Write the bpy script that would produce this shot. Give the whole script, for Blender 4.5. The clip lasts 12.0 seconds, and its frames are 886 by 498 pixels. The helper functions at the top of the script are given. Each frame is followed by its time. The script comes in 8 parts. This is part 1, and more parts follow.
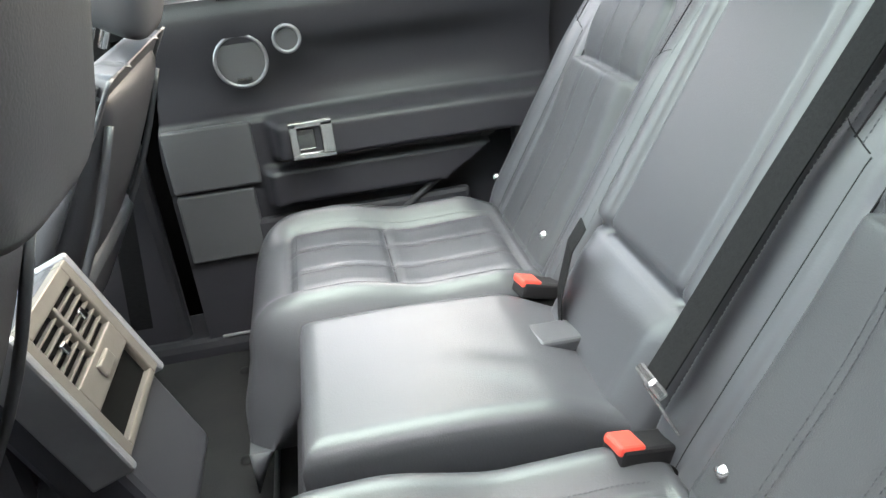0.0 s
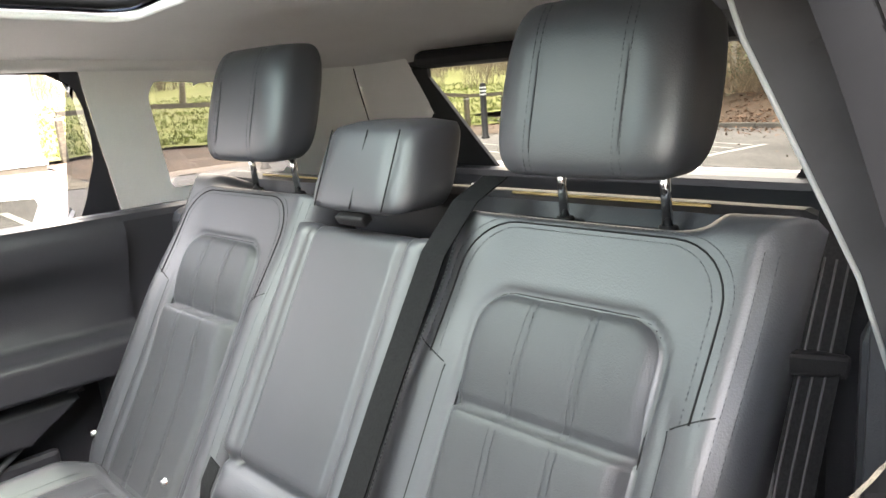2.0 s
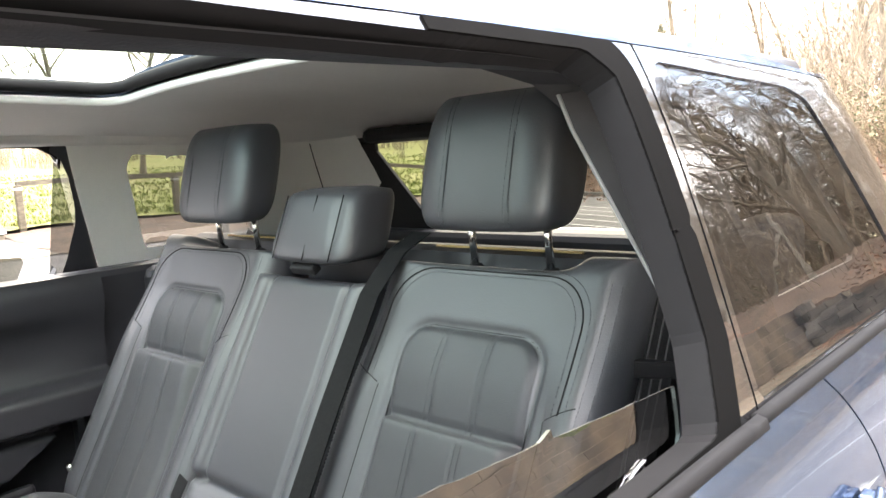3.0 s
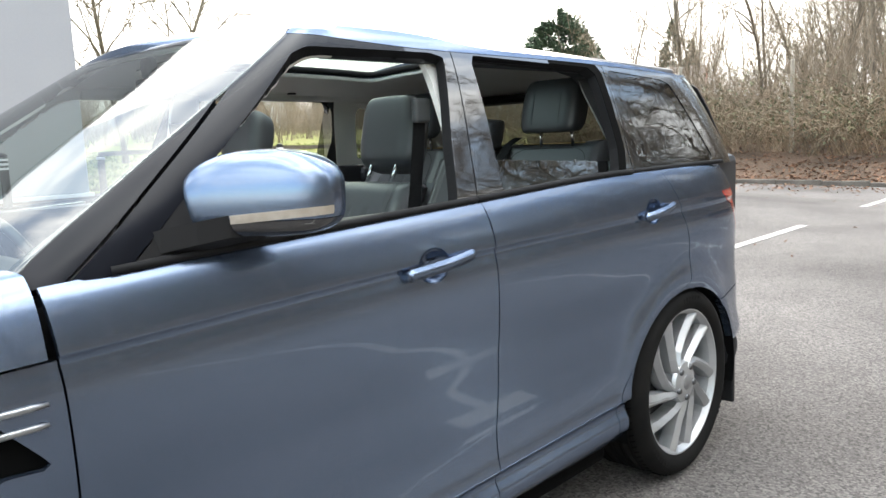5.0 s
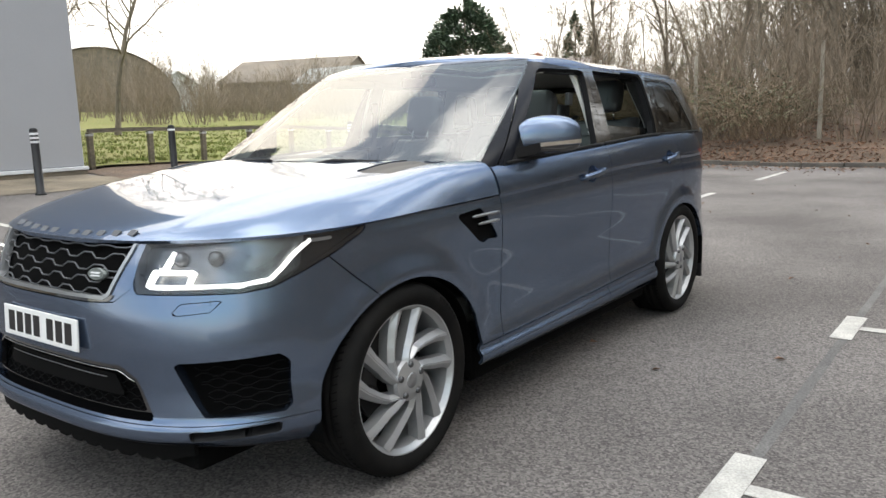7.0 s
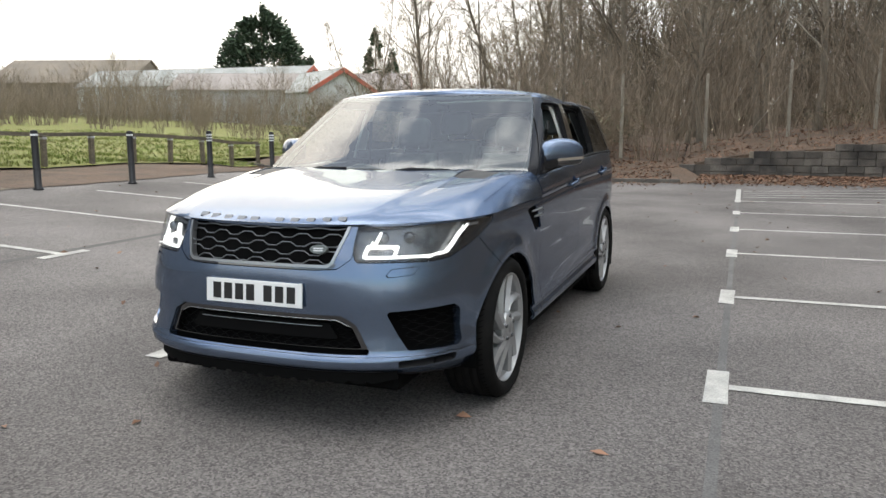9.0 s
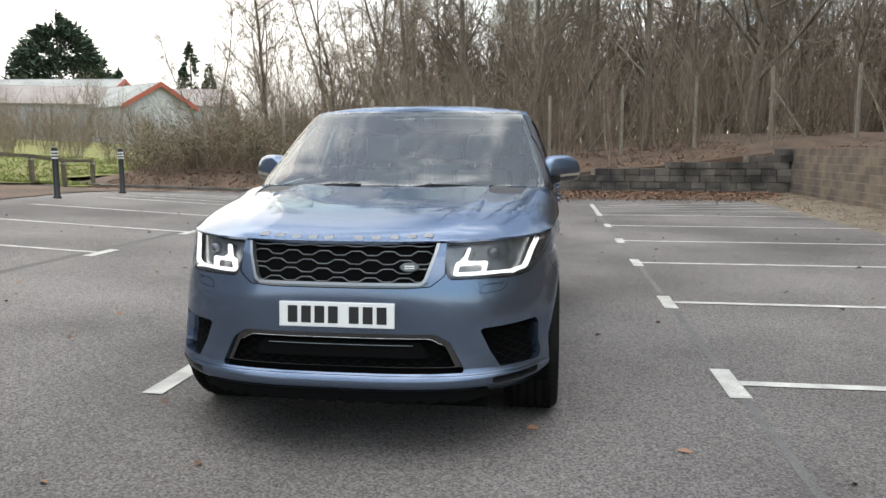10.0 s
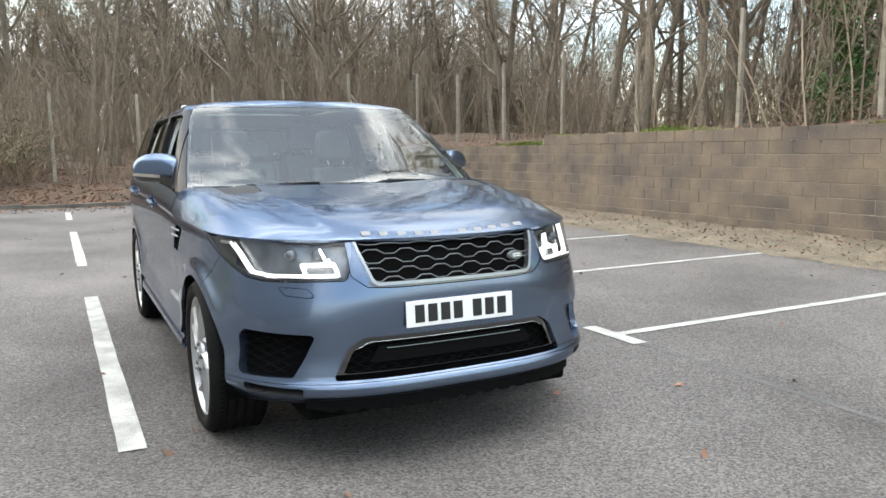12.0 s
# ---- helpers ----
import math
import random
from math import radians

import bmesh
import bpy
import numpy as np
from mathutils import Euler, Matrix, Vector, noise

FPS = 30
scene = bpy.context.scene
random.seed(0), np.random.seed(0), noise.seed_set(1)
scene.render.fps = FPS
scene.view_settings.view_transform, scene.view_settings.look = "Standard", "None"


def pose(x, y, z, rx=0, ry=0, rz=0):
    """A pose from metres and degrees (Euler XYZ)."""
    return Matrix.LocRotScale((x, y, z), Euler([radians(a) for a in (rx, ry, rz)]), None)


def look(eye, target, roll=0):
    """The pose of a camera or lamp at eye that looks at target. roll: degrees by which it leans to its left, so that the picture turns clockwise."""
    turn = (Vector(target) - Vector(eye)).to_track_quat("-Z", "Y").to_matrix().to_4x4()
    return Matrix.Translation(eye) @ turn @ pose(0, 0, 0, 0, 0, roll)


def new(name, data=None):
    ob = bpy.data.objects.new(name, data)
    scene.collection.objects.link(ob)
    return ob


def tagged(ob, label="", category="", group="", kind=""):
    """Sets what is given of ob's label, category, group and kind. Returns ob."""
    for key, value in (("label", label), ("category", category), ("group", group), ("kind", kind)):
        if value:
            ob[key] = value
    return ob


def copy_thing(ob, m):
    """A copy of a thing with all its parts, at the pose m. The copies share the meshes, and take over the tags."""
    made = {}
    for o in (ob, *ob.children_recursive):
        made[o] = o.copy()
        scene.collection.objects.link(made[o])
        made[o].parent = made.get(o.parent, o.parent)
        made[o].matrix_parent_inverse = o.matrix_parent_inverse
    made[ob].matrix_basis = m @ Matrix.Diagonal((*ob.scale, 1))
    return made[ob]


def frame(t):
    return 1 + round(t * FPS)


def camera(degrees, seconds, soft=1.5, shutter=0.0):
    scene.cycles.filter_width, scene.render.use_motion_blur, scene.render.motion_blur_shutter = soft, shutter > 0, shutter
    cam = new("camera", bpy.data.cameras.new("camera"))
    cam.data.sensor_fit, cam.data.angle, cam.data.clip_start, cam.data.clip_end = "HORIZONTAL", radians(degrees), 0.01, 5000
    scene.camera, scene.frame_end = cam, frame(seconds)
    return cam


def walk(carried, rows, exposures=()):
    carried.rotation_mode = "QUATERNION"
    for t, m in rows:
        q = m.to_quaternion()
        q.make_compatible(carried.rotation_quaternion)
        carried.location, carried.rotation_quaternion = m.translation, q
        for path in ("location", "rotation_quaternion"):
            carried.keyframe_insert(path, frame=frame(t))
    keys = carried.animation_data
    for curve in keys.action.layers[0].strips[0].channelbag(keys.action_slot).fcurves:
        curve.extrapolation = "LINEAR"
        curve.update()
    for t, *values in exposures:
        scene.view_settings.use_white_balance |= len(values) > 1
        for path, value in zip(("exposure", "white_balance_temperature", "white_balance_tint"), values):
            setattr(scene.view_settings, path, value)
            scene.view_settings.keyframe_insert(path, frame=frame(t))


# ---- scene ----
cam = camera(60.0, 12.0)
PATH = [
    (0, (-0.7, 0.92, 1.405), (-0.937, -0.871, 0.549), -6.5),
    (0.5, (-0.635, 0.951, 1.418), (-1.328, -0.716, 0.559), -5.8),
    (1, (-0.594, 0.972, 1.434), (-1.616, -0.582, 0.698), -5.2),
    (1.5, (-0.576, 0.977, 1.465), (-1.813, -0.49, 0.9), -4.7),
    (2, (-0.56, 0.99, 1.487), (-1.901, -0.431, 1.06), -4.1),
    (2.5, (-0.527, 1.017, 1.494), (-1.943, -0.362, 1.183), -3.6),
    (2.7, (-0.505, 1.056, 1.494), (-1.945, -0.304, 1.218), -3.6),
    (4.3, (0.541, 2.106, 1.383), (-0.9, 0.738, 1.152), -4.0),
    (4.5, (0.724, 2.128, 1.358), (-0.729, 0.776, 1.121), -2.7),
    (5, (1.265, 2.307, 1.345), (-0.162, 0.933, 1.067), -2.6),
    (5.5, (1.836, 2.543, 1.354), (0.43, 1.152, 1.054), -2.9),
    (6, (2.447, 2.642, 1.334), (1.055, 1.24, 1.025), -2.9),
    (6.5, (3.042, 2.761, 1.326), (1.588, 1.429, 0.997), -2.7),
    (7, (3.611, 2.741, 1.328), (2.029, 1.561, 1.003), -1.9),
    (7.2, (3.848, 2.756, 1.347), (2.227, 1.624, 1.042), -1.9),
    (8.8, (5.163, 2.253, 1.382), (3.354, 1.457, 1.076), -0.6),
    (9, (5.256, 2.074, 1.389), (3.414, 1.355, 1.087), -0.2),
    (9.5, (5.478, 1.522, 1.383), (3.566, 1.004, 1.108), 0.1),
    (10, (5.555, 0.913, 1.378), (3.59, 0.643, 1.122), 0.0),
    (10.5, (5.562, 0.242, 1.353), (3.577, 0.243, 1.113), -0.3),
    (11, (5.457, -0.367, 1.339), (3.501, -0.03, 1.098), -0.5),
    (11.5, (5.385, -0.971, 1.338), (3.518, -0.3, 1.087), -0.8),
    (12, (5.231, -1.538, 1.347), (3.46, -0.645, 1.09), -0.7),
]
EXPOSURES = [(0, 4.85, 6750, 15), (0.6, 4.75, 6650, 14), (1.0, 4.65, 6850, 17), (1.8, 4.78, 7100, 20), (2.7, 4.85, 7100, 20), (3.2, 3.8, 6800, 15), (3.7, 3.05, 6600, 12), (4.3, 2.62, 6550, 11),
             (5.2, 2.46, 6400, 10), (6.0, 2.04, 6450, 11), (7.2, 1.68, 6550, 11), (9.0, 1.47, 6450, 11), (10.5, 1.64, 6350, 10), (11.2, 1.92, 6350, 9), (12, 2.03, 6350, 9)]
walk(cam, [(t, look(eye, target, roll)) for t, eye, target, roll in PATH], EXPOSURES)

# ---- world and light ----
SUN_AZ = math.atan2(-0.81, -0.59)      # the low sun stands behind thin cloud, past the nose of the car
SUN_EL = radians(14)
world = bpy.data.worlds.new("winter_sky")
scene.world = world
world.use_nodes = True
wn, wl = world.node_tree.nodes, world.node_tree.links
wn.clear()
w_out = wn.new("ShaderNodeOutputWorld")
w_bg = wn.new("ShaderNodeBackground")
w_sky = wn.new("ShaderNodeTexSky")
w_sky.sky_type = "NISHITA"
w_sky.sun_disc = False
w_sky.sun_elevation = SUN_EL
w_sky.sun_rotation = math.pi / 2 - SUN_AZ
w_sky.air_density, w_sky.dust_density, w_sky.ozone_density = 1.0, 0.9, 1.0
w_co = wn.new("ShaderNodeTexCoord")
w_map = wn.new("ShaderNodeMapping")
w_map.inputs["Scale"].default_value = (1.0, 1.0, 2.0)
w_noise = wn.new("ShaderNodeTexNoise")
w_noise.inputs["Scale"].default_value = 2.9
w_noise.inputs["Detail"].default_value = 5
w_noise.inputs["Roughness"].default_value = 0.5
w_noise.inputs["Distortion"].default_value = 0.4
w_ramp = wn.new("ShaderNodeValToRGB")
w_ramp.color_ramp.elements[0].position = 0.43
w_ramp.color_ramp.elements[0].color = (0.20, 0.20, 0.20, 1)
w_ramp.color_ramp.elements[1].position = 0.57
w_cloud = wn.new("ShaderNodeMix")
w_cloud.data_type = "RGBA"
w_cloudcol = wn.new("ShaderNodeMix")
w_cloudcol.data_type = "RGBA"
w_cloudcol.inputs[0].default_value = 0.17
w_cloudcol.inputs[6].default_value = (10.2, 10.2, 9.8, 1)
wl.new(w_co.outputs["Generated"], w_map.inputs["Vector"])
wl.new(w_map.outputs["Vector"], w_noise.inputs["Vector"])
wl.new(w_noise.outputs["Fac"], w_ramp.inputs["Fac"])
wl.new(w_ramp.outputs["Color"], w_cloud.inputs[0])
w_veil = wn.new("ShaderNodeVectorMath")          # thin cloud dims the glow round the sun
w_veil.operation = "MINIMUM"
w_veil.inputs[1].default_value = (4.9, 4.7, 4.2)
wl.new(w_sky.outputs["Color"], w_veil.inputs[0])
wl.new(w_veil.outputs[0], w_cloudcol.inputs[7])
wl.new(w_veil.outputs[0], w_cloud.inputs[6])
# thick cloud is brighter overhead than at the horizon
w_sep = wn.new("ShaderNodeSeparateXYZ")
w_rise = wn.new("ShaderNodeMapRange")
w_rise.inputs["To Min"].default_value, w_rise.inputs["To Max"].default_value = 0.46, 1.36
w_rise.interpolation_type = "SMOOTHSTEP"
w_rise.inputs["From Min"].default_value = 0.34
w_gain = wn.new("ShaderNodeVectorMath")
w_gain.operation = "SCALE"
wl.new(w_co.outputs["Generated"], w_sep.inputs[0])
wl.new(w_sep.outputs["Z"], w_rise.inputs["Value"])
wl.new(w_cloudcol.outputs[2], w_gain.inputs[0])
wl.new(w_rise.outputs["Result"], w_gain.inputs["Scale"])
wl.new(w_gain.outputs[0], w_cloud.inputs[7])
wl.new(w_cloud.outputs[2], w_bg.inputs["Color"])
w_bg.inputs["Strength"].default_value = 0.14
wl.new(w_bg.outputs["Background"], w_out.inputs["Surface"])
sun = new("sun", bpy.data.lights.new("sun", "SUN"))
sun.data.energy = 0.5
sun.data.angle = radians(64)
sun.data.color = (1.0, 0.86, 0.66)
sun.matrix_world = look((0, 0, 30), (-math.cos(SUN_AZ) * math.cos(SUN_EL), -math.sin(SUN_AZ) * math.cos(SUN_EL), 30 - math.sin(SUN_EL)))


# ---- materials ----
def material(name, base, rough=0.5, metal=0.0, second=None, scale=8.0, amount=0.5, detail=4.0, bump=0.0, bump_scale=None,
             coat=0.0, spec=0.5, fine=None, island=0.0, obj_random=0.0, rough_var=0.0, stretch=(1, 1, 1), world_space=False):
    """A principled surface: two colours mixed by noise at one size, grain at a finer one, and relief."""
    m = bpy.data.materials.new(name)
    m.use_nodes = True
    n, l = m.node_tree.nodes, m.node_tree.links
    p = n["Principled BSDF"]
    p.inputs["Roughness"].default_value = rough
    p.inputs["Metallic"].default_value = metal
    p.inputs["Specular IOR Level"].default_value = spec
    p.inputs["Coat Weight"].default_value = coat
    p.inputs["Coat Roughness"].default_value = 0.03
    co = n.new("ShaderNodeTexCoord")
    mp = n.new("ShaderNodeMapping")
    mp.inputs["Scale"].default_value = stretch
    l.new(n.new("ShaderNodeNewGeometry").outputs["Position"] if world_space else co.outputs["Object"], mp.inputs["Vector"])
    second = second or tuple(c * 0.72 for c in base)
    big = n.new("ShaderNodeTexNoise")
    big.inputs["Scale"].default_value = scale
    big.inputs["Detail"].default_value = detail
    l.new(mp.outputs["Vector"], big.inputs["Vector"])
    ramp = n.new("ShaderNodeMapRange")
    ramp.inputs["From Min"].default_value, ramp.inputs["From Max"].default_value = 0.35, 0.65
    ramp.inputs["To Max"].default_value = amount
    l.new(big.outputs["Fac"], ramp.inputs["Value"])
    mix = n.new("ShaderNodeMix")
    mix.data_type = "RGBA"
    mix.inputs[6].default_value, mix.inputs[7].default_value = (*base, 1), (*second, 1)
    l.new(ramp.outputs["Result"], mix.inputs[0])
    colour = mix.outputs[2]
    small = n.new("ShaderNodeTexNoise")
    small.inputs["Scale"].default_value = bump_scale or scale * 12
    small.inputs["Detail"].default_value = 3
    l.new(mp.outputs["Vector"], small.inputs["Vector"])
    if fine:
        f = n.new("ShaderNodeMix")
        f.data_type = "RGBA"
        f.blend_type = "MULTIPLY"
        f.inputs[0].default_value = 1.0
        g = n.new("ShaderNodeMapRange")
        g.inputs["From Min"].default_value, g.inputs["From Max"].default_value = 0.3, 0.7
        g.inputs["To Min"].default_value, g.inputs["To Max"].default_value = 1 - fine, 1 + fine
        l.new(small.outputs["Fac"], g.inputs["Value"])
        l.new(colour, f.inputs[6])
        l.new(g.outputs["Result"], f.inputs[7])
        colour = f.outputs[2]
    if island or obj_random:
        if obj_random:
            src = n.new("ShaderNodeObjectInfo").outputs["Random"]
        else:
            src = n.new("ShaderNodeNewGeometry").outputs["Random Per Island"]
        g = n.new("ShaderNodeMapRange")
        k = max(island, obj_random)
        g.inputs["To Min"].default_value, g.inputs["To Max"].default_value = 1 - k, 1 + k
        l.new(src, g.inputs["Value"])
        f = n.new("ShaderNodeMix")
        f.data_type = "RGBA"
        f.blend_type = "MULTIPLY"
        f.inputs[0].default_value = 1.0
        l.new(colour, f.inputs[6])
        l.new(g.outputs["Result"], f.inputs[7])
        colour = f.outputs[2]
    l.new(colour, p.inputs["Base Color"])
    if rough_var:
        g = n.new("ShaderNodeMapRange")
        g.inputs["To Min"].default_value, g.inputs["To Max"].default_value = max(0, rough - rough_var), min(1, rough + rough_var)
        l.new(big.outputs["Fac"], g.inputs["Value"])
        l.new(g.outputs["Result"], p.inputs["Roughness"])
    if bump:
        b = n.new("ShaderNodeBump")
        b.inputs["Strength"].default_value = 0.6
        b.inputs["Distance"].default_value = bump
        l.new(small.outputs["Fac"], b.inputs["Height"])
        l.new(b.outputs["Normal"], p.inputs["Normal"])
    return m


def glass(name, tint, ior, rough=0.0):
    """Thin tinted glazing: part clear, part mirror, more so at a slant."""
    m = bpy.data.materials.new(name)
    m.use_nodes = True
    n, l = m.node_tree.nodes, m.node_tree.links
    n.clear()
    out = n.new("ShaderNodeOutputMaterial")
    clear = n.new("ShaderNodeBsdfTransparent")
    clear.inputs["Color"].default_value = (*tint, 1)
    gloss = n.new("ShaderNodeBsdfGlossy")
    gloss.inputs["Roughness"].default_value = rough
    slant = n.new("ShaderNodeLayerWeight")
    slant.inputs["Blend"].default_value = 0.5
    power = n.new("ShaderNodeMath")
    power.operation = "POWER"
    power.inputs[1].default_value = 7.0
    head_on = ((ior - 1) / (ior + 1)) ** 2
    share = n.new("ShaderNodeMapRange")
    share.inputs["To Min"].default_value, share.inputs["To Max"].default_value = head_on, 1.0
    mix = n.new("ShaderNodeMixShader")
    l.new(slant.outputs["Facing"], power.inputs[0])
    l.new(power.outputs[0], share.inputs["Value"])
    l.new(share.outputs["Result"], mix.inputs["Fac"])
    l.new(clear.outputs["BSDF"], mix.inputs[1])
    l.new(gloss.outputs["BSDF"], mix.inputs[2])
    l.new(mix.outputs["Shader"], out.inputs["Surface"])
    return m


def glow(name, colour, strength):
    m = bpy.data.materials.new(name)
    m.use_nodes = True
    p = m.node_tree.nodes["Principled BSDF"]
    p.inputs["Base Color"].default_value = (*colour, 1)
    p.inputs["Emission Color"].default_value = (*colour, 1)
    p.inputs["Emission Strength"].default_value = strength
    return m


def asphalt():
    """Worn asphalt: stones of several greys in dark binder, with damp and dusty patches."""
    m = material("worn_asphalt", (0.170, 0.156, 0.147), 0.84, 0, (0.090, 0.082, 0.077), 0.38, 1.0, detail=10, bump=0.012, bump_scale=55, fine=0.45, rough_var=0.12, spec=0.3)
    n, l = m.node_tree.nodes, m.node_tree.links
    p = n["Principled BSDF"]
    for node in n:
        if node.bl_idname == "ShaderNodeTexNoise" and node.inputs["Scale"].default_value > 50:
            node.inputs["Detail"].default_value = 9
            node.inputs["Roughness"].default_value = 0.8
    co = n.new("ShaderNodeTexCoord")
    v = n.new("ShaderNodeTexVoronoi")
    v.inputs["Scale"].default_value = 105
    l.new(co.outputs["Object"], v.inputs["Vector"])
    bw = n.new("ShaderNodeRGBToBW")
    l.new(v.outputs["Color"], bw.inputs["Color"])
    rmp = n.new("ShaderNodeMapRange")
    rmp.inputs["From Min"].default_value, rmp.inputs["From Max"].default_value = 0.15, 0.85
    rmp.inputs["To Min"].default_value, rmp.inputs["To Max"].default_value = 0.5, 1.5
    l.new(bw.outputs["Val"], rmp.inputs["Value"])
    mul = n.new("ShaderNodeMix")
    mul.data_type = "RGBA"
    mul.blend_type = "MULTIPLY"
    mul.inputs[0].default_value = 1.0
    src = p.inputs["Base Color"].links[0].from_socket
    l.new(src, mul.inputs[6])
    l.new(rmp.outputs["Result"], mul.inputs[7])
    l.new(mul.outputs[2], p.inputs["Base Color"])
    return m


PAINT = material("blue_grey_metallic_paint", (0.132, 0.176, 0.256), 0.25, 0.90, (0.140, 0.184, 0.266), 1.5, 0.6, coat=0.8, bump_scale=900, fine=0.10)
PAINT.node_tree.nodes["Principled BSDF"].inputs["Specular Tint"].default_value = (0.30, 0.34, 0.42, 1)
BLACK_GLOSS = material("gloss_black_trim", (0.010, 0.010, 0.011), 0.04, 0, scale=3, coat=1.0, spec=1.0)
BLACK_PLASTIC = material("black_plastic", (0.010, 0.010, 0.011), 0.6, 0, scale=20, spec=0.3, bump=0.0006, bump_scale=600)
RUBBER = material("tyre_rubber", (0.006, 0.006, 0.006), 0.8, 0, (0.012, 0.011, 0.010), 9, 0.7, spec=0.12, bump=0.0006, bump_scale=260)
SEAL = material("rubber_seal", (0.011, 0.011, 0.012), 0.75, 0, scale=12, spec=0.2)
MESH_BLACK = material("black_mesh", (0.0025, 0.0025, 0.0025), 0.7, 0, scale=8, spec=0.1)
GRILLE_GREY = material("dark_satin_surround", (0.17, 0.175, 0.185), 0.34, 0.8, scale=20)
REAR_GLASS = glass("tinted_rear_glass", (0.21, 0.22, 0.20), 1.5)
CHAMPAGNE = material("champagne_satin_panel", (0.145, 0.130, 0.112), 0.42, 0.5, (0.115, 0.105, 0.090), 40, 0.5, bump=0.0004, bump_scale=500)
SEAM = material("dark_seam", (0.013, 0.013, 0.014), 0.8, 0, scale=40, spec=0.15)
# near-black: painted shade behind openings and gaps, also black liners and seals
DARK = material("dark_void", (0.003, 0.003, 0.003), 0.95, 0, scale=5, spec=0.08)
ALLOY = material("silver_alloy", (0.42, 0.425, 0.43), 0.34, 0.6, (0.37, 0.375, 0.38), 14, 0.5, bump_scale=700, fine=0.06, rough_var=0.08)
ALLOY_DARK = material("dusty_grey_metal", (0.035, 0.034, 0.034), 0.6, 0.4, scale=10)
SATIN_BLACK = material("satin_black_frame", (0.008, 0.009, 0.013), 0.24, 0, scale=3, spec=0.16)
NUT = material("grey_steel_nut", (0.13, 0.13, 0.135), 0.35, 0.8, scale=40)
SATIN = material("satin_grey_metal", (0.36, 0.37, 0.38), 0.36, 0.85, (0.30, 0.31, 0.32), 30, 0.5)
CHROME = material("chrome", (0.80, 0.81, 0.82), 0.10, 1.0, scale=10)
CHROME_SATIN = material("satin_chrome", (0.66, 0.66, 0.65), 0.27, 1.0, scale=10)
PLATE = material("white_plate", (0.80, 0.80, 0.78), 0.30, 0, (0.74, 0.74, 0.72), 9, 0.5)
PLATE_INK = material("black_plate_ink", (0.012, 0.012, 0.012), 0.4, 0, scale=20)
LAMP_LENS = glass("lamp_cover", (0.93, 0.95, 0.96), 1.6)
LAMP_BACK = material("lamp_housing", (0.21, 0.22, 0.235), 0.22, 0.6, (0.07, 0.075, 0.08), 16, 0.8)
LAMP_DARK = material("lamp_bezel", (0.02, 0.02, 0.022), 0.18, 0, scale=15)
DRL = glow("daytime_running_light", (1.0, 0.98, 0.93), 0.36)
TAIL_RED = material("red_lamp_plastic", (0.50, 0.022, 0.018), 0.12, 0, (0.62, 0.05, 0.03), 25, 0.7, coat=1.0)
AMBER = material("amber_repeater", (0.36, 0.31, 0.25), 0.18, 0.3, (0.46, 0.42, 0.36), 30, 0.8, coat=1.0)
GREEN_BADGE = material("grey_green_badge", (0.15, 0.17, 0.165), 0.3, 0.3, scale=30)
CLEAR_GLASS = glass("windscreen_glass", (0.50, 0.58, 0.55), 2.4)
PRIVACY_GLASS = glass("privacy_glass", (0.20, 0.21, 0.21), 2.5)
ROOF_GLASS = glass("roof_glass", (0.40, 0.49, 0.455), 1.5)
LEATHER = material("black_leather", (0.034, 0.037, 0.041), 0.42, 0, (0.044, 0.047, 0.052), 6, 0.6, spec=0.85, bump=0.0005, bump_scale=420, rough_var=0.07)
LEATHER_PERF = material("perforated_black_leather", (0.036, 0.039, 0.042), 0.46, 0, (0.044, 0.047, 0.050), 8, 0.5, bump=0.0008, bump_scale=520)
THREAD = material("grey_black_thread", (0.045, 0.048, 0.053), 0.6, 0, scale=90)
TRIM_BLACK = material("soft_black_trim", (0.023, 0.024, 0.028), 0.42, 0, (0.030, 0.031, 0.035), 5, 0.6, bump=0.0006, bump_scale=380)
TRIM_GREY = material("charcoal_trim", (0.070, 0.074, 0.077), 0.55, 0, (0.060, 0.064, 0.067), 6, 0.5, bump=0.0006, bump_scale=380)
HEADLINING = material("pale_grey_headlining", (0.80, 0.785, 0.75), 0.9, 0, (0.74, 0.725, 0.69), 5, 0.6, bump=0.0008, bump_scale=500, fine=0.05)
CARPET = material("black_carpet", (0.013, 0.013, 0.014), 0.95, 0, (0.022, 0.022, 0.022), 14, 0.6, bump=0.004, bump_scale=500, fine=0.5)
WEBBING = material("black_webbing", (0.008, 0.0085, 0.009), 0.8, 0, (0.016, 0.016, 0.017), 60, 0.6, bump=0.0008, bump_scale=400, stretch=(1, 6, 6), spec=0.1)
BUCKLE_RED = material("red_buckle_button", (0.60, 0.060, 0.040), 0.35, 0, (0.52, 0.055, 0.04), 20, 0.5)
# matt black trim, its colour lightened to carry lens haze
HAZED_TRIM = material("haze_lightened_black_trim", (0.070, 0.070, 0.073), 0.85, 0, scale=20, spec=0.2)
# pale colour that stands in for the highlight on a black seal's edge
SEAL_HIGHLIGHT = material("painted_seal_highlight", (0.40, 0.42, 0.41), 0.6, 0, scale=20)
LABEL_WHITE = material("white_tag", (0.75, 0.74, 0.70), 0.7, 0, scale=30)
CURTAIN_GOLD = material("tan_piping", (0.42, 0.30, 0.12), 0.6, 0, scale=30)
ASPHALT = asphalt()
LINE_PAINT = material("worn_white_road_paint", (0.50, 0.49, 0.45), 0.75, 0, (0.30, 0.29, 0.27), 5, 0.9, detail=8, bump=0.004, bump_scale=110, fine=0.22)
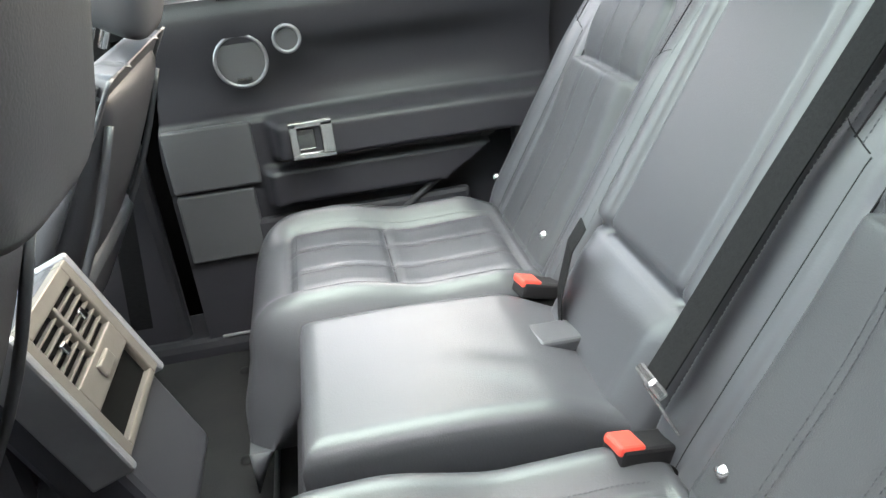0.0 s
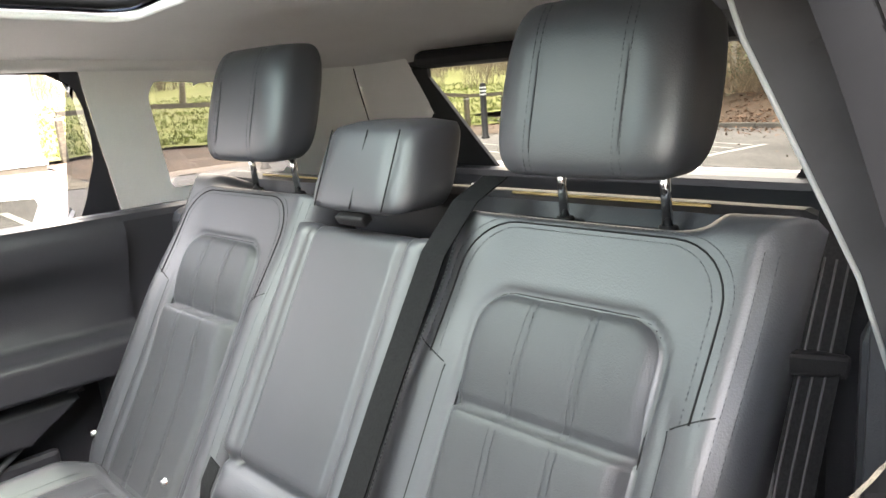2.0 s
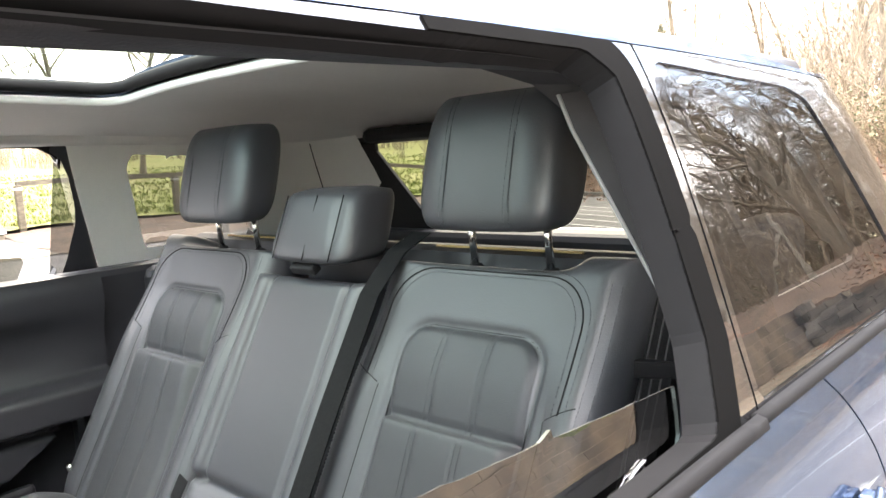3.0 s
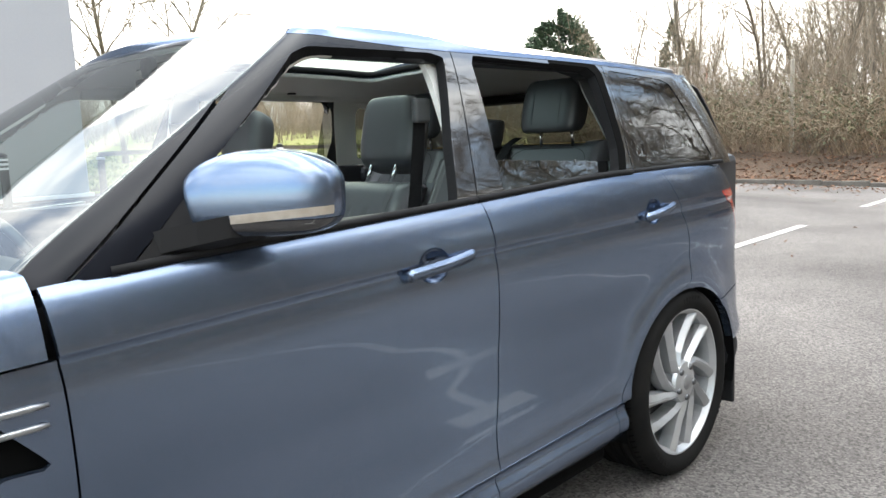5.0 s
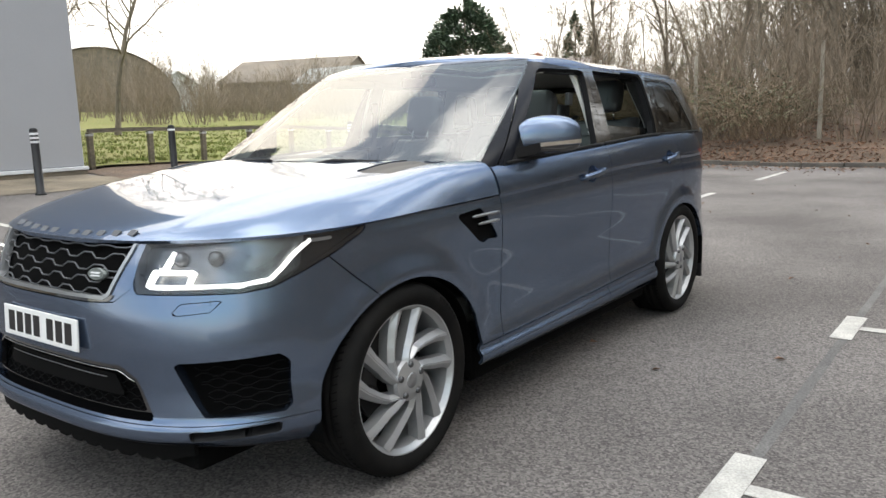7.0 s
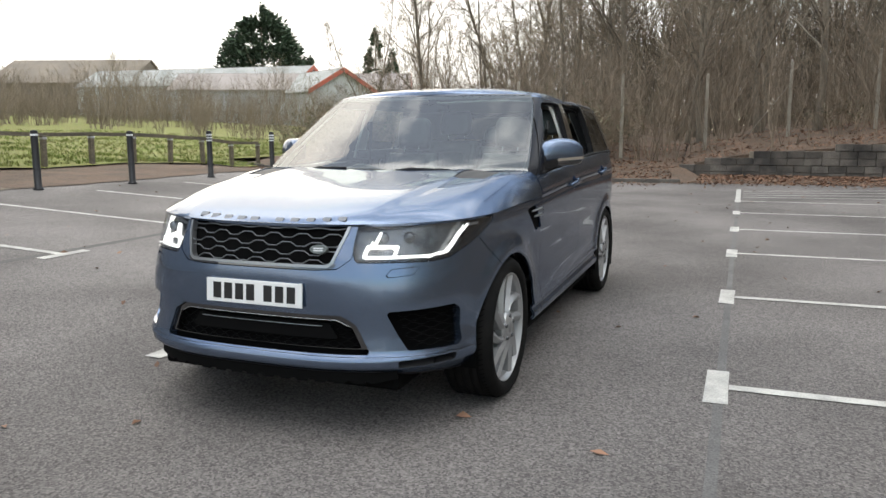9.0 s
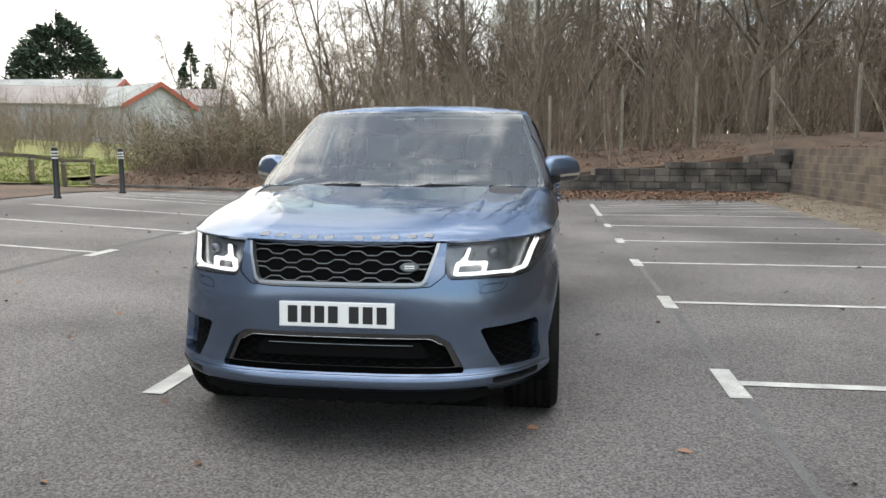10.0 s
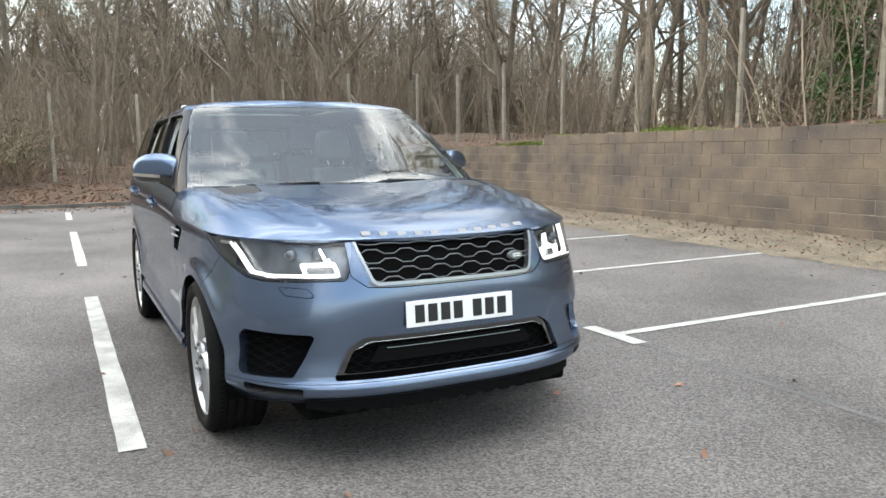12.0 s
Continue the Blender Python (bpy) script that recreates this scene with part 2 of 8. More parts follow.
TAR = material("tar_seam", (0.050, 0.048, 0.046), 0.7, 0, scale=5)
BLOCK = material("walling_block", (0.200, 0.155, 0.112), 0.92, 0, (0.094, 0.079, 0.070), 1.5, 0.95, detail=7, bump=0.006, bump_scale=45, fine=0.13, obj_random=0.08, world_space=True)
BLOCK_FAR = material("weathered_walling_block", (0.190, 0.148, 0.108), 0.92, 0, (0.092, 0.077, 0.067), 1.5, 0.95, detail=7, bump=0.006, bump_scale=45, fine=0.13, island=0.16)
BLOCK_DARK = material("mossy_dark_block", (0.165, 0.146, 0.124), 0.95, 0, (0.040, 0.037, 0.034), 1.6, 0.98, detail=9, bump=0.012, bump_scale=40, fine=0.25, obj_random=0.35, world_space=True)
JOINT = material("wall_joint", (0.30, 0.255, 0.195), 1.0, 0, (0.165, 0.140, 0.110), 2.0, 0.9, detail=6, fine=0.15)
SOIL = material("leaf_strewn_soil", (0.135, 0.088, 0.059), 0.95, 0, (0.076, 0.054, 0.037), 1.3, 0.9, detail=10, bump=0.04, bump_scale=26, fine=0.4)
STRAW = material("straw_and_grit", (0.230, 0.190, 0.135), 0.95, 0, (0.125, 0.105, 0.078), 1.6, 0.9, detail=10, bump=0.03, bump_scale=40, fine=0.35)
GRASS = material("winter_grass", (0.150, 0.170, 0.030), 0.9, 0, (0.195, 0.175, 0.052), 0.8, 0.9, detail=9, bump=0.05, bump_scale=22, fine=0.4)
BLADE = material("grass_blades", (0.130, 0.185, 0.028), 0.8, 0, (0.185, 0.180, 0.055), 1.2, 0.9, island=0.4)
LEAF_DEAD = material("fallen_leaves", (0.250, 0.138, 0.084), 0.9, 0, (0.150, 0.088, 0.060), 3, 0.9, island=0.45)
LEAF_GREEN = material("bramble_leaves", (0.070, 0.088, 0.036), 0.6, 0, (0.135, 0.120, 0.060), 3, 0.9, island=0.5)
IVY = material("ivy_leaves", (0.040, 0.115, 0.022), 0.45, 0, (0.085, 0.160, 0.040), 3, 0.9, island=0.5)
BARK = material("grey_brown_bark", (0.205, 0.172, 0.130), 0.95, 0, (0.115, 0.098, 0.075), 3.0, 0.9, detail=8, bump=0.03, bump_scale=30, fine=0.3, stretch=(1, 1, 0.25))
TWIG = material("bare_twigs", (0.185, 0.146, 0.106), 0.9, 0, (0.265, 0.212, 0.154), 0.5, 0.9, island=0.35)
STALK = material("dead_stalks", (0.260, 0.195, 0.130), 0.9, 0, (0.165, 0.125, 0.086), 0.6, 0.9, island=0.4)
CONIFER = material("conifer_foliage", (0.030, 0.055, 0.027), 0.85, 0, (0.048, 0.070, 0.034), 0.5, 0.9, island=0.4)
CONCRETE = material("weathered_concrete", (0.34, 0.305, 0.25), 0.9, 0, (0.22, 0.195, 0.155), 3, 0.9, detail=8, bump=0.006, bump_scale=60, fine=0.2)
KERB = material("kerb_stone", (0.15, 0.135, 0.115), 0.9, 0, (0.09, 0.08, 0.07), 2, 0.9, bump=0.01, bump_scale=40, fine=0.3)
TIMBER = material("weathered_timber", (0.150, 0.125, 0.090), 0.9, 0, (0.095, 0.085, 0.066), 4, 0.9, detail=8, bump=0.008, bump_scale=40, fine=0.3, stretch=(0.3, 1, 1))
GALV = material("galvanised_strap", (0.52, 0.53, 0.54), 0.4, 0.7, scale=15)
BOLLARD = material("black_bollard_plastic", (0.016, 0.016, 0.018), 0.45, 0, (0.028, 0.027, 0.027), 6, 0.7)
BAND = material("white_reflective_band", (0.72, 0.73, 0.74), 0.35, 0, (0.60, 0.61, 0.62), 20, 0.5)
RENDER_GREY = material("grey_panel_cladding", (0.33, 0.335, 0.35), 0.65, 0, (0.30, 0.305, 0.32), 0.4, 0.8, detail=6, bump=0.001, bump_scale=60, fine=0.03)
PLINTH = material("pale_plinth", (0.62, 0.63, 0.65), 0.6, 0, (0.50, 0.51, 0.52), 2, 0.7)
PLINTH_BRICK = material("dirty_base_course", (0.18, 0.15, 0.11), 0.9, 0, (0.11, 0.095, 0.075), 3, 0.8, bump=0.01, bump_scale=30)
SHED_WHITE = material("pale_shed_cladding", (0.50, 0.50, 0.49), 0.7, 0, (0.40, 0.40, 0.40), 0.3, 0.8, stretch=(4, 4, 0.2))
SHED_ROOF = material("fibre_cement_roof", (0.34, 0.34, 0.32), 0.8, 0, (0.24, 0.25, 0.23), 0.5, 0.9, fine=0.1)
SHED_RED = material("red_barge_board", (0.42, 0.10, 0.06), 0.6, 0, scale=2)
SHED_RUST = material("rusty_sheet_roof", (0.30, 0.26, 0.235), 0.8, 0, (0.23, 0.20, 0.18), 0.5, 0.9, fine=0.1)
SHED_BLUE = material("blue_shed_door", (0.14, 0.28, 0.40), 0.6, 0, scale=1)
HUT_BROWN = material("brown_curved_roof", (0.20, 0.165, 0.125), 0.85, 0, (0.15, 0.125, 0.10), 0.4, 0.9)
HILL = material("distant_wooded_hill", (0.205, 0.168, 0.122), 1.0, 0, (0.140, 0.118, 0.086), 0.05, 0.9, detail=9, fine=0.3, bump_scale=0.6)
WIRE = material("rusty_wire", (0.16, 0.14, 0.12), 0.7, 0.4, scale=20)


# ---- mesh helpers ----
def part(name, bm, mat, parent=None, label="", smooth=False):
    """Links a bmesh as one mesh object, under a thing or under a part."""
    me = bpy.data.meshes.new(name)
    bm.normal_update()
    bm.to_mesh(me)
    bm.free()
    for m in mat if isinstance(mat, (list, tuple)) else [mat]:
        me.materials.append(m)
    if smooth:
        me.shade_smooth()
    ob = new(name, me)
    if parent is not None:
        ob.parent = parent
    if label:
        ob["label"] = label
    return ob


def mesh_part(name, verts, faces, mat, parent=None, label="", smooth=False):
    me = bpy.data.meshes.new(name)
    me.from_pydata([tuple(v) for v in verts], [], faces)
    me.materials.append(mat)
    if smooth:
        me.shade_smooth()
    ob = new(name, me)
    if parent is not None:
        ob.parent = parent
    if label:
        ob["label"] = label
    return ob


def thing(name, label, category, at=(0, 0, 0), group="", kind="", turn=0.0):
    ob = new(name)
    ob.matrix_world = pose(*at, 0, 0, turn)
    return tagged(ob, label, category, group, kind)


def add_box(bm, x0, x1, y0, y1, z0, z1, bevel=0.0, segments=2, m=None):
    """A box with rounded edges, added to bm."""
    r = bmesh.ops.create_cube(bm, size=1, matrix=Matrix.LocRotScale(((x0 + x1) / 2, (y0 + y1) / 2, (z0 + z1) / 2), None, (x1 - x0, y1 - y0, z1 - z0)))
    verts = r["verts"]
    if bevel:
        edges = list({e for v in verts for e in v.link_edges})
        out = bmesh.ops.bevel(bm, geom=edges, offset=bevel, segments=segments, affect="EDGES", profile=0.5)
        verts = [v for v in out["verts"] if v.is_valid] + [v for v in verts if v.is_valid]
    if m is not None:
        bmesh.ops.transform(bm, matrix=m, verts=list({v for v in verts if v.is_valid}))
    return bm


def boxed(x0, x1, y0, y1, z0, z1, bevel=0.0, segments=2, m=None):
    return add_box(bmesh.new(), x0, x1, y0, y1, z0, z1, bevel, segments, m)


def add_tube(bm, pts, radii, sides=8, cap=True):
    """A tube along points, tapered by radii."""
    pts = [Vector(p) for p in pts]
    if not isinstance(radii, (list, tuple)):
        radii = [radii] * len(pts)
    rings = []
    ref = None
    for i, p in enumerate(pts):
        d = (pts[min(i + 1, len(pts) - 1)] - pts[max(i - 1, 0)]).normalized()
        if ref is None:
            ref = d.orthogonal().normalized()
        ref = (ref - d * ref.dot(d)).normalized()
        side = d.cross(ref)
        rings.append([bm.verts.new(p + (ref * math.cos(a) + side * math.sin(a)) * radii[i])
                      for a in (2 * math.pi * k / sides for k in range(sides))])
    for a, b in zip(rings, rings[1:]):
        for k in range(sides):
            bm.faces.new((a[k], a[(k + 1) % sides], b[(k + 1) % sides], b[k]))
    if cap:
        bm.faces.new(rings[0][::-1])
        bm.faces.new(rings[-1])
    return bm


def tube(pts, radii, sides=8):
    return add_tube(bmesh.new(), pts, radii, sides)


def add_strip(bm, pts, width_dir, width, thick_dir, thick):
    """A flat strap along points, with thickness."""
    rings = []
    for i, p in enumerate(pts):
        p = Vector(p)
        w = Vector(width_dir[i] if isinstance(width_dir, list) else width_dir).normalized() * width / 2
        t = Vector(thick_dir[i] if isinstance(thick_dir, list) else thick_dir).normalized() * thick / 2
        rings.append([bm.verts.new(p + a * w + b * t) for a, b in ((-1, -1), (1, -1), (1, 1), (-1, 1))])
    for a, b in zip(rings, rings[1:]):
        for k in range(4):
            bm.faces.new((a[k], a[(k + 1) % 4], b[(k + 1) % 4], b[k]))
    bm.faces.new(rings[0][::-1])
    bm.faces.new(rings[-1])
    return bm


def add_lathe(bm, profile, axis="y", centre=(0, 0, 0), sides=48, closed=False):
    """Turns a profile of (radius, along) about an axis."""
    c = Vector(centre)
    rings = []
    for r, h in profile:
        ring = []
        for k in range(sides):
            a = 2 * math.pi * k / sides
            if axis == "y":
                v = Vector((r * math.cos(a), h, r * math.sin(a)))
            elif axis == "z":
                v = Vector((r * math.cos(a), r * math.sin(a), h))
            else:
                v = Vector((h, r * math.cos(a), r * math.sin(a)))
            ring.append(bm.verts.new(c + v))
        rings.append(ring)
    pairs = list(zip(rings, rings[1:])) + ([(rings[-1], rings[0])] if closed else [])
    for a, b in pairs:
        for k in range(sides):
            bm.faces.new((a[k], a[(k + 1) % sides], b[(k + 1) % sides], b[k]))
    return bm


def lathe(profile, axis="y", centre=(0, 0, 0), sides=48, closed=False):
    bm = add_lathe(bmesh.new(), profile, axis, centre, sides, closed)
    bmesh.ops.recalc_face_normals(bm, faces=bm.faces)
    return bm


def spline(points):
    """A smooth curve through points that does not overshoot. Takes numbers or arrays."""
    px, py = np.array(sorted(points), float).T
    h = np.diff(px)
    d = np.diff(py) / h
    m = np.zeros_like(px)
    m[0], m[-1] = d[0], d[-1]
    for i in range(1, len(px) - 1):
        if d[i - 1] * d[i] > 0:
            w1, w2 = 2 * h[i] + h[i - 1], h[i] + 2 * h[i - 1]
            m[i] = (w1 + w2) / (w1 / d[i - 1] + w2 / d[i])

    def f(x):
        x = np.clip(x, px[0], px[-1])
        i = np.clip(np.searchsorted(px, x) - 1, 0, len(h) - 1)
        t = (x - px[i]) / h[i]
        return ((1 + 2 * t) * (1 - t) ** 2 * py[i] + t * (1 - t) ** 2 * h[i] * m[i]
                + t * t * (3 - 2 * t) * py[i + 1] + t * t * (t - 1) * h[i] * m[i + 1])
    return f


def poly_sdf(points, round_by=0.0):
    """Signed distance to a polygon's outline in two coordinates, negative inside, with corners rounded."""
    pts = np.array(points, float)

    def f(x, y):
        best, inside, n = 1e9, False, len(pts)
        for i in range(n):
            ax, ay = pts[i]
            bx, by = pts[(i + 1) % n]
            ex, ey = bx - ax, by - ay
            t = ((x - ax) * ex + (y - ay) * ey) / (ex * ex + ey * ey)
            t = 0 if t < 0 else 1 if t > 1 else t
            dx, dy = x - ax - t * ex, y - ay - t * ey
            best = min(best, dx * dx + dy * dy)
            if (ay > y) != (by > y) and x < ex * (y - ay) / ey + ax:
                inside = not inside
        return (-math.sqrt(best) if inside else math.sqrt(best)) - round_by
    return f

# ---- ground and surroundings ----
def ground_z(x, y):
    """The car park rises away from the car's right side, less so towards the back."""
    rise = max(0.0, -1.3 - y)
    k = min(1.0, max(0.0, (x + 16.0) / 6.0))
    k = k * k * (3 - 2 * k)
    gentle, steep = min(0.024 * rise, 0.46), min(0.052 * rise, 0.60)
    return gentle + (steep - gentle) * k


def ground_mesh():
    xs = sorted(set([-900, -400, -200, -120, -80, -60, -50, -45] + list(np.arange(-40, 21, 1.0)) + [25, 30, 40, 60, 100, 200, 900]))
    ys = sorted(set([-900, -400, -200, -120, -80, -60] + list(np.arange(-50, 31, 1.0)) + [35, 45, 60, 100, 200, 900] + [-1.3]))
    verts = [(x, y, ground_z(x, y)) for x in xs for y in ys]
    n = len(ys)
    faces = [(i * n + j, (i + 1) * n + j, (i + 1) * n + j + 1, i * n + j + 1) for i in range(len(xs) - 1) for j in range(n - 1)]
    return verts, faces


v, f = ground_mesh()
ground = tagged(mesh_part("ground", v, f, ASPHALT, smooth=True), "worn grey asphalt of a car park", "ground", kind="structure")

# ---- the car: outer skin ----
# The car stands along x with its nose at +x; y = 0 is its centre line. z = 0 is the ground under it.
car = thing("car", "blue-grey metallic luxury SUV with black roof pillars parked on asphalt", "car")
WHEEL_X, WHEEL_Z = 1.4615, 0.372

z_sill = spline([(2.4, 0.392), (0.9, 0.396), (-0.85, 0.434), (-2.4, 0.46)])
z_crease = spline([(2.4, 0.968), (1.67, 0.988), (1.3, 1.000), (0.84, 1.013), (-0.3, 1.048), (-1.0, 1.054), (-2.4, 1.056)])
z_belt = spline([(1.3, 1.105), (0.74, 1.136), (-0.33, 1.182), (-1.05, 1.207), (-1.8, 1.208), (-2.4, 1.195)])
nose_x = spline([(0.26, 2.20), (0.31, 2.325), (0.35, 2.368), (0.375, 2.366), (0.41, 2.340), (0.60, 2.332), (0.72, 2.335), (0.80, 2.325), (0.90, 2.292), (0.97, 2.255)])
tail_x = spline([(0.26, -2.25), (0.35, -2.36), (0.50, -2.42), (0.62, -2.42), (0.80, -2.37), (1.0, -2.33), (1.21, -2.22)])
half_w = spline([(0, 0.925), (0.20, 0.962), (0.42, 0.984), (0.55, 0.984), (0.80, 0.966), (0.93, 0.972), (1.0, 0.984), (1.06, 0.974), (1.2, 0.962), (1.45, 0.963), (1.70, 0.976), (1.84, 0.9795), (1.93, 0.977),
                 (1.985, 0.9705), (2.0, 0.970), (2.02, 0.9765), (2.25, 0.973), (2.6, 0.962), (2.85, 0.948), (3.0, 0.934)])


plain_w = spline([(0, 0.925), (0.35, 0.955), (0.8, 0.983), (1.0, 0.984), (1.2, 0.962), (1.45, 0.962), (1.75, 0.973), (1.95, 0.981), (2.0, 0.983), (3.0, 0.934)])


def arch_flare(x, z):
    out = 0.0
    for wx in (1.445, -1.450):
        r = math.hypot(x - wx, (z - 0.36) * 1.12)
        out += 0.020 * math.exp(-((r - 0.46) / 0.075) ** 2)
    return out * min(1.0, max(0.0, (z - 0.40) / 0.14))


def level_z(v, x):
    a = (0.27, float(z_sill(x)), float(z_crease(x)), float(z_belt(x)))
    k = min(int(v), 2)
    return a[k] + (a[k + 1] - a[k]) * (v - k)


def side_y(x, z):
    """Half width of the flank at a place along the car and a height."""
    a = (0.27, float(z_sill(x)), float(z_crease(x)), float(z_belt(x)))
    for k in range(3):
        if z <= a[k + 1] or k == 2:
            return (float(half_w(k + (z - a[k]) / (a[k + 1] - a[k]))) + arch_flare(x, z)) * taper(x, z)
    return 0.93


FRONT_M, FRONT_X = 2.3, 1.5
front_n = spline([(0.27, 3.0), (0.40, 3.3), (0.60, 3.3), (0.80, 2.8), (0.98, 2.5)])


def ease(a, b, x):
    t = min(1.0, max(0.0, (x - a) / (b - a)))
    return t * t * (3 - 2 * t)


def taper(x, z):
    """The upper nose draws in towards the front."""
    return 1 - 0.036 * ease(0.85, 1.75, x) * ease(0.62, 0.92, z)



REAR_N, REAR_M, REAR_X = 4.5, 3.2, -1.45


def body_grid():
    """The lower body's left half: rows of (x, y, z, q). q runs 0..1 round the nose, 1..2 along the flank, 2..3 round the tail."""
    stations = [("f", t) for t in np.linspace(0, math.pi / 2, 110)[:-1]]
    stations += [("s", x) for x in np.linspace(FRONT_X, REAR_X, 250)]
    stations += [("r", t) for t in np.linspace(math.pi / 2, 0, 50)[1:]]
    levels = np.concatenate([np.linspace(0, 1, 16), np.linspace(1, 2, 44)[1:], [2.02, 2.045, 2.08], np.linspace(2.12, 3, 18)])
    rows = []
    for kind, t in stations:
        row = []
        for v in levels:
            if kind == "s":
                z = level_z(v, t)
                row.append((t, (float(half_w(v)) + arch_flare(t, z)) * taper(t, z), z, 1 + (FRONT_X - t) / (FRONT_X - REAR_X)))
                continue
            m, x0 = (FRONT_M, FRONT_X) if kind == "f" else (REAR_M, REAR_X)
            c, s = max(math.cos(t), 0.0), max(math.sin(t), 0.0)
            guess = x0 + (0.84 if kind == "f" else -0.92) * c ** (2 / m)
            z = level_z(v, guess)
            reach = float(nose_x(z)) - x0 if kind == "f" else float(tail_x(z)) - x0
            x = x0 + reach * c ** (2 / m)
            n = float(front_n(z)) if kind == "f" else REAR_N
            y = (float(half_w(v) if kind == "r" else plain_w(v) + (half_w(v) - plain_w(v)) * s ** 40) + arch_flare(x, z) * s ** 4) * s ** (2 / n) * taper(x, z)
            q = t / (math.pi / 2) if kind == "f" else 3 - t / (math.pi / 2)
            row.append((x, y, z, q))
        rows.append(row)
    return rows


def grid_polys(rows):
    out = []
    for a, b in zip(rows, rows[1:]):
        for k in range(len(a) - 1):
            out.append([a[k], b[k], b[k + 1], a[k + 1]])
    return out


def clip(polys, f):
    """Keeps the part of each polygon where f > 0; f takes a point (x, y, z, q)."""
    cache = {}
    out = []
    for poly in polys:
        vals = []
        for p in poly:
            v = cache.get(p)
            if v is None:
                v = cache[p] = f(p)
            vals.append(v)
        if min(vals) > 0:
            out.append(poly)
            continue
        if max(vals) <= 0:
            continue
        made = []
        for i, p in enumerate(poly):
            j = (i + 1) % len(poly)
            if vals[i] > 0:
                made.append(p)
            if (vals[i] > 0) != (vals[j] > 0):
                t = vals[i] / (vals[i] - vals[j])
                r = poly[j]
                made.append(tuple(round(a + (b - a) * t, 7) for a, b in zip(p, r)))
        if len(made) > 2:
            out.append(made)
    return out


def mirrored(polys):
    return [[(p[0], -p[1], *p[2:]) for p in reversed(poly)] for poly in polys]


def skin(name, polys, mat, parent, label="", depth=0.014, both=False, side=1, smooth=True, rim=None, lift=0.0):
    """One panel: the outer face, and an edge turned inwards round its outline. both: joined across the centre line."""
    polys = mirrored(polys) if side < 0 else polys
    if both:
        polys = polys + mirrored(polys)
    bm = bmesh.new()
    index = {}
    for poly in polys:
        vs = []
        for p in poly:
            key = (round(p[0], 4), round(p[1], 4), round(p[2], 4))
            if key not in index:
                index[key] = bm.verts.new(key)
            if not vs or vs[-1] is not index[key]:
                vs.append(index[key])
        if len(vs) > 2 and vs[0] is vs[-1]:
            vs.pop()
        if len(set(vs)) > 2:
            try:
                bm.faces.new(vs)
            except ValueError:
                pass
    bm.normal_update()
    if lift:
        moves = {v: v.normal * lift for v in bm.verts}
        for v, d in moves.items():
            v.co += d
        bm.normal_update()
    for f in bm.faces:
        f.smooth = smooth
    if depth:
        edges = [e for e in bm.edges if e.is_boundary]
        if both:
            edges = [e for e in edges if abs(e.verts[0].co.y) + abs(e.verts[1].co.y) > 1e-4]
        pairs = {}
        for e in edges:
            for v in e.verts:
                if v not in pairs:
                    n = v.normal
                    pairs[v] = (v.co.copy(), v.co - n * depth)
        top = {v: bm.verts.new(a) for v, (a, b) in pairs.items()}
        low = {v: bm.verts.new(b) for v, (a, b) in pairs.items()}
        for e in edges:
            loop = e.link_loops[0]
            a, b = loop.vert, loop.link_loop_next.vert
            face = bm.faces.new((top[b], top[a], low[a], low[b]))
            face.material_index = 1 if rim else 0
    return part(name, bm, [mat, rim] if rim else mat, parent, label)


BODY = grid_polys(body_grid())
GAP = 0.0022


def arch_f(p):
    return ((p[0] - 1.445) / 0.452) ** 2 + ((p[2] - 0.36) / 0.402) ** 2 - 1


def arch_r(p):
    return ((p[0] + 1.450) / 0.452) ** 2 + ((p[2] - 0.355) / 0.392) ** 2 - 1


BODY = clip(clip(BODY, arch_f), arch_r)


def slanted(x0, z0, x1, z1, offset=0.0):
    """Positive ahead (towards +x) of the upright line through two points of the flank."""
    n = math.hypot(x1 - x0, z1 - z0)
    return lambda p: ((p[0] - x0) * (z1 - z0) - (p[2] - z0) * (x1 - x0)) / n - offset


front_shut = spline([(0.2, 0.86), (0.39, 0.828), (0.68, 0.806), (0.92, 0.812), (1.2, 0.832)])
mid_shut = spline([(0.2, -0.28), (0.41, -0.300), (0.71, -0.332), (1.05, -0.326), (1.25, -0.300)])
rear_shut = spline([(0.2, -0.93), (0.44, -0.95), (0.55, -1.06), (0.72, -1.28), (0.78, -1.47), (0.90, -1.47), (1.06, -1.41), (1.25, -1.28)])

below_crease = clip(BODY, lambda p: float(z_crease(p[0])) - 0.003 - p[2])

# lamps, grille and intakes are cut out of the nose
QS = 1.25          # turns the way round the nose into about metres
lamp_sdf = poly_sdf([(0.268 * QS, 0.824), (0.55 * QS, 0.820), (0.63 * QS, 0.830), (0.715 * QS, 0.868), (0.80 * QS, 0.912), (0.900 * QS, 0.976),
                     (0.900 * QS, 1.05), (0.25 * QS, 1.05), (0.258 * QS, 0.93)], 0.010)
grille_sdf = poly_sdf([(-0.47, 1.05), (0.47, 1.05), (0.462, 0.93), (0.462, 0.835), (0.405, 0.792), (0.30, 0.786), (-0.30, 0.786)], 0.008)
intake_sdf = poly_sdf([(-0.43, 0.566), (0.43, 0.566), (0.49, 0.53), (0.548, 0.412), (-0.548, 0.408)], 0.010)
fog_sdf = poly_sdf([(0.338 * QS, 0.582), (0.622 * QS, 0.592), (0.645 * QS, 0.572), (0.640 * QS, 0.440), (0.622 * QS, 0.424), (0.405 * QS, 0.428)], 0.012)
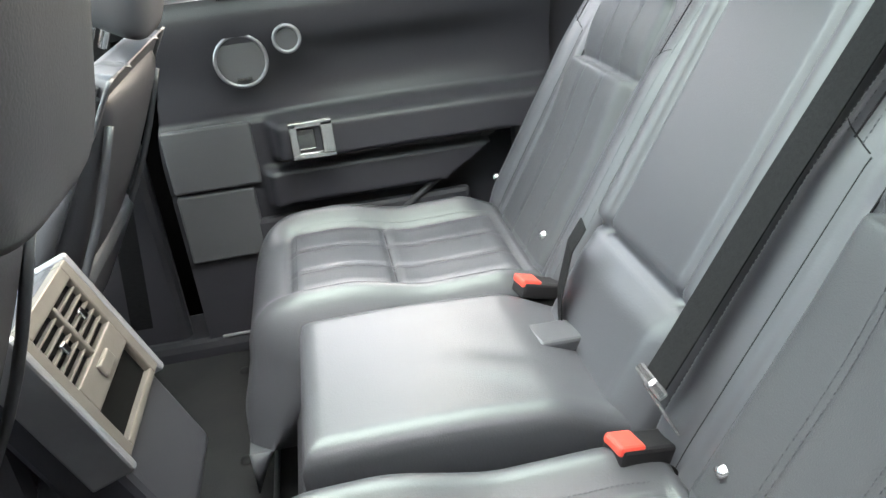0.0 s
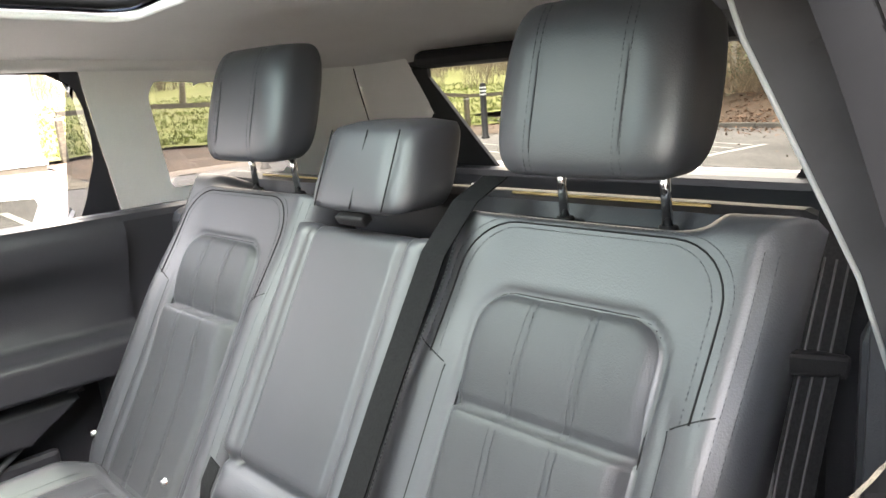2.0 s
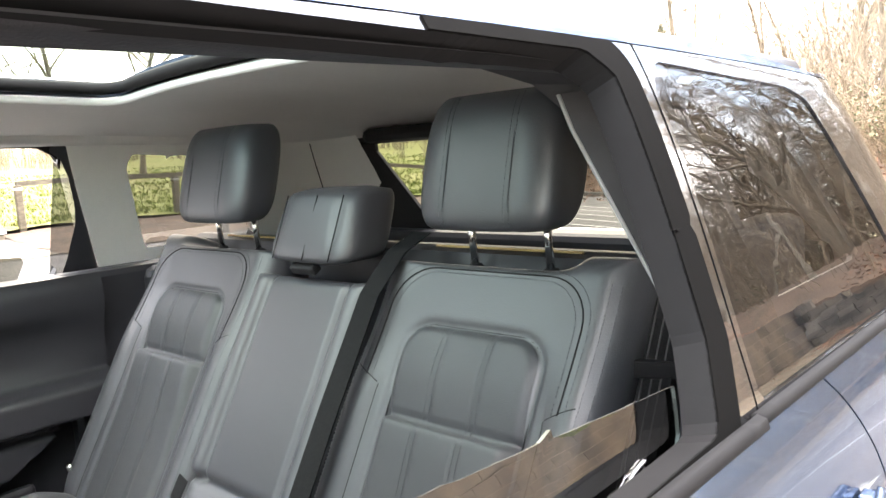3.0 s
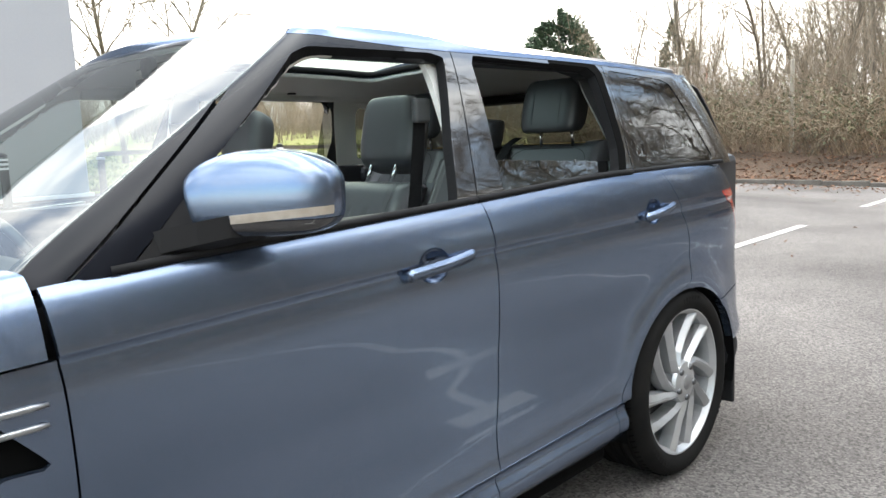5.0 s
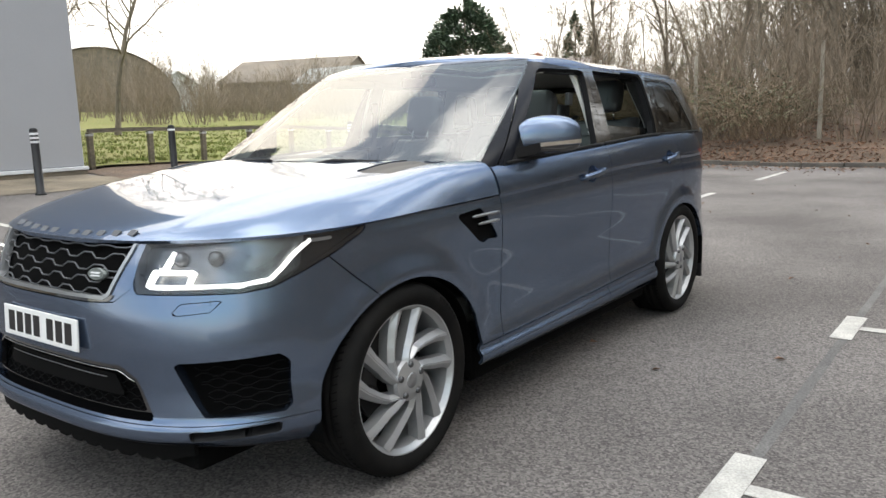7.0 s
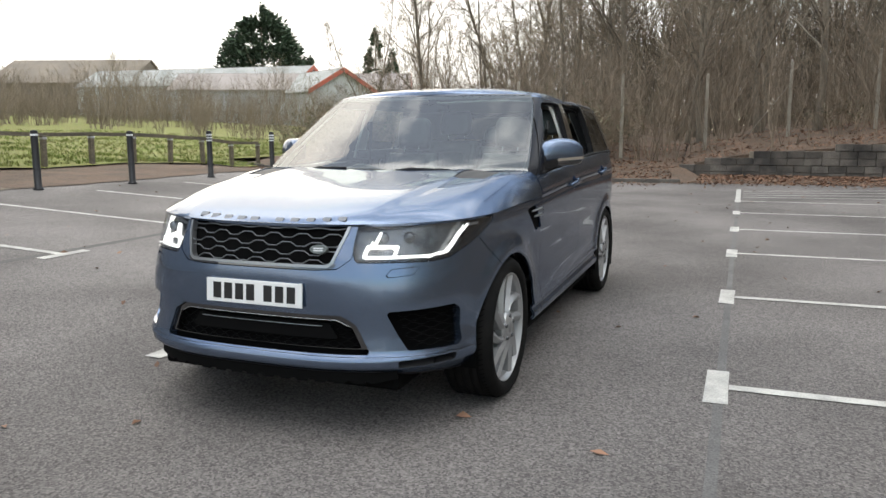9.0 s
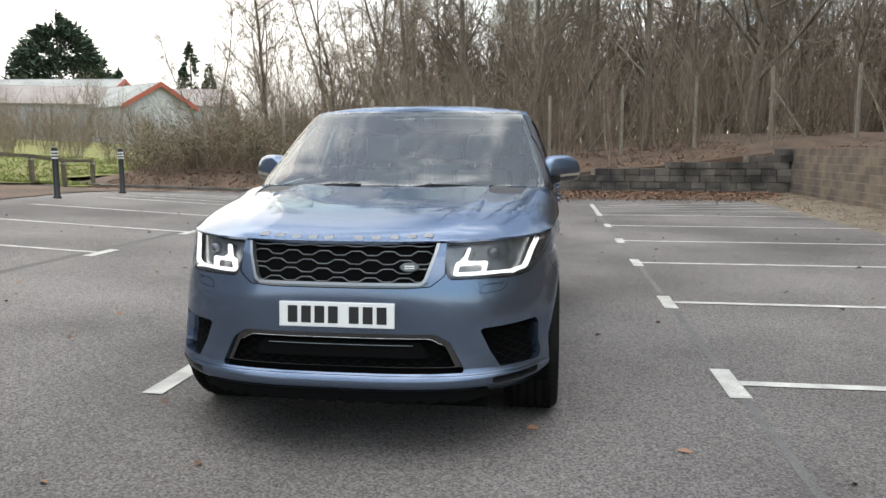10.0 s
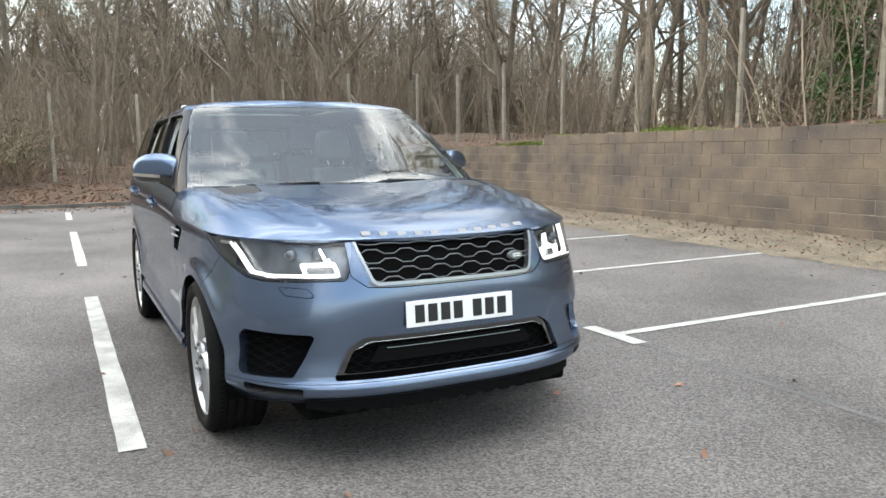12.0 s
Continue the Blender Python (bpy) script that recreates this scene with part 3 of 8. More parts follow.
slot_sdf = poly_sdf([(0.372 * QS, 0.371), (0.62 * QS, 0.378), (0.62 * QS, 0.350), (0.382 * QS, 0.344)], 0.004)
washer_sdf = poly_sdf([(0.615, 0.748), (0.715, 0.758), (0.735, 0.786), (0.637, 0.780)], 0.003)

bumper_back = slanted(1.585, 0.70, 1.815, 0.915)
nose_polys = clip(below_crease, lambda p: 1.4 - p[3])
lamp_on_nose = lambda p: lamp_sdf(p[3] * QS, p[2])
bumper = clip(nose_polys, lambda p: bumper_back(p) - GAP)
bumper = clip(bumper, lambda p: lamp_on_nose(p) - 0.003)
bumper = clip(bumper, lambda p: grille_sdf(p[1], p[2]) - 0.002)
lip_z = lambda p: 0.322 - 0.050 * ease(0.55, 0.90, p[1])
valance = clip(bumper, lambda p: lip_z(p) - p[2] - 0.001)
bumper = clip(bumper, lambda p: p[2] - lip_z(p) - 0.001)
bumper = clip(bumper, lambda p: intake_sdf(p[1], p[2]))
bumper = clip(bumper, lambda p: fog_sdf(p[3] * QS, p[2]))
bumper = clip(bumper, lambda p: slot_sdf(p[3] * QS, p[2]))
bumper_main = clip(bumper, lambda p: washer_sdf(p[1], p[2]) - 0.0014)
splitter = clip(bumper_main, lambda p: 0.392 - p[2] - 0.0012)
bumper_main = clip(bumper_main, lambda p: p[2] - 0.392 - 0.0012)
front_bumper = skin("front_bumper", bumper_main, PAINT, car, "blue-grey painted front bumper with black intakes", both=True, depth=0.05)
skin("splitter", splitter, PAINT, front_bumper, "painted lower bumper lip", both=True, depth=0.05, rim=BLACK_PLASTIC)
skin("valance", valance, BLACK_PLASTIC, front_bumper, "black plastic lower valance", both=True, depth=0.05)
for side in (1, -1):
    cover = clip(nose_polys, lambda p: -washer_sdf(p[1], p[2]) - 0.0010)
    skin("washer_cover", cover, PAINT, front_bumper, side=side, depth=0.006)

wing = clip(below_crease, lambda p: p[0] - float(front_shut(p[2])) - GAP)
wing = clip(wing, lambda p: -bumper_back(p) - GAP)
wing = clip(wing, lambda p: lamp_on_nose(p) - 0.003 if p[3] < 1.05 else 1.0)
wing = clip(wing, lambda p: p[2] - 0.30)
vent_sdf = poly_sdf([(1.124, 0.952), (1.118, 0.960), (0.977, 0.972), (0.953, 0.955), (0.931, 0.934), (0.893, 0.891), (0.850, 0.842), (0.855, 0.834), (0.917, 0.839), (0.956, 0.827), (0.992, 0.841), (1.122, 0.946)], 0.002)
wing = clip(wing, lambda p: vent_sdf(p[0], p[2]))
cup_f = lambda p: (((p[0] + 0.0845) / 1.25) ** 2 + (p[2] - 1.038) ** 2) ** 0.5 - 0.044
cup_r = lambda p: (((p[0] + 1.202) / 1.25) ** 2 + (p[2] - 1.065) ** 2) ** 0.5 - 0.044
fd = clip(clip(BODY, cup_f), lambda p: float(front_shut(p[2])) - GAP - p[0])
fd = clip(fd, lambda p: p[0] - float(mid_shut(p[2])) - GAP)
rd = clip(clip(BODY, cup_r), lambda p: float(mid_shut(p[2])) - GAP - p[0])
rd = clip(rd, lambda p: p[0] - float(rear_shut(p[2])) - GAP)
sill = clip(clip(fd, lambda p: float(z_sill(p[0])) - 0.002 - p[2]) + clip(rd, lambda p: float(z_sill(p[0])) - 0.002 - p[2]), lambda p: p[2] - 0.290)
sill_low = clip(clip(fd, lambda p: 0.288 - p[2]) + clip(rd, lambda p: 0.288 - p[2]), lambda p: 1)
fd = clip(fd, lambda p: p[2] - float(z_sill(p[0])) - 0.002)
rd = clip(rd, lambda p: p[2] - float(z_sill(p[0])) - 0.002)
quarter = clip(BODY, lambda p: float(rear_shut(p[2])) - GAP - p[0])
tail_lamp_sdf = poly_sdf([(-1.80, 1.090), (-1.88, 1.052), (-1.94, 1.030), (-2.03, 0.915), (-2.60, 0.890), (-2.60, 1.092)], 0.004)
tail_lamp = clip(quarter, lambda p: -tail_lamp_sdf(p[0], p[2]) - 0.002)
tail_lamp = clip(tail_lamp, lambda p: p[1] - 0.55)
quarter = clip(quarter, lambda p: max(tail_lamp_sdf(p[0], p[2]) - 0.001, 0.55 - p[1]))
rear_bumper = clip(quarter, lambda p: 0.66 - 0.02 * (p[0] + 2.2) - p[2] - 0.002 if p[0] < -1.6 else -1)
quarter = clip(quarter, lambda p: p[2] - 0.66 + 0.02 * (p[0] + 2.2) - 0.002 if p[0] < -1.6 else 1)
tailgate = clip(quarter, lambda p: p[3] - 2.62)
quarter = clip(quarter, lambda p: 2.62 - p[3] - 0.004)
rear_low = clip(rear_bumper, lambda p: 0.44 - p[2])
rear_bumper = clip(rear_bumper, lambda p: p[2] - 0.442)
rb = skin("rear_bumper", rear_bumper, PAINT, car, "painted rear bumper", both=True, depth=0.03)
skin("valance", rear_low, BLACK_PLASTIC, rb, "black lower rear bumper", both=True, depth=0.03)
skin("tailgate", tailgate, PAINT, car, "painted tailgate", both=True)

wings, front_doors, rear_doors, quarters = {}, {}, {}, {}
for side in (1, -1):
    wings[side] = skin("front_wing", wing, PAINT, car, "painted front wing with black side vent", side=side)
    front_doors[side] = skin("front_door", fd, PAINT, car, "painted front door, window lowered", side=side)
    rear_doors[side] = skin("rear_door", rd, PAINT, car, "painted rear door, window half lowered", side=side)
    quarters[side] = skin("rear_wing", quarter, PAINT, car, "painted rear quarter panel", side=side)
    s = skin("side_sill", sill, PAINT, car, "painted sill moulding", side=side, depth=0.03)
    skin("sill_trim", sill_low, BLACK_PLASTIC, s, "black plastic sill edge", side=side, depth=0.05)
    tl = skin("tail_lamp", tail_lamp, TAIL_RED, car, "red rear lamp", side=side, depth=0.03)

# bonnet: from the wing line up to the scuttle
bonnet_mid = spline([(0.80, 1.168), (1.05, 1.164), (1.3, 1.142), (1.6, 1.112), (1.9, 1.072), (2.1, 1.030), (2.2, 0.998), (2.235, 0.982), (2.262, 0.968)])
scuttle = lambda y: 0.815 + 0.25 * max(0, 1 - (abs(y) / 0.93) ** 2.2)


side_roll = spline([(0.8, 30.0), (1.05, 22.0), (1.3, 14.0), (1.6, 9.0), (1.9, 5.5), (2.3, 5.0)])


def bonnet_grid():
    rows = []
    xs = [FRONT_X + 0.757 * math.cos(t) ** (2 / FRONT_M) for t in np.linspace(0, math.pi / 2, 90)] + list(np.linspace(FRONT_X, 0.80, 48)[1:])
    for i, x in enumerate(xs):
        if x > FRONT_X + 1e-9:
            c = ((x - FRONT_X) / 0.757) ** FRONT_M
            edge = 0.9795 * max(1 - c, 0.0) ** (1 / float(front_n(0.975)))
        else:
            edge = 0.9795
        edge *= taper(x, 0.98)
        ze = float(z_crease(x)) + 0.004
        top = max(float(bonnet_mid(x)), ze)
        row = []
        for w in np.linspace(0, 1, 46) ** 1.5:
            y = edge * (1 - w)
            rise = 1 - (1 - w) ** float(side_roll(x))
            ridge = 0.50 + 0.12 * (2.25 - x)
            fold = 0.009 / (1 + math.exp((y - ridge) / 0.008)) * min(1, max(0, (2.2 - x) / 0.3))
            z = ze + (top - ze) * rise + fold - 0.009 * min(1, max(0, (2.2 - x) / 0.3)) * w
            row.append((x, y, z, w))
        rows.append(row[::-1])
    return [r[::-1] for r in rows]


bonnet_polys = grid_polys(bonnet_grid())
bonnet_polys = clip(bonnet_polys, lambda p: p[0] - scuttle(p[1]) - 0.004)
bonnet_polys = clip(bonnet_polys, lambda p: p[0] - 0.835)
bvent_sdf = poly_sdf([(0.95, 0.62), (1.03, 0.575), (1.30, 0.60), (1.285, 0.755), (0.98, 0.785)], 0.01)
bonnet_vent = clip(bonnet_polys, lambda p: -bvent_sdf(p[0], p[1]) - 0.002)
bonnet_polys = clip(bonnet_polys, lambda p: bvent_sdf(p[0], p[1]) - 0.0005)
bonnet = skin("bonnet", bonnet_polys, PAINT, car, "blue-grey clamshell bonnet with two vents", both=True)
for side in (1, -1):
    bv = skin("bonnet_vent", bonnet_vent, ALLOY_DARK, bonnet, "dark louvred bonnet vent", side=side, lift=-0.006, depth=0)
    for k in range(4):
        y0 = 0.62 + 0.038 * k
        zz = float(bonnet_mid(1.14)) - 0.008 - 0.02 * (y0 - 0.5)
        part("louvre", boxed(-0.115, 0.115, -0.009, 0.009, -0.002, 0.003, 0.001, m=pose(1.14 + 0.06 * (0.6 - y0), side * y0, zz - 0.006, side * 14, 6, side * -6)), BLACK_PLASTIC, bv)

# under-skin: a near-black lining painted as the shade in the shut lines
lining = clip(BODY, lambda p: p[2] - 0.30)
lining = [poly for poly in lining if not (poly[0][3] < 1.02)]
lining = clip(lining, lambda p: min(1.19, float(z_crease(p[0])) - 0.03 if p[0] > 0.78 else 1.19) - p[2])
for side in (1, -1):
    skin("inner_panel", clip(lining, lambda p: p[2] - 0.31), DARK, car, "near-black sheet painted as the shade in the shut lines", side=side, depth=0, lift=-0.016)

# ---- glasshouse ----
glass_y = spline([(1.10, 0.946), (1.15, 0.938), (1.2, 0.928), (1.3, 0.898), (1.4, 0.866), (1.5, 0.830), (1.58, 0.794), (1.62, 0.768), (1.66, 0.725)])
screen_x = spline([(1.10, 1.105), (1.15, 1.050), (1.3, 0.805), (1.45, 0.548), (1.55, 0.375), (1.66, 0.190)])
corner_run = spline([(1.10, 0.40), (1.66, 0.22)])
back_x = spline([(1.15, -2.22), (1.25, -2.19), (1.4, -2.12), (1.6, -2.01)])
roof_edge = spline([(0.4, 1.648), (0.2, 1.640), (0.0, 1.624), (-0.3, 1.612), (-0.9, 1.608), (-1.5, 1.592), (-2.1, 1.555)])


SCREEN_EDGE = 0.735 * math.pi / 2


def screen_sag(t, run):
    """How far the windscreen falls back: an even bow over the glass, then the tighter turn of the pillar."""
    wrap = lambda a: run * (1 - max(math.cos(a), 0.0) ** (2 / 2.4))
    if t >= SCREEN_EDGE:
        return wrap(t)
    return wrap(SCREEN_EDGE) * (math.sin(t) / math.sin(SCREEN_EDGE)) ** (2.2 * 2 / 3.2)


def house_point(kind, t, w):
    """A point of the glasshouse; w is 0 at the waist and 1 at the roof's edge."""
    if kind == "s":
        zb, zt = float(z_belt(t)) - 0.004, float(roof_edge(t))
        z = zb + (zt - zb) * w
        lo = float(screen_x(z)) - float(corner_run(z))
        hi = float(back_x(z)) + 0.36
        f = (0.7 - t) / 2.5
        x = lo + (hi - lo) * f
        return (x, float(glass_y(z)), z, 1 + f)
    c, s = max(math.cos(t), 0.0), max(math.sin(t), 0.0)
    if kind == "f":
        zb, zt = float(z_belt(0.75)) - 0.030 * c, 1.632 + 0.014 * c
        z = zb + (zt - zb) * w
        run = float(corner_run(z))
        return (float(screen_x(z)) - screen_sag(t, run), float(glass_y(z)) * s ** (2 / 3.2), z, t / (math.pi / 2))
    zb, zt = float(z_belt(-1.8)) - 0.004, 1.57 + 0.01 * c
    z = zb + (zt - zb) * w
    x = float(back_x(z)) + 0.36 - 0.36 * c ** (2 / 3.0)
    return (x, float(glass_y(z)) * s ** (2 / 4.0), z, 3 - t / (math.pi / 2))


house_stations = [("f", t) for t in np.linspace(0, math.pi / 2, 56)[:-1]] + [("s", x) for x in np.linspace(0.7, -1.8, 150)] + [("r", t) for t in np.linspace(math.pi / 2, 0, 30)[1:]]


house_rows = [[house_point(k, t, w) for w in np.linspace(0, 1, 44)] for k, t in house_stations]
HOUSE = grid_polys(house_rows)
screen_q = lambda p: 0.745 - 0.025 * (p[2] - 1.1) / 0.5 - p[3]
windscreen_polys = clip(HOUSE, lambda p: screen_q(p))
windscreen_polys = clip(windscreen_polys, lambda p: 1.632 - p[2])
header = clip(clip(HOUSE, lambda p: screen_q(p)), lambda p: p[2] - 1.634)
flank = clip(HOUSE, lambda p: -screen_q(p) - 0.006)
back = clip(flank, lambda p: p[3] - 2.36)
flank = clip(flank, lambda p: 2.36 - p[3] - 0.004)
back_glass = clip(clip(back, lambda p: p[2] - 1.255), lambda p: 1.535 - p[2])
back_frame = clip(back, lambda p: max(1.253 - p[2], p[2] - 1.537))

fw = [(0.655, 1.150), (0.60, 1.155), (-0.225, 1.192), (-0.262, 1.35), (-0.335, 1.575), (-0.29, 1.585), (0.125, 1.580), (0.17, 1.56)]
rw = [(-0.425, 1.202), (-1.055, 1.223), (-1.085, 1.30), (-1.093, 1.55), (-1.06, 1.572), (-0.475, 1.586), (-0.455, 1.56)]
qw = [(-1.165, 1.224), (-1.775, 1.222), (-1.79, 1.24), (-1.62, 1.525), (-1.56, 1.543), (-1.20, 1.566), (-1.175, 1.54)]
fw_sdf, rw_sdf, qw_sdf = poly_sdf(fw, 0.004), poly_sdf(rw, 0.004), poly_sdf(qw, 0.004)
rw_far_sdf = poly_sdf([(-0.425, 1.202), (-1.10, 1.224), (-1.150, 1.236), (-1.172, 1.30), (-1.190, 1.385), (-1.188, 1.43), (-1.172, 1.50), (-1.150, 1.548), (-1.11, 1.570), (-0.475, 1.586), (-0.455, 1.56)], 0.004)
a_line = slanted(0.815, 1.10, 0.205, 1.60)        # door frame's front edge
top_line = lambda p: p[2] - (float(roof_edge(p[0])) - 0.014)
frame_all = clip(flank, lambda p: min(fw_sdf(p[0], p[2]), rw_sdf(p[0], p[2]), qw_sdf(p[0], p[2])))
roof_rail = clip(frame_all, top_line)
frame_all = clip(frame_all, lambda p: -top_line(p) - 0.002)
a_pillar = clip(frame_all, lambda p: a_line(p) - 0.003 if p[3] < 1.4 else -1)
frame_all = clip(frame_all, lambda p: -a_line(p) - 0.003 if p[3] < 1.4 else 1)
b_split = slanted(-0.300, 1.15, -0.385, 1.62)
c_split = slanted(-1.145, 1.15, -1.165, 1.62)
door_frame_f = clip(frame_all, lambda p: b_split(p) - 0.002)
door_frame_r = clip(clip(frame_all, lambda p: -b_split(p) - 0.002), lambda p: c_split(p) - 0.002)
frame_q = clip(frame_all, lambda p: -c_split(p) - 0.002)
windscreen = skin("windscreen", windscreen_polys, CLEAR_GLASS, car, "tinted windscreen reflecting the clouds", both=True, depth=0.0)
windscreen.visible_shadow = False
shell = skin("body_shell", a_pillar, SATIN_BLACK, car, "satin black roof pillars", side=1, depth=0.03)
skin("roof_pillar", a_pillar, SATIN_BLACK, shell, side=-1, depth=0.03)
frit = clip(windscreen_polys, lambda p: max(0.030 + 0.05 * ease(1.26, 1.12, p[2]) - screen_q(p), 1.158 - p[2], p[2] - 1.612))
skin("frit_band", frit, LAMP_DARK, windscreen, "black printed border of the windscreen", both=True, depth=0.0, lift=-0.004)
skin("screen_header", header, BLACK_GLOSS, shell, "black screen header", both=True, depth=0.02)
rear_glass = skin("rear_window", back_glass, REAR_GLASS, car, "tinted tailgate window", both=True, depth=0)
rear_glass.visible_shadow = False
skin("window_frame", back_frame, BLACK_GLOSS, shell, "black tailgate surround", both=True, depth=0.03)
win_f, win_r, win_q = {}, {}, {}
inside = lambda sdf: clip(flank, lambda p: -sdf(p[0], p[2]) + 0.006)
for side in (1, -1):
    skin("roof_rail", roof_rail, PAINT, shell, "painted cant rail", side=side, depth=0.02)
    front_edge = clip(door_frame_f, lambda p: p[0] + 0.20)
    skin("door_frame", front_edge, SATIN_BLACK, front_doors[side], "satin black door frame", side=side, depth=0.035, rim=SEAL)
    skin("door_pillar", clip(door_frame_f, lambda p: -0.20 - p[0]), BLACK_GLOSS, front_doors[side], "gloss black door pillar", side=side, depth=0.035, rim=SEAL)
    frame_r = door_frame_r if side > 0 else clip(door_frame_r, lambda p: rw_far_sdf(p[0], p[2]))
    skin("door_frame", frame_r, BLACK_GLOSS, rear_doors[side], "gloss black door frame", side=side, depth=0.035, rim=SEAL)
    for lo, hi in ((1.0, 1.40), (1.40, 1.8)):
        seal = clip(frame_r, lambda p: min(0.042 - rw_sdf(p[0], p[2]), -0.85 - p[0], p[2] - lo, hi - p[2]))
        skin("aperture_seal", seal, DARK, rear_doors[side], "matt black window seal", side=side, depth=0.003, lift=0.002)
    surround_q = frame_q if side > 0 else clip(frame_q, lambda p: rw_far_sdf(p[0], p[2]))
    skin("window_surround", surround_q, BLACK_GLOSS, quarters[side], "gloss black quarter surround", side=side, depth=0.03)
    g = skin("quarter_window", inside(qw_sdf), PRIVACY_GLASS, quarters[side], "dark privacy glass", side=side, depth=0, lift=-0.003)
    g.visible_shadow = False
    top = (1.300, -0.036) if side > 0 else (1.340, -0.040)
    drop = clip(inside(rw_sdf), lambda p: top[0] + top[1] * (-0.42 - p[0]) / 0.65 - p[2])
    if side < 0:
        drop = clip(drop, lambda p: p[0] + 1.075 - 0.5 * (p[2] - 1.31))
    g = skin("window_pane", drop, PRIVACY_GLASS if side > 0 else REAR_GLASS, rear_doors[side], "half-lowered tinted window", side=side, depth=0.004, lift=-0.042 if side > 0 else -0.012, rim=CHROME_SATIN)
    g.visible_shadow = False
    # seals along the waist
    bm = bmesh.new()
    for x0, x1 in ((0.70, -0.298), (-0.304, -1.125)):
        pts = [(x, side * (side_y(x, float(z_belt(x)) - 0.004) - 0.002), float(z_belt(x)) + 0.004) for x in np.linspace(x0, x1, 24)]
        add_tube(bm, pts, 0.010, 6)
    part("waist_seal", bm, SEAL, shell, "black rubber waist seal", smooth=True)
    pts = [(x, side * (float(glass_y(float(z_belt(x)) + 0.004)) + 0.004), float(z_belt(x)) + 0.004) for x in np.linspace(-1.13, -1.86, 20)]
    part("waist_seal", tube(pts, 0.009, 6), SEAL, shell, smooth=True)

# roof
roof_mid = spline([(0.26, 1.652), (0.15, 1.680), (-0.1, 1.702), (-0.6, 1.718), (-1.2, 1.702), (-1.7, 1.658), (-2.02, 1.605)])
roof_rows = []
for row in house_rows:
    x, y, z, q = row[-1]
    top = max(float(roof_mid(x)), z)
    roof_rows.append([(x, y * (1 - w), z + (top - z) * (1 - (1 - w) ** 2.6), q) for w in np.linspace(0, 1, 26) ** 1.4])
ROOF = grid_polys(roof_rows)
sunroof_sdf = poly_sdf([(-0.05, 0.42), (-1.15, 0.42), (-1.15, -0.42), (-0.05, -0.42)], 0.03)
roof_panel = clip(ROOF, lambda p: sunroof_sdf(p[0], p[1]))
roof = skin("roof", roof_panel, PAINT, car, "painted roof with glass panel", both=True, depth=0.03)
rg = skin("roof_glass", clip(ROOF, lambda p: -sunroof_sdf(p[0], p[1]) - 0.002), ROOF_GLASS, roof, "tinted panoramic roof glass", both=True, depth=0)
rg.visible_shadow = False

# ---- the car: lamps, grille, wheels and fittings ----
nose_at = lambda y, z: FRONT_X + (float(nose_x(z)) - FRONT_X) * max(0.0, 1 - (abs(y) / (side_y(1.6, z) * 0.985)) ** float(front_n(z))) ** (1 / FRONT_M)


def line_sdf(points, scale=QS):
    pts = [(a * scale, b) for a, b in points]

    def f(a, z):
        a *= scale
        best = 1e9
        for (ax, ay), (bx, by) in zip(pts, pts[1:]):
            ex, ey = bx - ax, by - ay
            t = min(1, max(0, ((a - ax) * ex + (z - ay) * ey) / (ex * ex + ey * ey)))
            best = min(best, math.hypot(a - ax - t * ex, z - ay - t * ey))
        return best
    return f


lamp_polys = clip(clip(nose_polys, lambda p: -lamp_sdf(p[3] * QS, p[2]) - 0.001), lambda p: float(z_crease(p[0])) - 0.006 - p[2])
drl_low = line_sdf([(0.295, 0.838), (0.55, 0.834), (0.63, 0.846), (0.66, 0.875), (0.70, 0.925), (0.735, 0.958)])
drl_tail = line_sdf([(0.742, 0.956), (0.800, 0.958)])
drl_box = line_sdf([(0.290, 0.840), (0.306, 0.884), (0.418, 0.884), (0.402, 0.842)])
drl_tick = line_sdf([(0.332, 0.892), (0.352, 0.945)])
headlamps = {}
for side in (1, -1):
    hl = headlamps[side] = skin("headlamp", lamp_polys, LAMP_BACK, car, "headlamp with bright daytime running strip", side=side, depth=0.0, lift=-0.052)
    cover = skin("lamp_cover", lamp_polys, LAMP_LENS, hl, "clear lamp cover", side=side, depth=0)
    cover.visible_shadow = False
    skin("lamp_bezel", clip(lamp_polys, lambda p: lamp_sdf(p[3] * QS, p[2]) + 0.014), LAMP_DARK, hl, "black lamp bezel", side=side, depth=0.04, lift=-0.006)
    skin("lamp_bezel", clip(lamp_polys, lambda p: p[3] - 0.715), LAMP_DARK, hl, side=side, depth=0.0, lift=-0.020)
    skin("running_light", clip(lamp_polys, lambda p: 0.0075 - drl_low(p[3], p[2])), DRL, hl, "lit white running strip", side=side, depth=0.02, lift=-0.014)
    skin("running_light", clip(lamp_polys, lambda p: 0.0075 - drl_box(p[3], p[2])), DRL, hl, side=side, depth=0.02, lift=-0.012)
    skin("running_light", clip(lamp_polys, lambda p: 0.0070 - drl_tick(p[3], p[2])), DRL, hl, side=side, depth=0.02, lift=-0.014)
    skin("light_guide", clip(lamp_polys, lambda p: 0.006 - drl_tail(p[3], p[2])), SATIN, hl, "unlit repeater strip", side=side, depth=0.01, lift=-0.012)
    for y, z, r in ((0.565, 0.912, 0.026), (0.665, 0.912, 0.026)):
        x = nose_at(y, z) - 0.062
        bm = lathe([(r, 0.0), (r, 0.018), (r * 0.9, 0.022), (r * 0.6, 0.030), (0.001, 0.034)], "x", (x, side * y, z), 20)
        part("lamp_projector", bm, LAMP_BACK, hl, "projector lens", smooth=True)

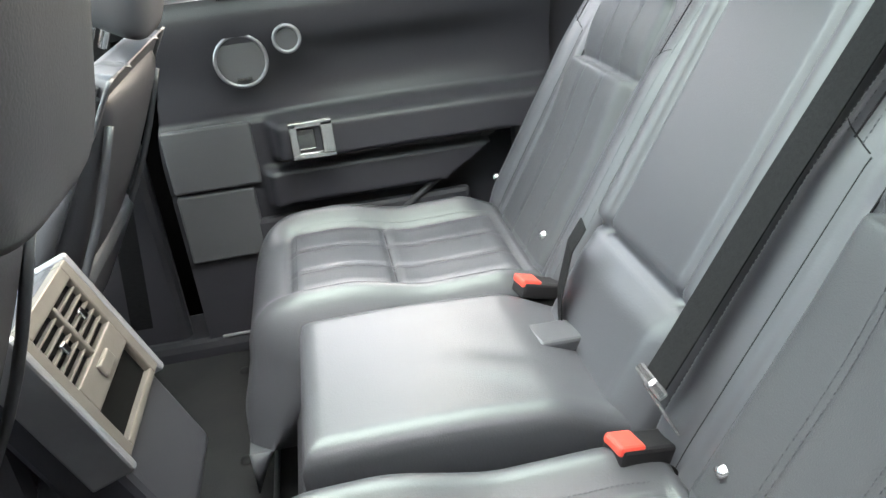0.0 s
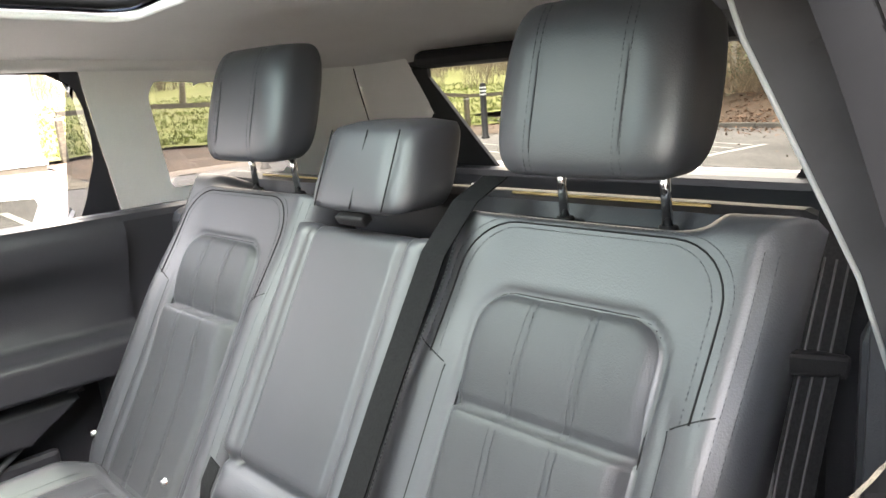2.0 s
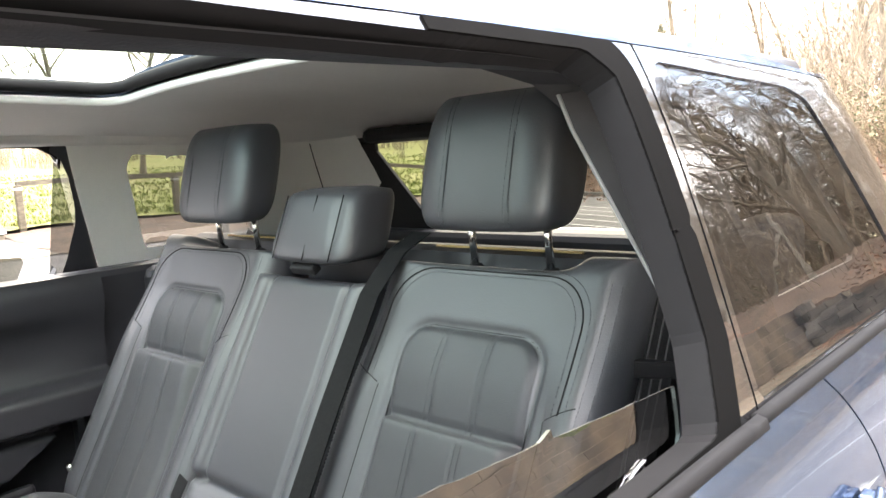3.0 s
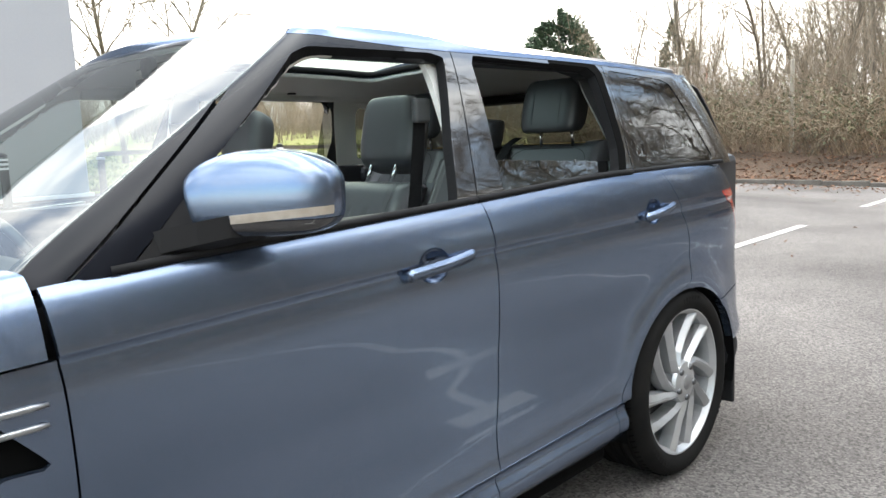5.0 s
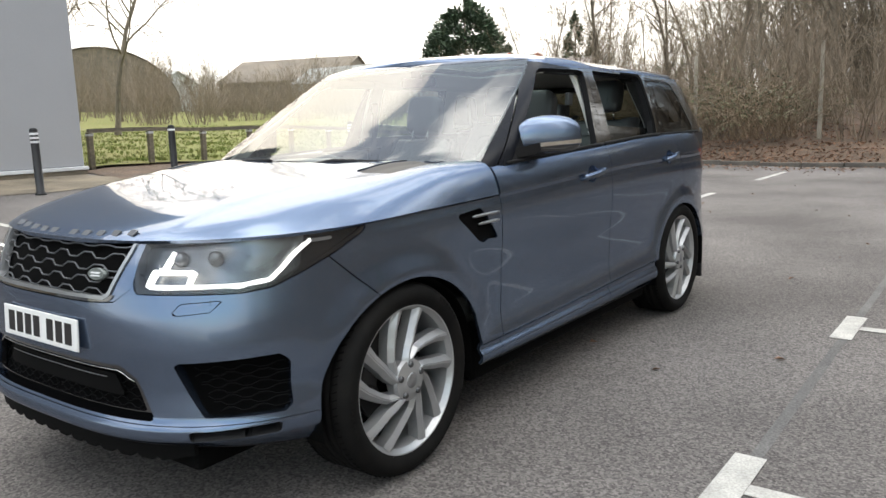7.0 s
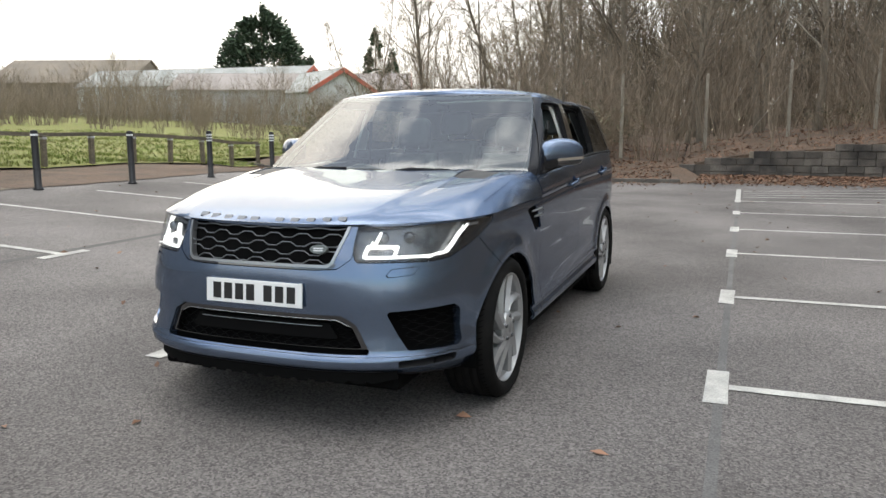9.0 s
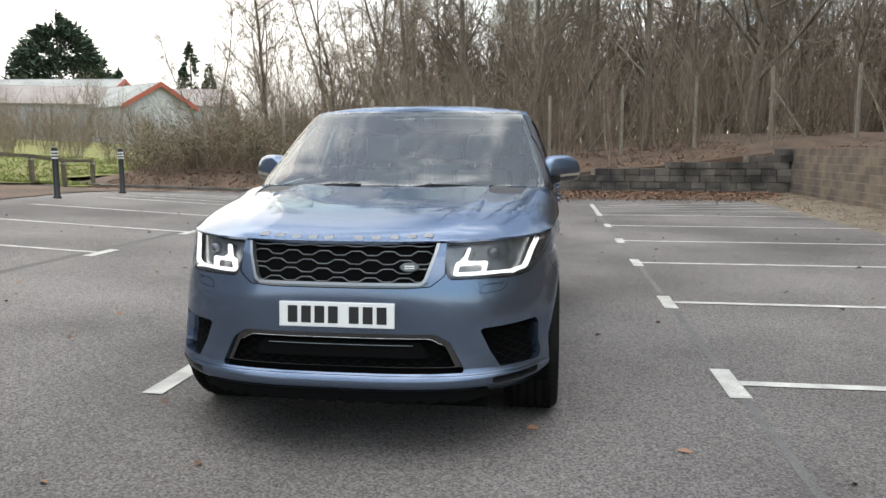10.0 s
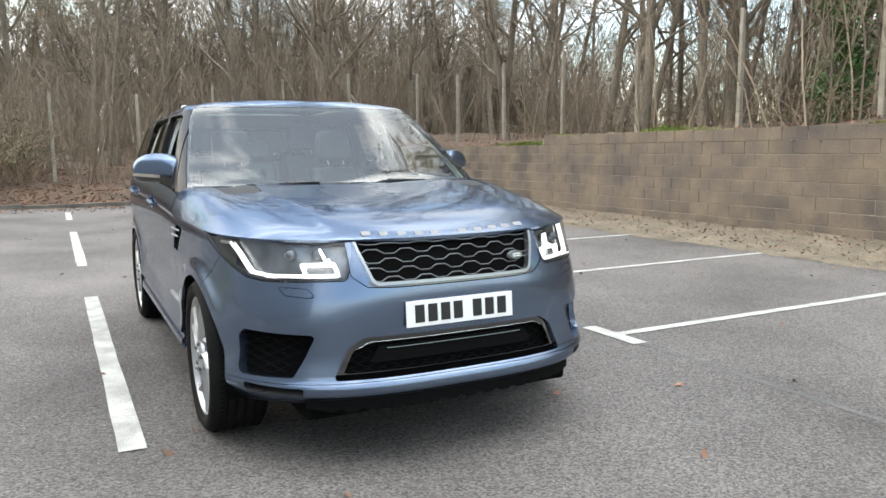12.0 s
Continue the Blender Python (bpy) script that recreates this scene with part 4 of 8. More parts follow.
# grille
grille_polys = clip(clip(nose_polys, lambda p: -grille_sdf(p[1], p[2]) - 0.002), lambda p: float(z_crease(p[0])) - 0.006 - p[2])
# the near-black backing puts the shade behind the bars into colour
grille = skin("grille", grille_polys, DARK, car, "satin honeycomb grille bars over a sheet painted dark as shade", both=True, depth=0.0, lift=-0.035)
frame_in = poly_sdf([(-0.43, 1.0), (0.43, 1.0), (0.415, 0.93), (0.375, 0.815), (0.36, 0.806), (-0.36, 0.806), (-0.375, 0.815), (-0.415, 0.93)], 0.004)
surround = clip(grille_polys, lambda p: frame_in(p[1], p[2]))
surround_in = clip(surround, lambda p: 0.013 - frame_in(p[1], p[2]))
skin("grille_surround", clip(surround, lambda p: frame_in(p[1], p[2]) - 0.013), PAINT, grille, "painted grille panel", both=True, depth=0.03, lift=-0.004)
skin("grille_lip", clip(clip(surround, lambda p: min(frame_in(p[1], p[2]) - 0.013, 0.026 - frame_in(p[1], p[2]))), lambda p: 0.806 - p[2]), BLACK_GLOSS, grille, "gloss black lower grille lip", both=True, depth=0.02, lift=0.0)
skin("grille_frame", surround_in, SATIN, grille, "satin grey grille frame", both=True, depth=0.03, lift=0.002)
PITCH, RISE = 0.1465, 0.037
for k in range(5):
    z0 = 0.8125 + RISE * k
    half = 0.378 + 0.036 * min(1, (z0 - 0.815) / 0.115)
    pts = []
    n = int(half / PITCH) + 2
    knots = []
    for i in range(-n * 2 - 1, n * 2 + 2):
        c = i * PITCH / 2
        up = 0.0085 if (i + k) % 2 == 0 else -0.0085
        knots += [(c - 0.022, up), (c + 0.022, up)]
    ys = sorted(set([-half, half] + [a for a, _ in knots if -half < a < half]))
    for y in ys:
        dz = float(np.interp(y, [a for a, _ in knots], [b for _, b in knots]))
        z = min(z0 + dz, 0.957)
        pts.append((nose_at(y, z) - 0.010, y, z))
    part("grille_bar", tube(pts, 0.0028, 6), GRILLE_GREY, grille, "satin grey honeycomb bar", smooth=True)
bx = nose_at(0.315, 0.868)
part("badge", lathe([(0.001, 0.010), (0.030, 0.010), (0.034, 0.004), (0.034, -0.008)], "x", (0, 0, 0), 28), GREEN_BADGE, grille, "oval grey-green badge")
badge = [o for o in grille.children if o.name.startswith("badge")][0]
badge.matrix_local = Matrix.LocRotScale((bx - 0.002, 0.315, 0.868), Euler((0, radians(-8), radians(10))), (1, 1.25, 0.62))
for dz in (0.008, -0.008):
    part("badge_bar", boxed(0.009, 0.0125, -0.018, 0.018, dz - 0.0045, dz + 0.0045, 0.001), BAND, badge)

# plain blocks where the maker's name stands on the bonnet's edge
for i, y in enumerate([-0.372, -0.296, -0.216, -0.136, -0.062, 0.075, 0.155, 0.235, 0.312, 0.386]):
    xx = nose_at(y, 0.966) - 0.032
    zz = 0.9865 + 0.012 * (y / 0.4) ** 2
    part("bonnet_emblem", boxed(-0.0135, 0.0135, -0.021, 0.021, -0.003, 0.003, 0.0015, m=pose(xx, y, zz, 0, 38, -14 * y)), GRILLE_GREY, bonnet, "grey raised emblem block")

# number plate, with its characters as plain bars
pz, px = 0.661, 2.346
plate = part("number_plate", boxed(-0.004, 0.004, -0.26, 0.26, -0.0555, 0.0555, 0.003, m=pose(px, 0.0, pz, 0, -4, 0)), PLATE, front_bumper, "white front number plate")
for y in (0.198, 0.137, 0.076, 0.015, -0.079, -0.141, -0.203):
    part("plate_bar", boxed(0.0042, 0.0055, -y - 0.022, -y + 0.022, -0.0375, 0.0375, m=pose(px, 0.0, pz, 0, -4, 0)), PLATE_INK, plate)

# intakes: near-black sheets painted as the shade inside, with a fine mesh
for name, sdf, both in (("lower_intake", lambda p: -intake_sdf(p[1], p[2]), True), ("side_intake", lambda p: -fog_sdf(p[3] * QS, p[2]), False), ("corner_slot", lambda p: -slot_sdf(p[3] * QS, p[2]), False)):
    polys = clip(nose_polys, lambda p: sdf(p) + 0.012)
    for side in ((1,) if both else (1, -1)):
        hole = skin(name, polys, DARK, front_bumper, "near-black sheet for the shade inside an air intake", both=both, side=side, depth=0.0, lift=-0.055)
        if name == "corner_slot":
            continue
        bm = bmesh.new()
        rows = 9
        for k in range(rows):
            for s2 in ((1, -1) if both else (side,)):
                pts = []
                z0 = 0.408 + 0.0195 * k
                for i in range(60):
                    y = 0.006 + i * 0.0165
                    z = z0 + (0.0055 if (i // 2 + k) % 2 else -0.0055)
                    if both:
                        ok = intake_sdf(y, z) < -0.004
                        p3 = (nose_at(y, z) - 0.042, s2 * y, z)
                    else:
                        q = math.asin(min(1, (y / side_y(1.6, z)) ** (float(front_n(z)) / 2))) / (math.pi / 2)
                        ok = fog_sdf(q * QS, z) < -0.004 and y < 0.93
                        p3 = (nose_at(y, z) - 0.042, s2 * y, z)
                    if ok:
                        pts.append(p3)
                if len(pts) > 2:
                    add_tube(bm, pts, 0.0022, 5)
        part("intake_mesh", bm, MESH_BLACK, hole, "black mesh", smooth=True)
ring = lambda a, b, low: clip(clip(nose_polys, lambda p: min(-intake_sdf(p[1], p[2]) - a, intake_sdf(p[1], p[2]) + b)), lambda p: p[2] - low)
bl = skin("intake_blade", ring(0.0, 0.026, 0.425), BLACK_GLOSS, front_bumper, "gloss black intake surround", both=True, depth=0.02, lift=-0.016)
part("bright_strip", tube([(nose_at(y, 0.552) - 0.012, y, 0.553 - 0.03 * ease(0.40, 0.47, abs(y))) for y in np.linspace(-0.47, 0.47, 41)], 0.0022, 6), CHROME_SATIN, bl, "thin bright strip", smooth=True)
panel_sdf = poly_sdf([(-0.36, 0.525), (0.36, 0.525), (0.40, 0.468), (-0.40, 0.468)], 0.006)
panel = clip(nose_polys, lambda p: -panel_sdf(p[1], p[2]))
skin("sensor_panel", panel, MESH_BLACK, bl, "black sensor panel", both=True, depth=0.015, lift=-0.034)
part("bright_strip", tube([(nose_at(y, 0.52) - 0.022, y, 0.520) for y in np.linspace(-0.33, 0.33, 21)], 0.0014, 6), SATIN, bl)
bm = bmesh.new()
rows = []
for k, y in enumerate(np.linspace(-0.66, 0.66, 89)):
    low = 0.262 + (0.013 if k % 6 in (2, 3) and abs(y) < 0.55 else 0.0) + 0.018 * ease(0.55, 0.66, abs(y))
    x = nose_at(y, 0.33) - 0.022
    rows.append([bm.verts.new(p) for p in ((x, y, 0.326), (x, y, low), (x - 0.015, y, low), (x - 0.015, y, 0.326))])
for r0, r1 in zip(rows, rows[1:]):
    for k in range(4):
        bm.faces.new((r0[k], r1[k], r1[(k + 1) % 4], r0[(k + 1) % 4]))
bm.faces.new(rows[0])
bm.faces.new(rows[-1][::-1])
bmesh.ops.recalc_face_normals(bm, faces=bm.faces)
# darker than the other black plastic: the under-lip shadow is in its colour
part("nose_skirt", bm, MESH_BLACK, front_bumper, "black plastic toothed nose skirt, darkened as if in shadow")

# side vents behind the front wheels
vent_polys = clip(below_crease, lambda p: -vent_sdf(p[0], p[2]) + 0.004 if p[3] > 0.9 else -1)
for side in (1, -1):
    sv = skin("side_vent", vent_polys, BLACK_GLOSS, wings[side], "gloss black side vent", side=side, depth=0.0, lift=-0.018)
    for x0, z0, x1, z1 in ((1.024, 0.941, 0.843, 0.945), (0.984, 0.907, 0.846, 0.911)):
        pts = [(x0 + (x1 - x0) * t, side * (side_y(x0 + (x1 - x0) * t, z0) + 0.004 - 0.010 * (1 - t)), z0 + (z1 - z0) * t) for t in np.linspace(0, 1, 8)]
        part("vent_blade", tube(pts, [0.003] + [0.0065] * 6 + [0.004], 8), SATIN, sv, "satin grey vent blade", smooth=True)

# door handles over scooped cups
for side in (1, -1):
    for door, x0, x1, z0, z1 in ((front_doors[side], 0.015, -0.222, 1.026, 1.050), (rear_doors[side], -1.118, -1.318, 1.052, 1.078)):
        xc, zc = x0 + (x1 - x0) * 0.42, (z0 + z1) / 2
        cup = bmesh.new()
        rings = []
        for r, dep in ((0.0455, 0.0008), (0.044, 0.0), (0.040, -0.005), (0.033, -0.010), (0.022, -0.0128), (0.008, -0.0138)):
            ring = []
            for a in np.linspace(0, 2 * math.pi, 25)[:-1]:
                x, z = xc + 1.25 * r * math.cos(a), zc + r * math.sin(a)
                ring.append(cup.verts.new((x, side * (side_y(x, z) + dep), z)))
            rings.append(ring)
        for a, b in zip(rings, rings[1:]):
            for k in range(24):
                cup.faces.new((a[k], a[(k + 1) % 24], b[(k + 1) % 24], b[k]))
        cup.faces.new(rings[-1])
        bmesh.ops.recalc_face_normals(cup, faces=cup.faces)
        part("handle_cup", cup, PAINT, door, "painted scooped handle cup", smooth=True)
        bm = bmesh.new()
        pts = [(x0 + (x1 - x0) * t, side * (side_y(x0 + (x1 - x0) * t, zc) + 0.016 + 0.012 * math.sin(math.pi * t)), z0 + (z1 - z0) * t) for t in np.linspace(0, 1, 16)]
        add_strip(bm, pts, (0, 0, 1), 0.030, (0, 1, 0), 0.018)
        bmesh.ops.bevel(bm, geom=list(bm.edges), offset=0.005, segments=2, affect="EDGES")
        dh = part("door_handle", bm, PAINT, door, "painted pull handle", smooth=True)
        for t in (0.04, 0.92):
            x, z = x0 + (x1 - x0) * t, z0 + (z1 - z0) * t
            part("handle_foot", boxed(x - 0.012, x + 0.012, min(side * side_y(x, z), side * (side_y(x, z) + 0.016)), max(side * side_y(x, z), side * (side_y(x, z) + 0.016)), z - 0.011, z + 0.011, 0.003), PAINT, dh)

# door mirrors
def mirror_polys():
    rows = []
    for a in np.linspace(-math.pi / 2, math.pi / 2, 30):
        row = []
        for b in np.linspace(0, 2 * math.pi, 49):
            ca, sa, cb, sb = math.cos(a), math.sin(a), math.cos(b), math.sin(b)
            sgn = lambda v, e: math.copysign(abs(v) ** e, v)
            lx = 0.074 * sgn(ca, 0.42) * sgn(sb, 0.50)          # thickness
            ly = 0.157 * sgn(ca, 0.42) * sgn(cb, 0.55)          # length outwards
            lz = 0.072 * sgn(sa, 0.62)
            lz += 0.028 * (1 - (ly / 0.157) ** 2) * max(0, sa) - 0.012
            lx -= 0.020 * max(0, sa)
            c, s = math.cos(radians(40)), math.sin(radians(40))
            x = 0.404 + c * lx - s * ly
            y = 0.985 + s * lx * 0.6 + c * ly
            row.append((x, y, 1.258 + lz, ly))
        rows.append(row)
    return grid_polys(rows)


mp = mirror_polys()
for side in (1, -1):
    mir = skin("door_mirror", clip(mp, lambda p: p[2] - 1.208), PAINT, front_doors[side], "painted door mirror with amber repeater", side=side, depth=0.012)
    skin("mirror_base", clip(mp, lambda p: 1.2065 - p[2]), BLACK_GLOSS, mir, "black lower mirror shell", side=side, depth=0.01)
    rep = clip(clip(mp, lambda p: 0.0085 - abs(p[2] - 1.2185 - 0.06 * (p[3] - 0.06) ** 1)), lambda p: p[3] + 0.035)
    rep = clip(rep, lambda p: 0.85 * (p[0] - 0.415) + 0.5 * (p[1] - 0.975) - 0.0)
    skin("repeater", rep, AMBER, mir, "clear amber repeater strip", side=side, depth=0.004, lift=0.0025)
    arm = [(0.600, side * 0.905, 1.165), (0.560, side * 0.935, 1.178), (0.50, side * 0.965, 1.188), (0.44, side * 0.985, 1.196)]
    part("mirror_arm", add_strip(bmesh.new(), arm, (1, 0, 0.1), 0.085, (0, 0, 1), 0.044), BLACK_PLASTIC, mir, "black mirror arm")
    # the black triangle in the window's front corner
    sail = clip(flank, lambda p: -poly_sdf([(0.665, 1.140), (0.47, 1.155), (0.50, 1.29)])(p[0], p[2]) if p[3] < 1.3 else -1)
    skin("mirror_sail", sail, BLACK_PLASTIC, front_doors[side], "black mirror sail", side=side, depth=0.012, lift=-0.002)

# wipers on the scuttle
sc = [(scuttle(y) + 0.004, y, float(bonnet_mid(1.0)) - 0.018 - 0.045 * (abs(y) / 0.9) ** 2) for y in np.linspace(-0.90, 0.90, 41)]
part("scuttle", add_strip(bmesh.new(), sc, (1, 0, 0), 0.10, (0, 0, 1), 0.02), BLACK_PLASTIC, car, "black plastic scuttle panel")
for y0, y1 in ((0.10, 0.78), (-0.52, 0.06)):
    pts = []
    for t in np.linspace(0, 1, 12):
        y = y0 + (y1 - y0) * t
        z = 1.150 + 0.004 * math.sin(math.pi * t) - 0.028 * (abs(y) / 0.9) ** 2 + 0.008
        x = float(screen_x(z)) - screen_sag(math.asin(min(1.0, (abs(y) / float(glass_y(z))) ** 1.6)), float(corner_run(z)))
        pts.append((x + 0.016, y, z))
    w = part("wiper", tube(pts, 0.008, 6), BLACK_PLASTIC, car, "black windscreen wiper", smooth=True)
    part("wiper_arm", tube([(pts[0][0] + 0.03, y0 - 0.02, pts[0][2] - 0.012), (pts[2][0] + 0.012, pts[2][1], pts[2][2] + 0.012), (pts[6][0] + 0.01, pts[6][1], pts[6][2] + 0.012)], [0.013, 0.011, 0.006], 8), BLACK_PLASTIC, w, smooth=True)


# wheels
def spoke(bm, pts, widths, y_out, depth):
    """A cast spoke along (radius, degrees) points, flat-topped with chamfered flanks."""
    rings = []
    P = [Vector((r * math.cos(radians(a)), 0, r * math.sin(radians(a)))) for r, a in pts]
    for i, p in enumerate(P):
        d = (P[min(i + 1, len(P) - 1)] - P[max(i - 1, 0)]).normalized()
        n = Vector((-d.z, 0, d.x))
        w, yo = widths[i] / 2, y_out[i]
        ring = [p - n * (w * 0.98) + Vector((0, yo - depth, 0)), p - n * w * 1.00 + Vector((0, yo - 0.020, 0)), p - n * w * 0.22 + Vector((0, yo, 0)),
                p - n * w * 0.05 + Vector((0, yo - 0.002, 0)), p + n * w * 0.12 + Vector((0, yo, 0)), p + n * w * 0.98 + Vector((0, yo - 0.012, 0)), p + n * (w * 0.96) + Vector((0, yo - depth, 0))]
        rings.append([bm.verts.new(v) for v in ring])
    for a, b in zip(rings, rings[1:]):
        for k in range(6):
            bm.faces.new((a[k], b[k], b[k + 1], a[k + 1]))
    return bm


def build_wheel():
    R = WHEEL_Z
    rim = bmesh.new()
    add_lathe(rim, [(0.2885, -0.008), (0.2905, -0.002), (0.287, 0.0), (0.281, -0.001), (0.275, -0.010), (0.266, -0.022), (0.262, -0.05), (0.258, -0.12), (0.262, -0.20), (0.286, -0.225)], "y", (0, 0, 0), 72)
    arms = []
    for k in range(5):
        a = 72 * k
        arms.append(spoke(bmesh.new(), [(0.045, a + 14), (0.082, a + 32), (0.120, a + 48), (0.158, a + 62), (0.172, a + 66), (0.220, a + 75), (0.276, a + 83)],
                          [0.032, 0.034, 0.036, 0.039, 0.041, 0.044, 0.056], [0.004, 0.000, -0.004, -0.007, -0.008, -0.008, -0.006], 0.062))
        arms.append(spoke(bmesh.new(), [(0.045, a + 72), (0.085, a + 86), (0.125, a + 96), (0.150, a + 101), (0.165, a + 102.5), (0.220, a + 106), (0.276, a + 109)],
                          [0.034, 0.036, 0.039, 0.042, 0.043, 0.046, 0.058], [0.008, 0.004, 0.001, -0.001, -0.002, -0.004, -0.005], 0.062))
    hub = lathe([(0.030, 0.010), (0.050, 0.008), (0.078, 0.001), (0.084, -0.012), (0.080, -0.05)], "y", (0, 0, 0), 40)
    bmesh.ops.recalc_face_normals(rim, faces=rim.faces)
    w = part("wheel", rim, ALLOY, None, "five double-spoke silver alloy wheel")
    for poly in w.data.polygons:
        poly.use_smooth = False
    part("hub", hub, ALLOY, w)
    for bm in arms:
        bmesh.ops.recalc_face_normals(bm, faces=bm.faces)
        part("spoke", bm, ALLOY, w)
    prof = [(0.283, -0.002), (0.292, 0.004), (0.300, 0.010), (0.318, 0.016), (0.335, 0.015), (0.350, 0.008), (0.362, -0.006), (R - 0.003, -0.022), (R, -0.036)]
    for g in range(4):
        y = -0.062 - 0.042 * g
        prof += [(R, y + 0.006), (R - 0.008, y + 0.003), (R - 0.008, y - 0.003), (R, y - 0.006)]
    prof += [(R, -0.216), (R - 0.003, -0.232), (0.352, -0.248), (0.325, -0.262), (0.300, -0.255), (0.284, -0.24)]
    tyre = part("tyre", lathe(prof, "y", (0, 0, 0), 96), RUBBER, w, "black road tyre", smooth=True)
    bm = bmesh.new()
    for k in range(84):
        a = 2 * math.pi * k / 84
        for y, tilt in ((-0.034, 24), (-0.222, -24)):
            add_box(bm, -0.0022, 0.0022, -0.012, 0.012, -0.0015, 0.0015, m=Matrix.Rotation(-a, 4, "Y") @ pose(0, y, R - 0.0006, 0, 0, tilt))
    tagged(part("tread_block", bm, DARK, tyre), kind="stuff")
    bm = bmesh.new()
    for a0, n in ((35, 6), (150, 5), (250, 7)):
        for k in range(n):
            add_box(bm, -0.008, 0.008, 0.0, 0.0016, -0.010, 0.010, m=Matrix.Rotation(-radians(a0 + 4.2 * k), 4, "Y") @ pose(0, 0.0148, 0.330, 0, 0, 0))
    tagged(part("sidewall_mark", bm, RUBBER, tyre), kind="stuff")
    part("centre_cap", lathe([(0.0005, 0.014), (0.026, 0.013), (0.0305, 0.008), (0.0305, -0.01)], "y", (0, 0, 0), 32), SATIN, w, "grey centre cap", smooth=True)
    for k in range(5):
        a = radians(90 + 72 * k)
        bm = lathe([(0.0005, 0.018), (0.009, 0.0175), (0.0125, 0.013), (0.0135, -0.012)], "y", (0.062 * math.cos(a), -0.003, 0.062 * math.sin(a)), 12)
        part("wheel_nut", bm, NUT, w, smooth=True)
    disc = part("brake_disc", lathe([(0.075, -0.105), (0.178, -0.105), (0.178, -0.125), (0.075, -0.125)], "y", (0, 0, 0), 48, closed=True), ALLOY_DARK, w, "grey brake disc")
    part("drum_cover", lathe([(0.0005, -0.128), (0.205, -0.130), (0.25, -0.15), (0.256, -0.20)], "y", (0, 0, 0), 40), DARK, w)
    part("caliper", boxed(-0.05, 0.05, -0.125, -0.066, 0.105, 0.195, 0.012, m=Matrix.Rotation(radians(70), 4, "Y")), ALLOY_DARK, w, "dusty brake caliper")
    return w


wheel = build_wheel()
wheel.parent = car
spots = [(WHEEL_X, 1, 0), (-WHEEL_X, 1, 40), (WHEEL_X, -1, 63), (-WHEEL_X, -1, 5)]
for i, (x, side, spin) in enumerate(spots):
    m = pose(x, side * 0.962, WHEEL_Z, 0, 0, 0 if side > 0 else 180) @ Matrix.Rotation(radians(spin), 4, "Y")
    if i:
        copy_thing(wheel, m)
    else:
        wheel.matrix_basis = m
# wheel housings and the dark underside
for side in (1, -1):
    for wx, rx in ((1.445, 0.447), (-1.450, 0.447)):
        bm = bmesh.new()
        rings = []
        for y in (0.925 if wx > 0 else 0.972, 0.60):
            rings.append([bm.verts.new((wx + rx * 1.005 * math.cos(a), side * y, 0.36 + 0.397 * math.sin(a))) for a in np.linspace(-0.25, math.pi + 0.25, 40)])
        for k in range(39):
            bm.faces.new((rings[0][k], rings[0][k + 1], rings[1][k + 1], rings[1][k]))
        bm.faces.new(rings[1])
        part("wheel_housing", bm, DARK, car, "dark wheel arch liner")
part("underbody", boxed(-2.15, 1.60, -0.70, 0.70, 0.175, 0.36, 0.03), DARK, car, "dark underbody")
part("underbody", boxed(-0.98, 0.98, -0.91, 0.91, 0.200, 0.42, 0.03), DARK, car)
# added low box that keeps light off the ground under the nose
part("under_tray", boxed(1.40, 2.20, -0.66, 0.66, 0.215, 0.30, 0.02), DARK, car, "added black tray that shades the ground under the nose")
part("crash_beam", boxed(1.85, 2.12, -0.50, 0.50, 0.34, 0.80, 0.03), DARK, car)
part("engine_cover", boxed(0.95, 2.0, -0.60, 0.60, 0.40, 0.90, 0.05), DARK, car)
for side in (1, -1):
    part("mud_flap", boxed(-1.93, -1.905, min(side * 0.74, side * 0.965), max(side * 0.74, side * 0.965), 0.16, 0.46, 0.006), BLACK_PLASTIC, car, "black rear mud flap")

# ---- the car: cabin ----
IY = 0.022                                    # the cabin's centre line
BACK_O = Vector((-1.000, 0, 0.72))            # foot of the rear seat back's face
BACK_S = Vector((-0.494, 0, 0.869))           # up along it
BACK_N = Vector((0.869, 0, 0.494))            # out of it


BACK_FRAME = Matrix(((0.869, 0, -0.494, -1.0), (0, 1, 0, 0), (0.494, 0, 0.869, 0.72), (0, 0, 0, 1)))


def smooth_step(a, b, x):
    return ease(a, b, x)


def rounded(e, r):
    """How far a face falls back near its edge, e metres from it."""
    if e >= r:
        return 0.0
    e = max(e, 0.0)
    return r - math.sqrt(max(r * r - (r - e) ** 2, 0.0))


